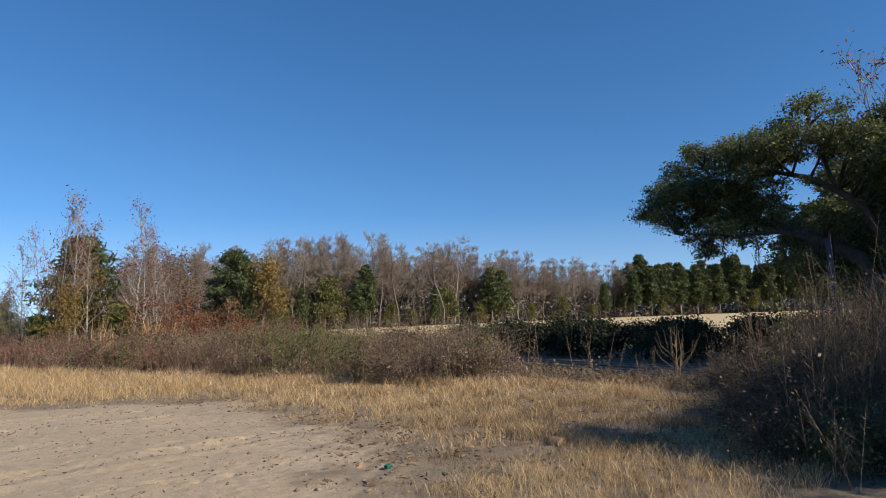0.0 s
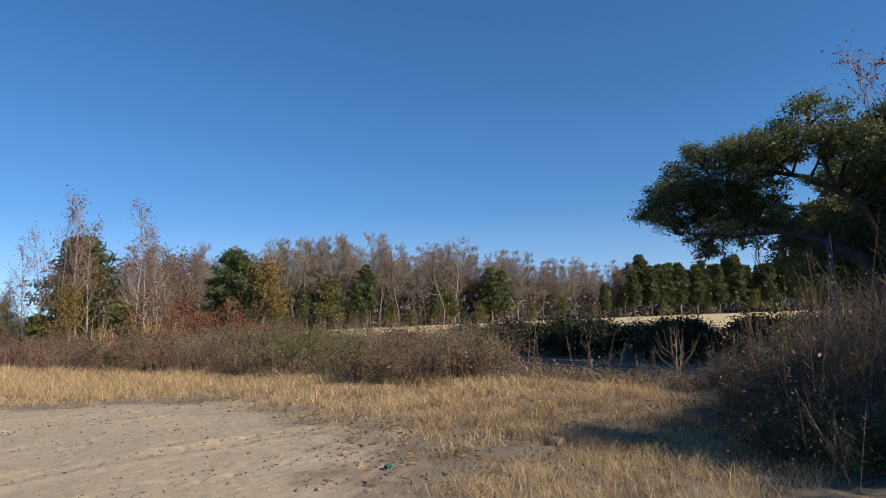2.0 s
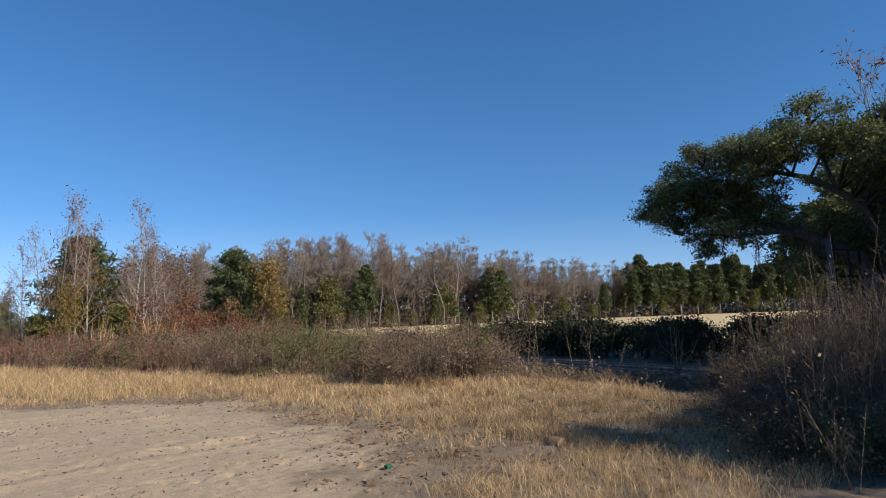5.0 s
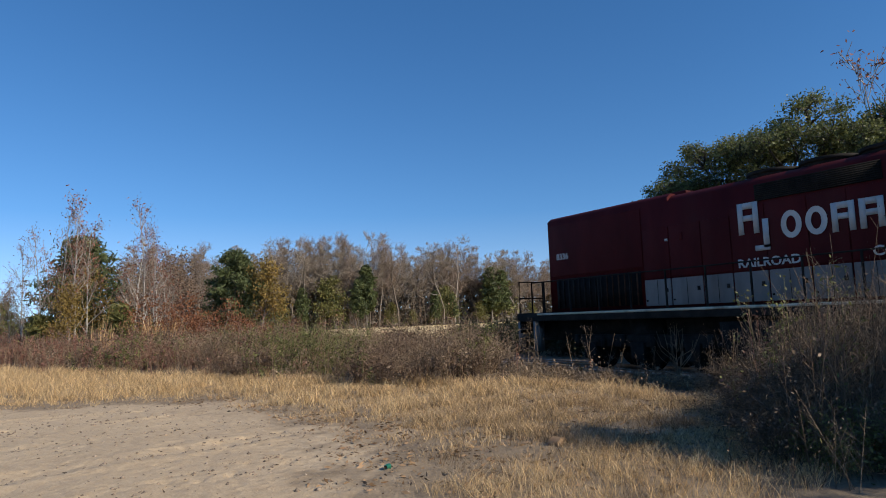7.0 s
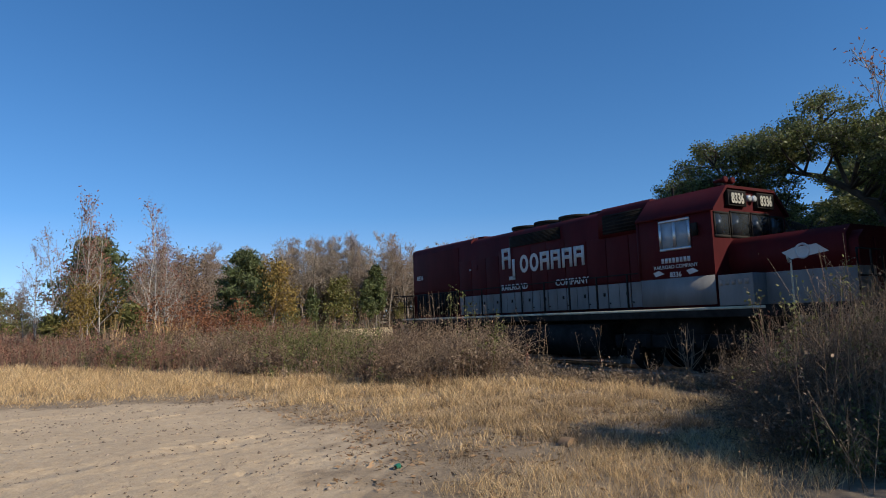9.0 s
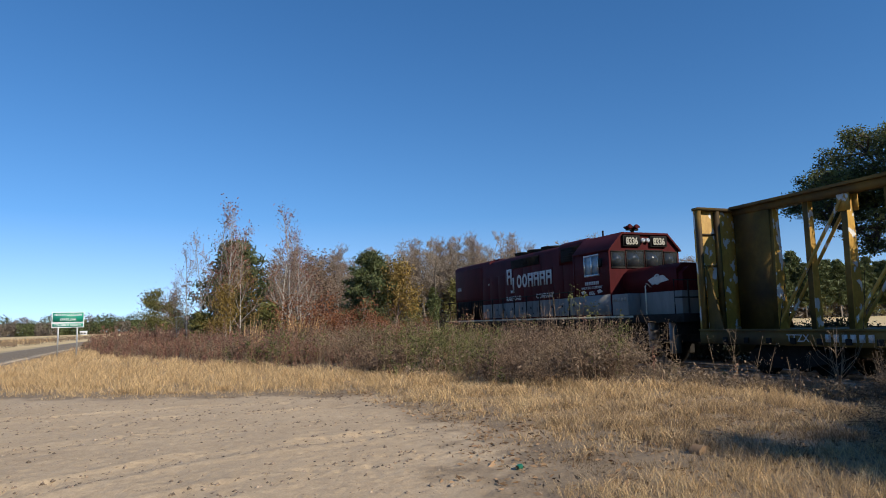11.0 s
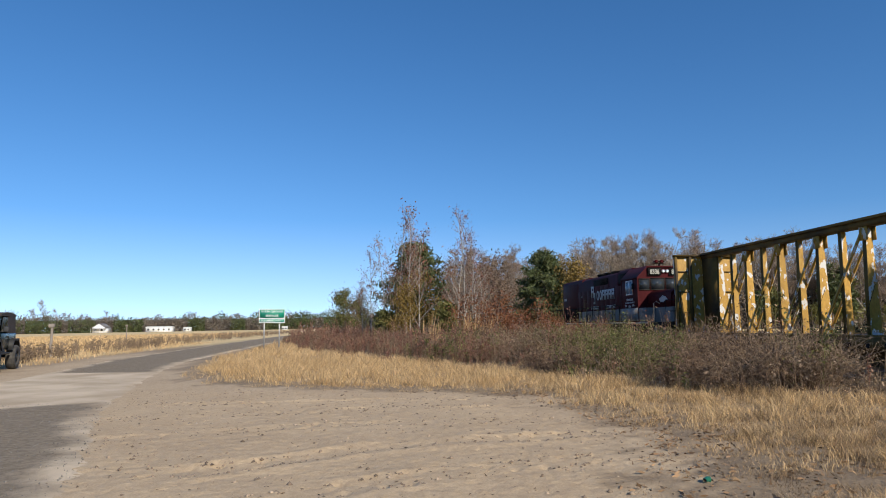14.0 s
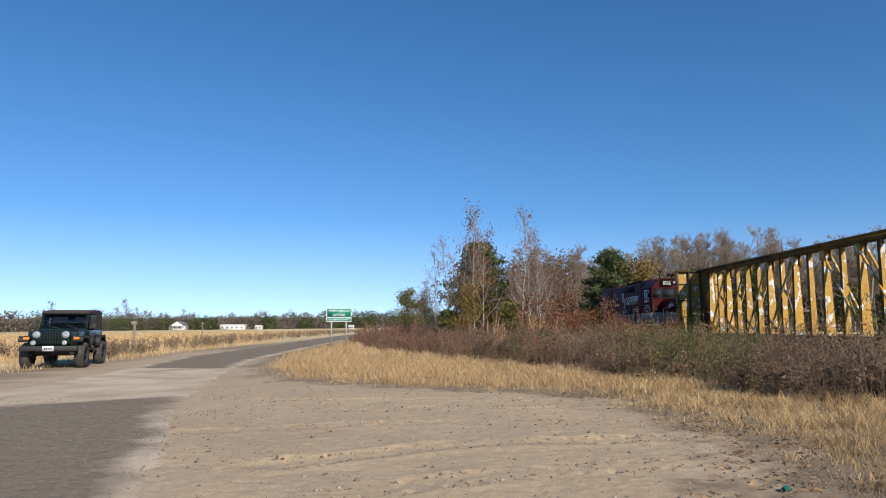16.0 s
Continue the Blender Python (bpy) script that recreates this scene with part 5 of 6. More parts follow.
def build_locomotive():
    L = tagged(new("locomotive"), "maroon diesel locomotive with a dirty white lower band", "locomotive")
    P("underframe", L, M_BLACK, lambda so: (box(so, -1.48, 1.48, -18.9, 1.0, 1.36, 1.62, 0.02), box(so, -0.5, 0.5, -19.0, 1.1, 0.75, 1.36, 0.04)))
    P("sill_stripe", L, M_CREAM, lambda so: (box(so, -1.497, -1.483, -16.6, 0.0, 1.54, 1.60), box(so, 1.483, 1.497, -16.6, 0.0, 1.54, 1.60)), "dirty cream stripe along the sill")
    P("radiator_section", L, M_MAROON, lambda so: roofed(so, 0.88, -4.6, 0.0, 1.62, 4.56, 0.16, 0.12))
    P("hood", L, M_MAROON, lambda so: roofed(so, 0.88, -13.25, -4.6, 1.62, 4.50, 0.2, 0.16))
    P("roof_hatch", L, M_MAROON, lambda so: box(so, -0.5, 0.5, -4.9, -4.2, 4.5, 4.62, 0.03))
    for k, y in enumerate((-7.0, -8.25, -9.5)):
        P("roof_fan", L, M_BLACK, lambda so, y=y: (disc(so, (0, y, 0), "z", 0.0, 0.58, 4.46, 4.64, 24), disc(so, (0, y, 0), "z", 0.5, 0.62, 4.6, 4.68, 24)))
    P("exhaust_stack", L, M_BLACK, lambda so: box(so, -0.2, 0.2, -10.9, -10.2, 4.45, 4.68, 0.03))
    P("dynamic_brake_housing", L, M_MAROON, lambda so: roofed(so, 0.94, -13.1, -11.3, 3.7, 4.58, 0.22, 0.18))
    # louvres: dark openings with slats
    for name, y0, y1, z0, z1, n, x in (("radiator_intake", -3.6, -0.3, 1.72, 2.62, 15, -0.895), ("roof_intake", -9.6, -7.0, 3.92, 4.30, 9, -0.895), ("brake_grid", -13.0, -11.5, 3.78, 4.34, 6, -0.955)):
        g = P(name, L, M_GRILLE, lambda so: box(so, x, x + 0.03, y0, y1, z0, z1), "black louvred opening")
        for k in range(n):
            y = y0 + (k + 0.5) * (y1 - y0) / n
            if name == "radiator_intake":
                P("slat", g, M_BLACK if y > -2.3 else M_RUST, lambda so: box(so, x - 0.03, x - 0.004, y - 0.02, y + 0.02, z0, z1))
            else:
                z = z0 + (k + 0.5) * (z1 - z0) / n
                P("slat", g, M_BLACK, lambda so: box(so, x - 0.03, x - 0.004, y0, y1, z - 0.012, z + 0.012))
    # doors along the hood: white below, maroon above
    y, k = -3.72, 0
    while y > -13.0:
        w = (0.86, 0.94, 0.80)[k % 3]
        w = min(w, y + 13.2)
        if w > 0.4:
            d = P("hood_door", L, M_WHITE_BAND, lambda so: box(so, -0.915, -0.882, y - w + 0.02, y - 0.02, 1.68, 2.36, 0.008), "dirty white hood door")
            P("latch", d, M_BLACK, lambda so: box(so, -0.935, -0.916, y - w + 0.1, y - w + 0.17, 2.02, 2.12))
            P("hinge", d, M_BLACK, lambda so: box(so, -0.93, -0.916, y - 0.1, y - 0.05, 1.8, 1.84))
            P("seam", d, M_GRILLE, lambda so: box(so, -0.918, -0.9155, y - w * 0.5 - 0.006, y - w * 0.5 + 0.006, 1.7, 2.34))
            P("hood_panel", L, M_MAROON, lambda so: box(so, -0.9, -0.882, y - w + 0.015, y - 0.015, 2.4, 3.86 if -9.7 < y < -6.2 else 3.7, 0.006))
        y -= w
        k += 1
    P("hood_panel", L, M_MAROON, lambda so: box(so, -0.9, -0.882, -3.7, -0.08, 2.72, 4.3, 0.006))
    P("hatch", L, M_MAROON, lambda so: (box(so, -0.92, -0.9, -5.0, -4.88, 3.3, 3.5, 0.01),))
    P("inspection_light", L, M_LETTER, lambda so: box(so, -0.925, -0.9, -4.55, -4.47, 3.32, 3.38))
    # cab
    P("cab", L, M_MAROON, lambda so: (prism(so, [(-1.48, 1.62), (1.48, 1.62), (1.48, 3.86), (0.95, 4.42), (-0.95, 4.42), (-1.48, 3.86)], "y", -15.45, -13.25),
                                      box(so, -1.49, 1.49, -13.3, -13.2, 2.36, 3.84)))
    P("cab_roof", L, M_MAROON, lambda so: prism(so, [(-1.53, 3.83), (-1.5, 3.90), (-0.96, 4.47), (0.96, 4.47), (1.5, 3.90), (1.53, 3.83), (1.48, 3.84), (0.94, 4.40), (-0.94, 4.40), (-1.48, 3.84)], "y", -15.55, -13.2))
    for x in (-1.495, 1.482):
        P("cab_band", L, M_WHITE_BAND, lambda so: box(so, x, x + 0.013, -15.44, -13.27, 1.66, 2.34), "dirty white band below the cab window")
    w = P("side_window", L, M_SILVER, lambda so: (box(so, -1.51, -1.484, -14.86, -13.94, 3.72, 3.78), box(so, -1.51, -1.484, -14.86, -13.94, 3.02, 3.08), box(so, -1.51, -1.484, -14.86, -14.80, 3.08, 3.72),
                                                  box(so, -1.51, -1.484, -14.0, -13.94, 3.08, 3.72), box(so, -1.51, -1.484, -14.44, -14.36, 3.08, 3.72)), "silver sliding window frame")
    for y0 in (-14.80, -14.36):
        P("pane", w, M_SKY_PANE, lambda so: box(so, -1.492, -1.484, y0, y0 + (0.36 if y0 < -14.5 else 0.36), 3.08, 3.72))
    for x0, x1 in ((-1.36, -0.86), (-0.74, -0.06), (0.06, 0.74), (0.86, 1.36)):
        z1 = 3.78 if abs(x0 + x1) > 1.5 else 3.82
        f = P("front_window", L, M_BLACK, lambda so: (box(so, x0 - 0.04, x1 + 0.04, -15.475, -15.45, 3.22, 3.28), box(so, x0 - 0.04, x1 + 0.04, -15.475, -15.45, z1, z1 + 0.05),
                                                     box(so, x0 - 0.04, x0, -15.475, -15.45, 3.28, z1), box(so, x1, x1 + 0.04, -15.475, -15.45, 3.28, z1)))
        P("pane", f, M_DARK_PANE, lambda so: box(so, x0, x1, -15.464, -15.452, 3.28, z1))
    for x0, x1, sz in ((-0.92, -0.22, 0.26), (0.22, 0.92, 0.26)):
        nb = P("number_board", L, M_BLACK, lambda so: box(so, x0, x1, -15.55, -15.45, 3.98, 4.36, 0.01))
        P("board_face", nb, M_GRILLE, lambda so: box(so, x0 + 0.03, x1 - 0.03, -15.558, -15.552, 4.01, 4.33), "black number board face")
        words("digits", nb, M_BOARD, "8336", 0.34, FRONT, (x0 + x1) / 2, -15.561, 4.05, 0.72, 0.012)
    P("headlight", L, M_LAMP, lambda so: (disc(so, (-0.1, 0, 4.2), "y", 0.0, 0.08, -15.57, -15.45, 14), disc(so, (0.1, 0, 4.2), "y", 0.0, 0.08, -15.57, -15.45, 14)))
    horn = P("air_horn", L, M_BLACK, lambda so: (box(so, -0.04, 0.04, -14.9, -14.8, 4.46, 4.66), box(so, -0.24, 0.24, -14.9, -14.8, 4.64, 4.70)))
    for x, d in ((-0.22, -1), (-0.07, 1), (0.07, -1), (0.22, 1)):
        P("trumpet", horn, M_MAROON if d < 0 else M_BLACK, lambda so: (disc(so, (x, 0, 4.76), "y", 0.0, 0.04, -14.98, -14.7, 10), disc(so, (x, 0, 4.76), "y", 0.0, 0.085, -14.85 + d * 0.2, -14.85 + d * 0.14, 12)))
    P("antenna", L, M_BLACK, lambda so: rod(so, [(-0.3, -13.5, 4.4), (-0.3, -13.5, 4.82)], 0.035))
    for x in (-1.56, 1.56):
        P("mirror", L, M_BLACK, lambda so: box(so, x - 0.03, x + 0.03, -15.1, -14.95, 3.3, 3.6))
    # nose
    P("nose", L, M_MAROON, lambda so: (prism(so, [(-0.95, 2.32), (0.95, 2.32), (0.95, 2.98), (0.72, 3.18), (-0.72, 3.18), (-0.95, 2.98)], "y", -18.1, -15.45),
                                       prism(so, [(-0.9, 2.32), (0.9, 2.32), (0.9, 2.85), (0.65, 3.05), (-0.65, 3.05), (-0.9, 2.85)], "y", -18.3, -18.1)))
    P("nose_band", L, M_WHITE_BAND, lambda so: box(so, -0.955, 0.955, -18.29, -15.47, 1.62, 2.32, 0.01), "dirty white lower nose")
    P("battery_box", L, M_WHITE_BAND, lambda so: box(so, -1.46, -0.97, -16.35, -15.48, 1.62, 2.32, 0.02), "white battery box with faded marks")
    for k in range(5):
        P("mark", L, M_POST, lambda so: box(so, -1.466, -1.461, -16.25 + k * 0.16, -16.15 + k * 0.16, 2.08, 2.2))
    P("nose_badge", L, M_LETTER, lambda so: (disc(so, (0, -17.2, 2.72), "x", 0.12, 0.17, -0.957, -0.951, 18), prism(so, [(-17.75, 2.66), (-16.95, 2.56), (-16.75, 2.72), (-17.0, 2.80), (-17.5, 2.84)], "x", -0.956, -0.951)), "plain white badge shapes")
    P("nose_door", L, M_MAROON, lambda so: box(so, -0.3, 0.3, -18.33, -18.3, 1.7, 2.9, 0.01))
    # porches, steps and rails
    for y0, y1 in ((-18.3, -17.3), (0.15, 0.95)):
        st = P("step_well", L, M_WHITE_BAND, lambda so: box(so, -1.48, -1.1, y0, y0 + 0.06, 0.45, 1.36), "white step side sheet")
        P("side_sheet", st, M_WHITE_BAND, lambda so: box(so, -1.48, -1.1, y1 - 0.06, y1, 0.45, 1.36))
        for z in (0.5, 0.82, 1.12):
            P("step", st, M_BLACK, lambda so: box(so, -1.48, -1.1, y0 + 0.06, y1 - 0.06, z, z + 0.04))
    for y in (-18.5, 0.9):
        P("end_plate", L, M_BLACK, lambda so: box(so, -1.45, 1.45, y - 0.04, y + 0.04, 1.0, 1.62, 0.01))
        for e in (-1, 1):
            er = P("end_rail", L, M_BLACK, lambda so: rod(so, [(e * 0.45, y, 1.62), (e * 0.45, y, 2.62), (e * 1.42, y, 2.62), (e * 1.42, y, 1.62)], 0.024))
            P("rail_post", er, M_BLACK, lambda so: rod(so, [(e * 0.9, y, 1.62), (e * 0.9, y, 2.6)], 0.025))
            P("mid_rail", er, M_BLACK, lambda so: rod(so, [(e * 0.46, y, 2.1), (e * 1.41, y, 2.1)], 0.022))
        P("coupler", L, M_BLACK, lambda so: (box(so, -0.12, 0.12, min(y, y + math.copysign(0.75, y)), max(y, y + math.copysign(0.75, y)), 0.75, 1.0, 0.03), box(so, -0.2, 0.2, y + math.copysign(0.6, y) - 0.15, y + math.copysign(0.6, y) + 0.15, 0.68, 1.06, 0.05)))
        P("air_hose", L, M_BLACK, lambda so: rod(so, [(-0.5, y, 1.1), (-0.5, y + math.copysign(0.3, y), 0.95), (-0.45, y + math.copysign(0.45, y), 0.5), (-0.4, y + math.copysign(0.6, y), 0.35)], 0.03))
    rail = P("handrail", L, M_BLACK, lambda so: rod(so, [(-1.43, 0.2, 2.55), (-1.43, -6, 2.55), (-1.43, -13.1, 2.55)], 0.02), "black side handrail")
    for k in range(12):
        P("stanchion", rail, M_BLACK, lambda so: rod(so, [(-1.43, -0.3 - k * 1.13, 1.6), (-1.43, -0.3 - k * 1.13, 2.55)], 0.028))
    P("grab_iron", L, M_CREAM, lambda so: (rod(so, [(-1.42, -17.2, 1.62), (-1.42, -17.2, 2.5), (-1.2, -17.0, 2.6), (-0.98, -16.9, 2.5)], 0.02),))
    # below the frame
    P("fuel_tank", L, M_BLACK, lambda so: prism(so, [(-1.4, 0.62), (-1.05, 0.32), (1.05, 0.32), (1.4, 0.62), (1.4, 1.25), (-1.4, 1.25)], "y", -11.6, -6.2))
    for yc in (-3.6, -14.3):
        b = P("bogie", L, M_BLACK, lambda so: [box(so, x - 0.1, x + 0.1, yc - 2.4, yc + 2.4, 0.62, 0.95, 0.03) for x in (-1.05, 1.05)] + [box(so, x - 0.16, x + 0.16, yc + d - 0.22, yc + d + 0.22, 0.3, 0.75, 0.03) for x in (-1.08, 1.08) for d in (-1.7, 0, 1.7)]
              + [box(so, -1.0, 1.0, yc - 0.4, yc + 0.4, 0.7, 1.36)])
        for d in (-1.7, 0, 1.7):
            P("spring", b, M_BLACK, lambda so: [disc(so, (-1.17, yc + d + e, 0), "z", 0.05, 0.09, 0.6, 0.95, 10) for e in (-0.5, 0.5)])
            ROLLING.append(wheelset(L, yc + d, 0.51))
    # lettering: plain shapes for the company's name
    P("big_mark", L, M_LETTER, lambda so: arch(so, -6.55, 3.2, 0.5, 0.72, 0.13), "plain white block shapes of a painted company mark")
    P("big_mark", L, M_LETTER, lambda so: (box(so, -0.925, -0.917, -7.27, -7.13, 2.86, 3.5), box(so, -0.925, -0.917, -7.27, -6.92, 2.80, 2.92)), "plain white block shapes of a painted company mark")
    for k in range(6):
        y, w = -7.55 - k * 0.53, 0.45
        if k < 2:
            def ring(so, y=y):
                n = 20
                a = np.arange(n) * 2 * math.pi / n
                vo = np.stack([np.full(n, -0.925), y - w / 2 + np.cos(a) * w / 2, 3.3 + np.sin(a) * 0.3], 1)
                vi = np.stack([np.full(n, -0.925), y - w / 2 + np.cos(a) * (w / 2 - 0.12), 3.3 + np.sin(a) * 0.18], 1)
                i = np.arange(n)
                j = (i + 1) % n
                so.add(np.concatenate([vo, vi]), np.stack([i, j, n + j, n + i], 1))
                so.add(np.concatenate([vo + [0.008, 0, 0], vo]), np.stack([i, j, n + j, n + i], 1))
            P("big_mark", L, M_LETTER, ring, "plain white block shapes of a painted company mark")
        else:
            P("big_mark", L, M_LETTER, lambda so: arch(so, y, 3.0, w, 0.6, 0.12), "plain white block shapes of a painted company mark")
    words("lettering", L, M_LETTER, "RAILROAD", 0.27, SIDE, -0.93, -7.2, 2.46, 1.12, 0.006)
    words("lettering", L, M_LETTER, "COMPANY", 0.27, SIDE, -0.93, -10.05, 2.46, 1.12, 0.006)
    words("lettering", L, M_LETTER, "8336", 0.26, SIDE, -0.905, -0.62, 3.22, 1.0, 0.006)
    P("small_mark", L, M_LETTER, lambda so: [box(so, -1.487, -1.482, -13.95 - k * 0.11 - 0.08, -13.95 - k * 0.11, 2.72, 2.84) for k in range(8)], "plain white bars of a small painted name")
    words("lettering", L, M_LETTER, "RAILROAD COMPANY", 0.13, SIDE, -1.486, -14.35, 2.58, 1.0)
    words("lettering", L, M_LETTER, "8336", 0.17, SIDE, -1.487, -14.35, 2.37, 1.0, 0.004)
    for y in (-13.85, -14.85):
        P("small_badge", L, M_LETTER, lambda so: prism(so, [(y - 0.16, 2.46), (y + 0.1, 2.40), (y + 0.18, 2.5), (y, 2.55)], "x", -1.488, -1.483), "plain white badge")
    return L


def build_flatcar():
    F = tagged(new("flatcar"), "yellow centre-beam railway flatcar with bulkheads, empty", "railway car")
    Y0, Y1 = -19.45, -41.6
    P("deck", F, M_YELLOW_GRIME_SHADE, lambda so: (box(so, -1.38, 1.38, Y1, Y0, 1.04, 1.14), box(so, -0.35, 0.35, Y1 + 0.3, Y0 - 0.3, 0.5, 1.04)), "grimy flat deck")
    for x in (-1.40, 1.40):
        P("side_sill", F, M_YELLOW_GRIME_SHADE, lambda so: (box(so, x - 0.03, x + 0.03, Y1, Y0, 0.78, 1.16), box(so, x - 0.07, x + 0.07, Y1, Y0, 1.12, 1.17)), "dark side sill")
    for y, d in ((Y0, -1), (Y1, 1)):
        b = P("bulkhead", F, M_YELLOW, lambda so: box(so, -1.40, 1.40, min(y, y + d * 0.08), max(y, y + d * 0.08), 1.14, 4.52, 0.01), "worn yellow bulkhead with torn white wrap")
        # Stiffeners, ribs, cap, web and braces: shade is put into the dark colour.
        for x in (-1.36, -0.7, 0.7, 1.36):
            P("stiffener", b, M_YELLOW_GRIME_SHADE, lambda so: box(so, x - 0.05, x + 0.05, min(y + d * 0.08, y + d * 0.22), max(y + d * 0.08, y + d * 0.22), 1.14, 4.5))
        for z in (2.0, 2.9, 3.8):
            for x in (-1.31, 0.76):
                P("rib", b, M_YELLOW_GRIME_SHADE, lambda so: box(so, x, x + 0.55, min(y + d * 0.082, y + d * 0.13), max(y + d * 0.082, y + d * 0.13), z, z + 0.05))
        P("cap", b, M_YELLOW_GRIME_SHADE, lambda so: box(so, -1.42, 1.42, min(y - d * 0.02, y + d * 0.24), max(y - d * 0.02, y + d * 0.24), 4.5, 4.58))
        P("end_web", F, M_YELLOW_GRIME_SHADE, lambda so: (box(so, -0.16, -0.10, min(y + d * 0.24, y + d * 1.45), max(y + d * 0.24, y + d * 1.45), 1.14, 4.45), box(so, 0.10, 0.16, min(y + d * 0.24, y + d * 1.45), max(y + d * 0.24, y + d * 1.45), 1.14, 4.45)), "solid web plate behind the bulkhead")
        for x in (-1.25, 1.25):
            P("brace", F, M_YELLOW_GRIME_SHADE, lambda so: prism(so, [(y + d * 0.22, 1.14), (y + d * 0.75, 1.14), (y + d * 0.22, 2.9)], "x", x - 0.025, x + 0.025))
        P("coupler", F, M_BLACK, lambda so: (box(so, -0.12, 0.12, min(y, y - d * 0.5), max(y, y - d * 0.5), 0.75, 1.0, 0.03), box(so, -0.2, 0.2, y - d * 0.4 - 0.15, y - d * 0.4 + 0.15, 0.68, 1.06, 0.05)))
    P("top_chord", F, M_YELLOW_GRIME_SHADE, lambda so: (box(so, -0.28, 0.28, Y1 + 0.2, Y0 - 0.2, 4.54, 4.62, 0.01), box(so, -0.17, 0.17, Y1 + 0.2, Y0 - 0.2, 4.36, 4.54)), "brown top chord of the centre beam")
    n = 18
    gap = (Y0 - Y1 - 3.0) / n
    for k in range(n + 1):
        y = Y0 - 1.5 - k * gap
        wide = k % 2 == 0
        b, t = (0.19, 0.09) if wide else (0.12, 0.075)
        po = P("post", F, M_YELLOW, lambda so: prism(so, [(-b, 1.14), (b, 1.14), (t, 4.38), (-t, 4.38)], "y", y - 0.05, y - 0.035), "worn yellow tapered post")
        # Flanges darker than the post: the unlit side is in the colour.
        P("flange", po, M_YELLOW_GRIME_SHADE, lambda so: (prism(so, [(-b, 1.14), (-b + 0.03, 1.14), (-t + 0.03, 4.38), (-t, 4.38)], "y", y - 0.035, y + 0.11),
                                           prism(so, [(b - 0.03, 1.14), (b, 1.14), (t, 4.38), (t - 0.03, 4.38)], "y", y - 0.035, y + 0.11)), "side flanges, coloured dark as unlit")
        if wide and k < n:
            first = k < n // 2
            ya, yb = (y, y + 2 * gap) if first else (y, y - 2 * gap)
            if k == 0:
                ya, yb = y - 2 * gap, y
                continue
            for x in (-0.14, 0.14):
                P("diagonal", F, M_YELLOW, lambda so: (sticks(so, [(x, ya, 4.3)], [(x, yb, 1.2)], 0.055, 0.055), box(so, x - 0.012, x + 0.012, ya - 0.16, ya + 0.16, 3.95, 4.37)))
    for k in range(9):
        P("cable", F, M_BLACK, lambda so: rod(so, [(-0.3, Y0 - 2 - k * 2 * gap, 2.6), (-1.36, Y0 - 2.6 - k * 2 * gap, 1.17)], 0.008, 4))
    for k in range(29):
        P("winch", F, M_BLACK, lambda so: box(so, -1.46, -1.40, Y0 - 1.0 - k * 0.7, Y0 - 0.85 - k * 0.7, 0.82, 0.96, 0.02))
    words("lettering", F, M_LETTER, "TTZX", 0.24, SIDE, -1.436, -22.6, 0.88, 1.0)
    P("number_bar", F, M_LETTER, lambda so: [box(so, -1.44, -1.432, -23.45 - k * 0.2, -23.45 - k * 0.2 + 0.13, 0.88, 1.05) for k in range(6)], "plain white bars of a car number")
    for yc in (-21.9, -39.2):
        b = P("bogie", F, M_BLACK, lambda so: [prism(so, [(yc - 1.1, 0.36), (yc - 0.4, 0.2), (yc + 0.4, 0.2), (yc + 1.1, 0.36), (yc + 1.1, 0.6), (yc + 0.5, 0.78), (yc - 0.5, 0.78), (yc - 1.1, 0.6)], "x", x - 0.06, x + 0.06) for x in (-1.02, 1.02)]
              + [box(so, -1.0, 1.0, yc - 0.2, yc + 0.2, 0.4, 0.75)])
        for d in (-0.9, 0.9):
            ROLLING.append(wheelset(F, yc + d, 0.42))
    return F


locomotive = build_locomotive()
flatcar = build_flatcar()


def build_track():
    rng = np.random.default_rng(71)
    rails = tagged(new("railway_track"), "single railway track on weedy ballast", "railway", kind="structure")
    for x in (-0.753, 0.753):
        P("rail", rails, M_STEEL, lambda so: (box(so, TRACK_X + x - 0.035, TRACK_X + x + 0.035, -120, 400, 0.085, 0.12, 0.008), box(so, TRACK_X + x - 0.01, TRACK_X + x + 0.01, -120, 400, -0.03, 0.085), box(so, TRACK_X + x - 0.07, TRACK_X + x + 0.07, -120, 400, -0.045, -0.03)))
    tie = one(M_TIE, "tie", lambda so: box(so, -1.3, 1.3, -0.115, 0.115, -0.09, 0.09, 0.01))
    for k in range(170):
        ob = part("tie", tie, rails)
        ob.location, ob.rotation_euler = (TRACK_X + rng.uniform(-0.05, 0.05), -10 + k * 0.53, -0.145 + 0.0), (0, 0, rng.uniform(-0.02, 0.02))
    so = Soup()
    prism(so, [(TRACK_X - 2.3, -0.35), (TRACK_X + 2.3, -0.35), (TRACK_X + 1.55, -0.06), (TRACK_X - 1.55, -0.06)], "y", -120, 400)
    n = 26000
    x, y = rng.uniform(-2.2, 2.2, n), rng.uniform(2, 40, n)
    z = -0.06 - 0.29 * np.clip((np.abs(x) - 1.55) / 0.75, 0, 1)
    leaves(so, np.stack([TRACK_X + x, y, np.maximum(z, -0.02)], 1), 0.045, rng)
    tagged(new("ballast", so.mesh("ballast", M_BALLAST)), "grey crushed-stone ballast under the track", "ballast", kind="stuff")


build_track()


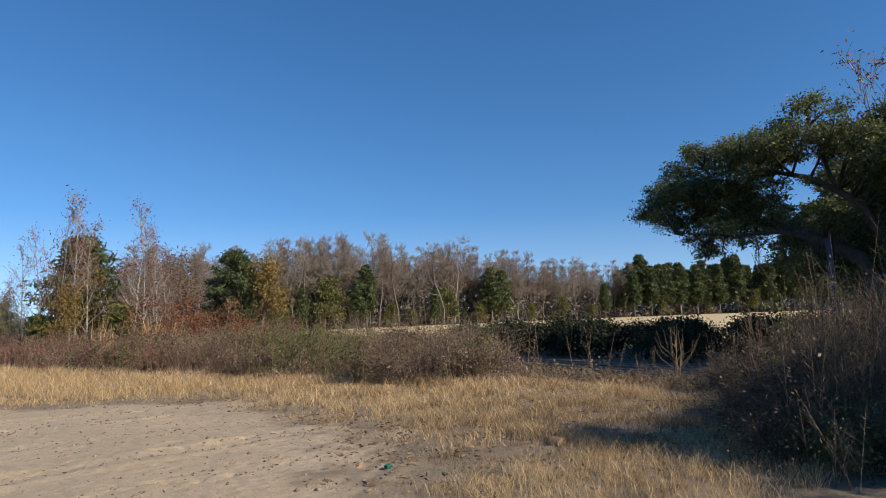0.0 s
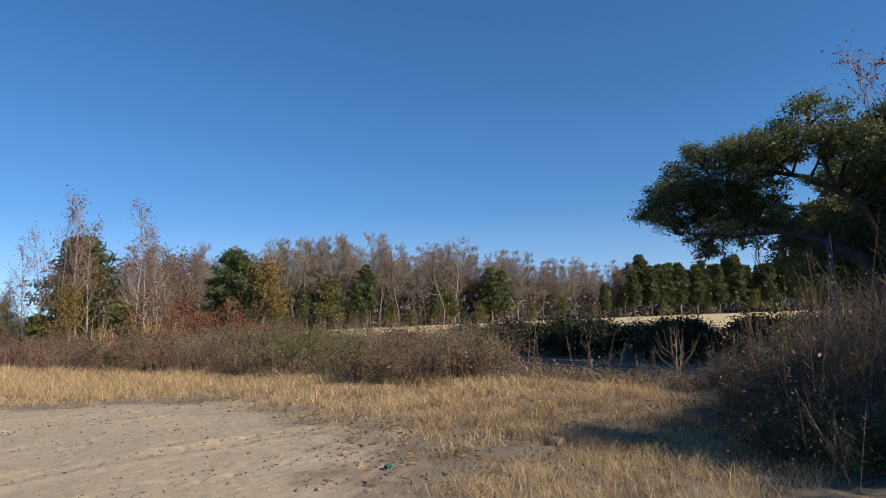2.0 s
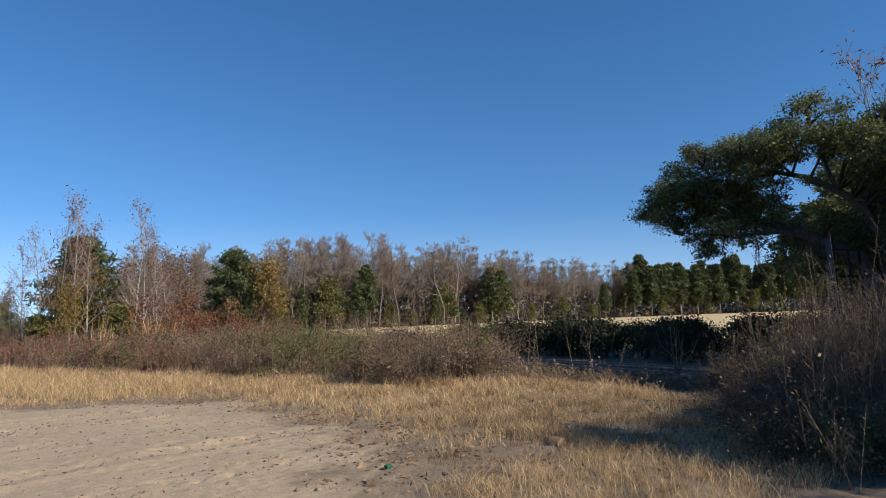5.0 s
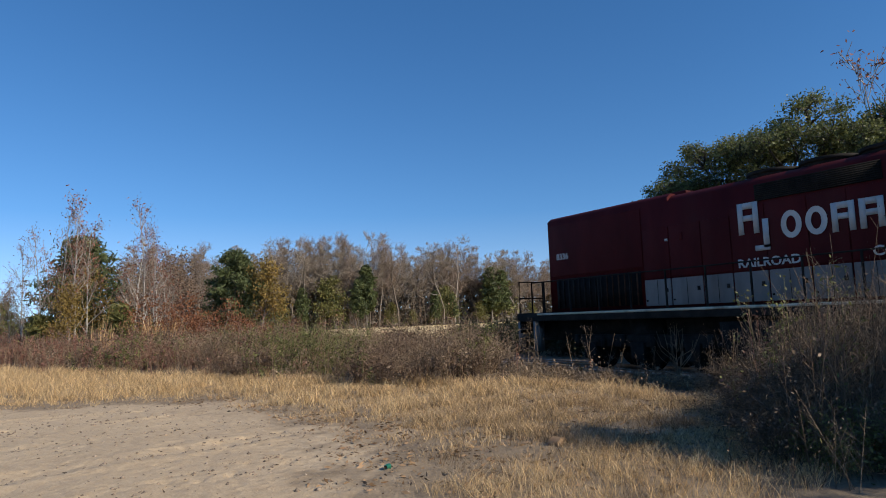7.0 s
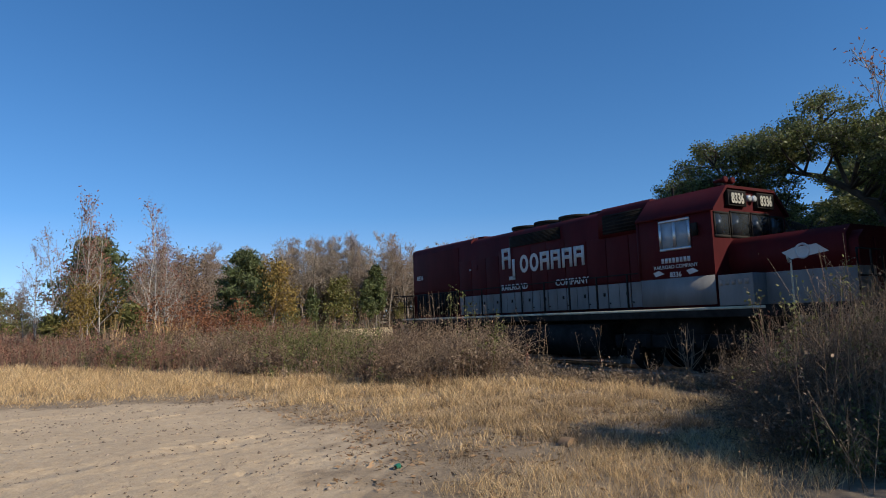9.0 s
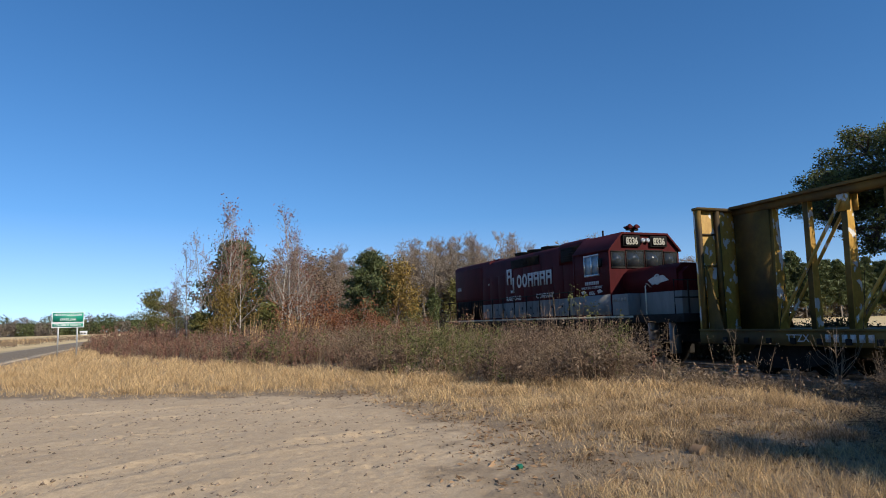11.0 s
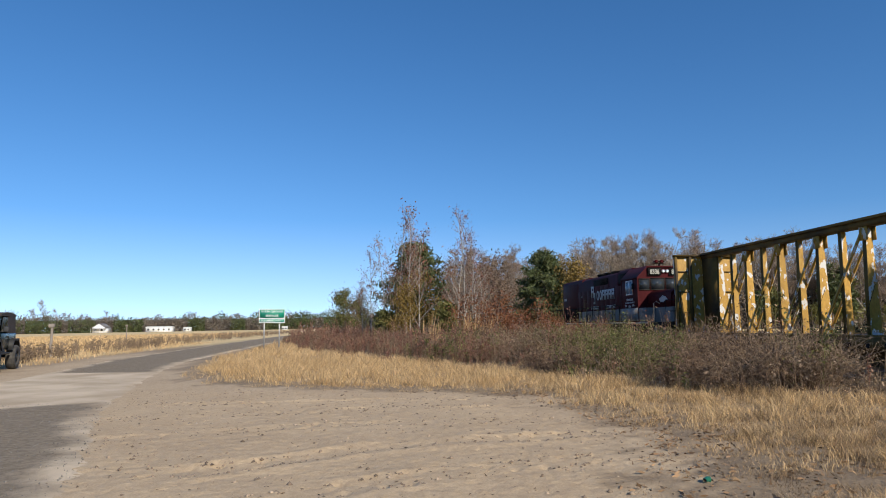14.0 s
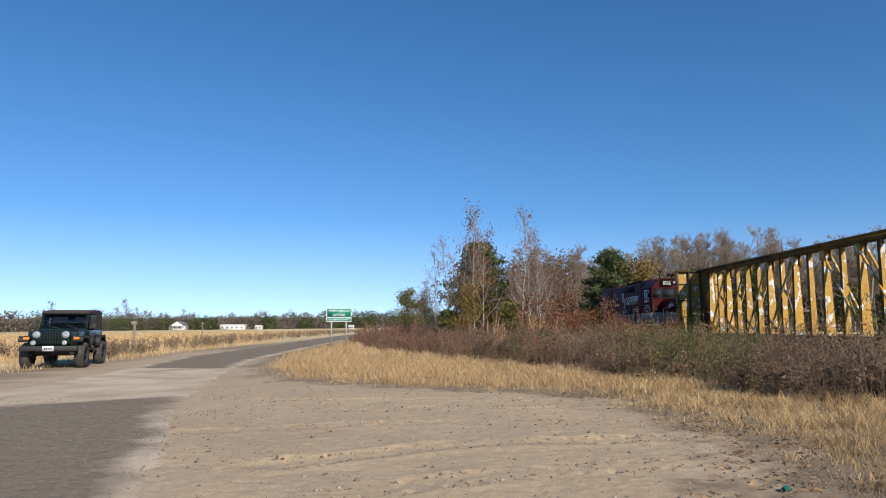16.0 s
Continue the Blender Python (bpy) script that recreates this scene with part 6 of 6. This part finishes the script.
# ---- the car, the sign and other things ----
def build_jeep():
    J = tagged(new("car"), "dark green off-road car with a brown soft top, parked", "car")
    P("tub", J, M_JEEP, lambda so: (box(so, -0.74, 0.74, 0.62, 2.85, 0.62, 1.16, 0.04), box(so, -0.72, 0.72, -0.35, 0.7, 0.62, 1.12, 0.03)))
    P("bonnet", J, M_JEEP, lambda so: prism(so, [(-0.52, 0.95), (0.52, 0.95), (0.52, 1.13), (0.42, 1.19), (-0.42, 1.19), (-0.52, 1.13)], "y", -0.44, 0.75))
    g = P("grille", J, M_JEEP, lambda so: box(so, -0.54, 0.54, -0.52, -0.42, 0.70, 1.16, 0.04), "body-coloured slotted grille")
    for k in range(7):
        x = -0.246 + k * 0.082
        P("slot", g, M_GRILLE, lambda so: box(so, x - 0.024, x + 0.024, -0.53, -0.5, 0.82, 1.12, 0.01))
    for x in (-0.42, 0.42):
        P("headlight", J, M_LAMP, lambda so: (disc(so, (x, 0, 1.02), "y", 0.0, 0.09, -0.55, -0.48, 20), disc(so, (x, 0, 1.02), "y", 0.085, 0.11, -0.54, -0.5, 20)), "round headlight")
        P("fog_light", J, M_LAMP, lambda so: disc(so, (x * 1.06, 0, 0.76), "y", 0.0, 0.075, -0.74, -0.66, 16), "round fog light")
        P("turn_signal", J, M_AMBER, lambda so: box(so, x * 1.72 - 0.08, x * 1.72 + 0.08, -0.50, -0.44, 0.86, 0.94, 0.01), "amber turn signal")
    P("front_bumper", J, M_PLASTIC, lambda so: box(so, -0.82, 0.82, -0.76, -0.6, 0.5, 0.66, 0.025))
    pl = P("number_plate", J, M_SIGN_WHITE, lambda so: box(so, -0.16, 0.16, -0.78, -0.765, 0.5, 0.66), "white plate with plain dark bars")
    P("plate_bar", pl, M_DIGIT, lambda so: [box(so, -0.11 + k * 0.06, -0.07 + k * 0.06, -0.785, -0.781, 0.55, 0.61) for k in range(4)])
    for x in (-0.78, 0.78):
        P("front_wing", J, M_PLASTIC, lambda so: prism(so, [(-0.5, 0.8), (-0.42, 0.97), (0.3, 0.97), (0.62, 0.62), (0.52, 0.6), (0.26, 0.9), (-0.38, 0.9), (-0.44, 0.78)], "x", x - 0.17, x + 0.13))
        P("rear_wing", J, M_PLASTIC, lambda so: prism(so, [(1.85, 0.6), (2.05, 0.97), (2.72, 0.97), (2.88, 0.7), (2.8, 0.68), (2.68, 0.9), (2.1, 0.9), (1.94, 0.58)], "x", x - 0.1, x + 0.1))
        P("inner_wing", J, M_JEEP, lambda so: box(so, min(x * 0.75, x * 0.95), max(x * 0.75, x * 0.95), -0.42, 0.62, 0.85, 0.93))
        d = P("door", J, M_JEEP, lambda so: box(so, min(x * 0.955, x * 0.985), max(x * 0.955, x * 0.985), 0.8, 1.75, 0.7, 1.15, 0.01))
        P("handle", d, M_PLASTIC, lambda so: box(so, min(x * 0.985, x * 1.02), max(x * 0.985, x * 1.02), 1.58, 1.7, 1.02, 1.06))
        P("mirror", J, M_PLASTIC, lambda so: (box(so, min(x * 1.05, x * 1.25), max(x * 1.05, x * 1.25), 0.82, 0.9, 1.2, 1.38, 0.02), box(so, min(x * 0.95, x * 1.08), max(x * 0.95, x * 1.08), 0.84, 0.88, 1.2, 1.24)))
        P("side_step", J, M_PLASTIC, lambda so: rod(so, [(x * 1.02, 0.75, 0.5), (x * 1.02, 1.8, 0.5)], 0.04))
        P("side_window", J, M_DARK_PANE, lambda so: prism(so, [(0.98, 1.2), (1.7, 1.2), (1.7, 1.68), (1.12, 1.68)], "x", x * 0.93 - 0.008, x * 0.93 + 0.008))
    fr = P("windscreen_frame", J, M_JEEP, lambda so: [prism(so, [(0.70, 1.14), (0.76, 1.14), (0.98, 1.74), (0.92, 1.74)], "x", a, b) for a, b in ((-0.72, -0.64), (0.64, 0.72))]
           + [prism(so, [(0.70, 1.12), (0.77, 1.12), (0.79, 1.22), (0.72, 1.22)], "x", -0.72, 0.72), prism(so, [(0.90, 1.68), (0.96, 1.68), (0.98, 1.76), (0.92, 1.76)], "x", -0.72, 0.72)])
    P("windscreen", fr, M_GLASS, lambda so: prism(so, [(0.75, 1.2), (0.756, 1.2), (0.936, 1.70), (0.93, 1.70)], "x", -0.64, 0.64), "windscreen glass")
    P("wiper", fr, M_PLASTIC, lambda so: (rod(so, [(-0.1, 0.70, 1.2), (-0.5, 0.75, 1.32)], 0.012), rod(so, [(0.45, 0.70, 1.2), (0.1, 0.75, 1.32)], 0.012)))
    P("soft_top", J, M_CANVAS, lambda so: (prism(so, [(0.9, 1.72), (0.92, 1.80), (1.8, 1.86), (2.6, 1.82), (2.7, 1.74)], "x", -0.73, 0.73), prism(so, [(1.78, 1.14), (2.83, 1.14), (2.68, 1.76), (1.78, 1.76)], "x", -0.725, -0.70),
                                           prism(so, [(1.78, 1.14), (2.83, 1.14), (2.68, 1.76), (1.78, 1.76)], "x", 0.70, 0.725), prism(so, [(2.8, 1.14), (2.83, 1.14), (2.7, 1.78), (2.66, 1.78)], "x", -0.72, 0.72)), "brown canvas soft top")
    for x in (-0.34, 0.34):
        P("seat", J, M_CANVAS, lambda so: (box(so, x - 0.22, x + 0.22, 1.45, 1.58, 0.95, 1.5, 0.05), box(so, x - 0.1, x + 0.1, 1.47, 1.55, 1.5, 1.66, 0.03)))
    P("chassis", J, M_PLASTIC, lambda so: (box(so, -0.45, 0.45, -0.55, 2.8, 0.42, 0.62), box(so, -0.62, 0.62, -0.06, 0.06, 0.33, 0.45), box(so, -0.62, 0.62, 2.31, 2.43, 0.33, 0.45)))
    for x in (-0.79, 0.79):
        for y in (0.0, 2.37):
            t = P("tyre", J, M_TYRE, lambda so: (disc(so, (0, y, 0.41), "x", 0.22, 0.41, x - 0.10, x + 0.10, 28), disc(so, (0, y, 0.41), "x", 0.22, 0.385, x - 0.135, x + 0.135, 28)))
            P("rim", t, M_PLASTIC, lambda so: (disc(so, (0, y, 0.41), "x", 0.0, 0.215, x - 0.08, x + 0.08, 20), disc(so, (0, y, 0.41), "x", 0.0, 0.06, x - 0.13, x + 0.13, 12)), "dark wheel rim")
    P("spare_wheel", J, M_TYRE, lambda so: disc(so, (0.1, 0, 0.98), "y", 0.15, 0.4, 2.88, 3.1, 26))
    for ob in J.children:
        if not ob.name.startswith("tyre"):
            ob.location.z = 0.07
    a = math.degrees(math.atan2(0.26, 0.966))
    J.matrix_basis = pose(-12.72, 21.5, float(ground_z(-12.7, 22.5)) + 0.0, 0, 0, a) @ Matrix.Scale(1.0, 4)
    return J


build_jeep()


def build_sign():
    x, y = -6.33, 39.6
    z = float(ground_z(x, y))
    S = tagged(new("road_sign"), "green state line road sign on two metal posts beside the road", "road sign")
    for d in (-0.44, 0.44):
        P("post", S, M_GALV, lambda so: (box(so, d - 0.04, d + 0.04, 0.02, 0.03, -0.2, 2.3), box(so, d - 0.012, d + 0.012, 0.03, 0.07, -0.2, 2.3)))
    for z0, z1, lines in ((1.86, 2.42, (("NORTH CAROLINA", 2.22), ("STATE LINE", 1.97))), (1.60, 1.85, (("COLUMBUS COUNTY", 1.68),))):
        b = P("panel", S, M_SIGN_WHITE, lambda so: prism(so, [(-0.75, z0), (0.75, z0), (0.75, z1), (-0.75, z1)], "y", 0.0, 0.018), "white-edged green panel")
        P("face", b, M_SIGN_GREEN, lambda so: box(so, -0.715, 0.715, -0.005, -0.001, z0 + 0.03, z1 - 0.03), "green face")
        for body, zz in lines:
            me = text_mesh(body, 0.165 if len(body) < 15 else 0.15, M_SIGN_WHITE, 0.002, 0.002)
            me.transform(Matrix.Translation((0, -0.009, zz)) @ FRONT @ Matrix.Diagonal((0.88, 1, 1, 1)))
            part("lettering", me, b, "white lettering")
    S.matrix_basis = pose(x, y, z, 0, 0, 8)


build_sign()


def build_far_things():
    def house(name, px, d, w, deep, h, roof, label, gable):
        x = (px - 784) / 1147 * d
        z = float(ground_z(x, d))
        H = tagged(new(name), label, "house")
        P("wall", H, M_WALL_WHITE, lambda so: box(so, -w / 2, w / 2, 0, deep, -0.3, h))
        if gable:
            P("roof", H, M_ROOF, lambda so: prism(so, [(-w / 2 - 0.4, h - 0.1), (w / 2 + 0.4, h - 0.1), (0, h + roof)], "y", 0.15, deep + 0.4))
            P("gable", H, M_WALL_WHITE, lambda so: prism(so, [(-w / 2, h), (w / 2, h), (0, h + roof - 0.3)], "y", 0.0, 0.12))
            P("porch_roof", H, M_ROOF, lambda so: prism(so, [(-w / 2 - 0.6, h - 0.9), (w / 2 + 0.6, h - 0.9), (w / 2 + 0.3, h - 0.5), (-w / 2 - 0.3, h - 0.5)], "y", -2.0, 0.0))
            for k in range(4):
                P("porch_post", H, M_WALL_WHITE, lambda so: box(so, -w / 2 + k * w / 3 - 0.1, -w / 2 + k * w / 3 + 0.1, -1.9, -1.7, -0.3, h - 0.9))
        else:
            P("roof", H, M_WALL_WHITE, lambda so: prism(so, [(-0.4, h - 0.05), (deep + 0.4, h - 0.05), (deep / 2, h + roof)], "x", -w / 2 - 0.3, w / 2 + 0.3))
        n = max(2, int(w / 3))
        for k in range(n):
            q = -w / 2 + (k + 0.5) * w / n
            P("window", H, M_DARK_PANE, lambda so: box(so, q - 0.5, q + 0.5, -0.03, 0.02, h * 0.35, h * 0.75))
        H.matrix_basis = pose(x, d, z)
    house("house", 316, 420, 7.5, 9, 3.2, 2.6, "white gabled farmhouse with a porch", True)
    house("long_building", 413, 410, 15, 6, 2.6, 0.7, "long low white building beyond the field", False)
    house("small_shed", 459, 410, 4, 4, 2.0, 0.6, "small white shed beyond the field", False)
    house("small_shed", 622, 400, 3, 3, 1.6, 0.5, "small white shed beyond the field", False)
    for px, py, h, d, wd in ((241, 33, 1.45, 33.5, 0.07), (361, 0, 1.6, 70, 0.06)):
        x = (px - 784) / 1147 * d
        z = float(ground_z(x, d))
        po = tagged(new("fence_post"), "weathered grey wooden post in the verge weeds", "post")
        P("post", po, M_POST, lambda so: tube(so, [(0, 0, -0.3), (0.02, 0, h * 0.5), (0.03, 0.01, h)], [wd, wd * 0.95, wd * 0.85], 8))
        P("cap", po, M_POST, lambda so: box(so, -wd * 1.6, wd * 1.9, -wd * 1.3, wd * 1.3, h - 0.02, h + 0.16, 0.02))
        po.matrix_basis = pose(x, d, z)
    bp = tagged(new("blue_post"), "dark blue steel post beyond the track", "post")
    P("post", bp, M_BLUE, lambda so: box(so, -0.07, 0.07, -0.07, 0.07, -0.3, 3.45, 0.01))
    P("base_plate", bp, M_BLUE, lambda so: box(so, -0.15, 0.15, -0.15, 0.15, -0.02, 0.04))
    bp.matrix_basis = pose(17.9, 9.0, 0.0)
    f = tagged(new("ploughed_field", one(M_BROWN_SOIL, "ploughed_field", lambda so: [so.add([(-330, 300, 0), (-215, 300, 0), (-215, 360, 0), (-330, 360, 0)], [(0, 1, 2, 3)])])), "strip of ploughed brown soil beyond the golden field", "field", kind="structure")
    for v in f.data.vertices:
        v.co.z = float(ground_z(v.co.x, v.co.y)) + 0.3


build_far_things()


def build_litter():
    rng = np.random.default_rng(91)
    # weeds along the far verge of the road
    so = Soup()
    y = 27 + 120 * rng.uniform(0, 1, 2800) ** 1.5
    x = np.interp(y, *zip(*[(b, a) for a, b in ROAD_LEFT])) - 2.6 - rng.uniform(0, 1, 2800) ** 1.5 * 5.5
    k = wave(x, y, 7, 95) > rng.uniform(-0.3, 0.7, len(x))
    x, y = x[k], y[k]
    weeds(so, so, x, y, 0.58 * rng.uniform(0.4, 1.35, len(x)), rng, 7, 14, 0.05, 0.018)
    tagged(new("verge_weeds", so.mesh("verge_weeds", M_WEED_GREY)), "brown dry weeds along the far verge", "weeds", kind="stuff")
    # clods and pebbles on the sand
    so = Soup()
    extra = 0
    x, y = scatter(rng, -7, 5.5, 3.5, 15, 75)
    k = (inside(x, y, SAND_AREA) > -1.2) & (wave(x, y, 1.6, 96) > rng.uniform(-1.0, 1.4, len(x))) & (road_side(x, y) > -0.5)
    x, y = x[k], y[k]
    # lug marks: rows of clods along the wheel tracks, added for their shaded notches
    for off, ang in ((9.0, 0.16), (10.9, 0.20), (7.2, 0.30), (12.4, 0.10), (5.7, 0.36)):
        u = np.arange(-4.5, 4.2, 0.135)
        for side in (-0.2, 0.2):
            q = u + rng.normal(size=len(u)) * 0.02
            v2 = off + ang * q + 0.012 * q * q - 0.15 * wave(q, off + ang * q, 6, int(off * 10)) + side + rng.normal(size=len(u)) * 0.03
            k = (inside(q, v2, SAND_AREA) > 0.2) & (wave(q, v2, 3, int(off * 3)) > rng.uniform(-0.7, 0.7, len(u)))
            for rep in range(3):
                x = np.concatenate([x, q[k] + rng.normal(size=k.sum()) * 0.025])
                y = np.concatenate([y, v2[k] + rng.normal(size=k.sum()) * 0.03])
                extra += int(k.sum())
    n = len(x)
    r = 0.006 + 0.024 * rng.uniform(0, 1, n) ** 5
    r[n - extra:] = rng.uniform(0.012, 0.026, extra)
    c = on_ground(x, y, 0.0)
    dirs = np.array([(1, 0, 0), (0, 1, 0), (-1, 0, 0), (0, -1, 0), (0, 0, 0.8), (0, 0, -0.6)])
    v = c[:, None, :] + dirs[None] * r[:, None, None] * rng.uniform(0.6, 1.3, (n, 6, 1))
    f = np.array([(0, 1, 4), (1, 2, 4), (2, 3, 4), (3, 0, 4), (1, 0, 5), (2, 1, 5), (3, 2, 5), (0, 3, 5)])
    so.add(v.reshape(-1, 3), (np.arange(n)[:, None, None] * 6 + f[None]).reshape(-1, 3))
    tagged(new("clods", so.mesh("clods", M_CLOD)), "small clods and pebbles on the sand", "pebbles", kind="stuff")
    # loose gravel on the worn asphalt
    so = Soup()
    x, y = scatter(rng, -9, -2.6, 4, 12.5, 90)
    k = road_side(x, y) < -0.2
    x, y = x[k], y[k]
    n = len(x)
    r = 0.004 + 0.011 * rng.uniform(0, 1, n) ** 3
    v = on_ground(x, y, 0.022)[:, None, :] + dirs[None] * r[:, None, None] * rng.uniform(0.6, 1.3, (n, 6, 1))
    so.add(v.reshape(-1, 3), (np.arange(n)[:, None, None] * 6 + f[None]).reshape(-1, 3))
    tagged(new("gravel", so.mesh("gravel", M_BALLAST)), "loose pale gravel on the worn asphalt", "gravel", kind="stuff")
    # leaves and broken straw lying flat between the tufts
    so = Soup()
    x, y = scatter(rng, 0.5, 9, 3.2, 14, 170)
    k = (inside(x, y, SAND_AREA) < 0.5 * wave(x, y, 1.1, 97)) & (inside(x, y, BRUSH_AREA) < 0.6) & (wave(x, y, 1.0, 98) > rng.uniform(-1.2, 1.0, len(x)))
    p = on_ground(x[k], y[k], 0.012)
    leaves(so, p + rng.normal(size=p.shape) * np.array([0, 0, 0.006]), 0.022, rng, 0.75, 1.6)
    tagged(new("leaf_litter", so.mesh("leaf_litter", M_LITTER)), "brown leaf litter and broken straw", "leaf litter", kind="stuff")
    # dark plant scraps on the sand, and rows that stand for shade in the wheel marks
    so = Soup()
    x, y = scatter(rng, -5.5, 6, 3.8, 14.5, 34)
    k = (inside(x, y, SAND_AREA) > -2.5) & (wave(x, y, 1.3, 99) > rng.uniform(-0.6, 1.3, len(x))) & (road_side(x, y) > 0.0)
    leaves(so, on_ground(x[k], y[k], 0.005), 0.009, rng, 0.85, 1.8)
    # Rows along the ruts: dark quads in place of shade in the lug gouges.
    for off, ang in ((9.0, 0.16), (10.9, 0.20), (7.2, 0.30), (12.4, 0.10), (5.7, 0.36)):
        u = np.repeat(np.arange(-4.5, 4.4, 0.155), 3)
        for side in (-0.17, 0.17):
            q = u + rng.normal(size=len(u)) * 0.012
            v2 = off + ang * q + 0.012 * q * q - 0.15 * wave(q, off + ang * q, 6, int(off * 10)) + side + rng.uniform(-0.09, 0.09, len(u))
            k = (inside(q, v2, SAND_AREA) > 0.1) & (wave(q, v2, 2.0, int(off * 3)) > rng.uniform(-0.6, 0.8, len(u)))
            leaves(so, on_ground(q[k], v2[k], 0.004), 0.0105, rng, 0.8, 1.8)
    tagged(new("plant_scraps", so.mesh("plant_scraps", M_DEBRIS_SHADE)), "dark plant scraps on the sand, with lug mark shade", "leaf litter", kind="stuff")
    # bare fan-shaped saplings by the ballast
    fan = Soup()
    sx, sy = 11.55, 9.1
    g = float(ground_z(sx, sy)) - 0.05
    side = np.array([-0.62, 0.78, 0])
    for k in range(15):
        s = (k - 7) / 7
        p0 = np.array([sx, sy, g + 0.1 + 0.05 * abs(k - 7)])
        p0[2] += rng.uniform(0, 0.25)
        top = p0 + side * (s * 0.42 + rng.normal() * 0.06) + np.array([rng.normal() * 0.1, 0, (1.05 - 0.45 * s * s) * rng.uniform(0.6, 1.05)])
        mid = p0 * 0.5 + top * 0.5 + side * s * 0.12
        sticks(fan, [p0, mid], [mid, top], np.array([0.009, 0.006]), np.array([0.006, 0.003]))
    bare = tagged(new("bare_shrub"), "bare fan-shaped shrub with pale twigs beside the ballast", "shrub")
    part("twigs", fan.mesh("twigs", M_WEED_GREY), bare)
    # a scrap of green plastic and a pale stone in the grass
    gx, gy = 2.73, 5.40
    can = tagged(new("plastic_cup"), "crushed green plastic cup lying on the sand", "litter")
    P("cup", can, M_CAN, lambda so: tube(so, [(0, 0, 0.03), (0.03, 0.005, 0.032), (0.07, 0.01, 0.03), (0.1, 0.0, 0.026)], [0.024, 0.03, 0.034, 0.036], 10))
    can.matrix_basis = pose(gx, gy, float(ground_z(gx, gy)), 0, 0, 35) @ Matrix.Scale(0.75, 4)
    st = tagged(new("stone"), "tan flat stone among the dry grass", "stone")
    P("stone_body", st, M_LITTER, lambda so: prism(so, [(-0.1, -0.03), (0.11, -0.04), (0.12, 0.03), (0.05, 0.065), (-0.03, 0.075), (-0.11, 0.04)], "y", -0.05, 0.06))
    st.matrix_basis = pose(4.58, 5.15, float(ground_z(4.58, 5.15)), 0, 0, 20)
    # tall dead stalks that stand out of the brush
    so = Soup()
    spots = [(9.6, 12.2), (9.9, 11.7), (9.3, 12.7), (10.3, 11.1), (10.9, 10.6), (10.6, 9.6), (11.2, 9.0), (11.4, 9.5), (9.0, 13.4), (8.1, 14.6), (10.0, 6.6), (10.6, 6.2), (10.9, 6.0), (9.7, 6.9), (9.9, 5.9), (10.3, 5.7), (11.2, 6.7)]
    for sx, sy in spots:
        m = 2
        x, y = sx + rng.normal(size=m) * 0.15, sy + rng.normal(size=m) * 0.15
        weeds(so, so, x, y, rng.uniform(0.7, 1.45, m), rng, 8, 22, 0.016, 0.007, 0.3)
    tagged(new("tall_stalks", so.mesh("tall_stalks", M_WEED_GREY)), "tall dead weed stalks standing above the brush", "weeds", kind="stuff")
    so = Soup()
    for sx, sy, m in ((4.3, 31.0, 110), (5.35, 31.4, 90), (2.6, 31.0, 50)):
        x, y = sx + rng.normal(size=m) * 0.3, sy + rng.normal(size=m) * 0.3
        blades(so, on_ground(x, y), 1.75, 0.035, 0.25, rng)
    tagged(new("straw_tuft", so.mesh("straw_tuft", M_TALL_STRAW)), "tall orange-straw grass tufts in the brush", "grass", kind="stuff")


build_litter()


def motions():
    rows = [(t, pose(TRACK_X, y, RAIL_Z)) for t, y in ((0.0, -18.1), (7.0, 15.4), (7.5, 17.85), (8.0, 20.2), (8.2, 21.1), (9.3, 26.3), (10.5, 31.65), (11.0, 33.95), (12.0, 38.5), (13.0, 43.0), (14.0, 47.4), (15.0, 51.8), (16.0, 56.2))]
    walk(locomotive, rows)
    walk(flatcar, rows)
    # the wheels roll with the train: a turn of the axle for each length of rim
    times, ys = [r[0] for r in rows], [r[1].translation.y for r in rows]
    for ob, y, r in ROLLING:
        turns = []
        for k in range(129):
            t = k * 0.125
            turns.append((t, pose(0, y, r, math.degrees(-(np.interp(t, times, ys) - ys[0]) / r))))
        walk(ob, turns)


motions()
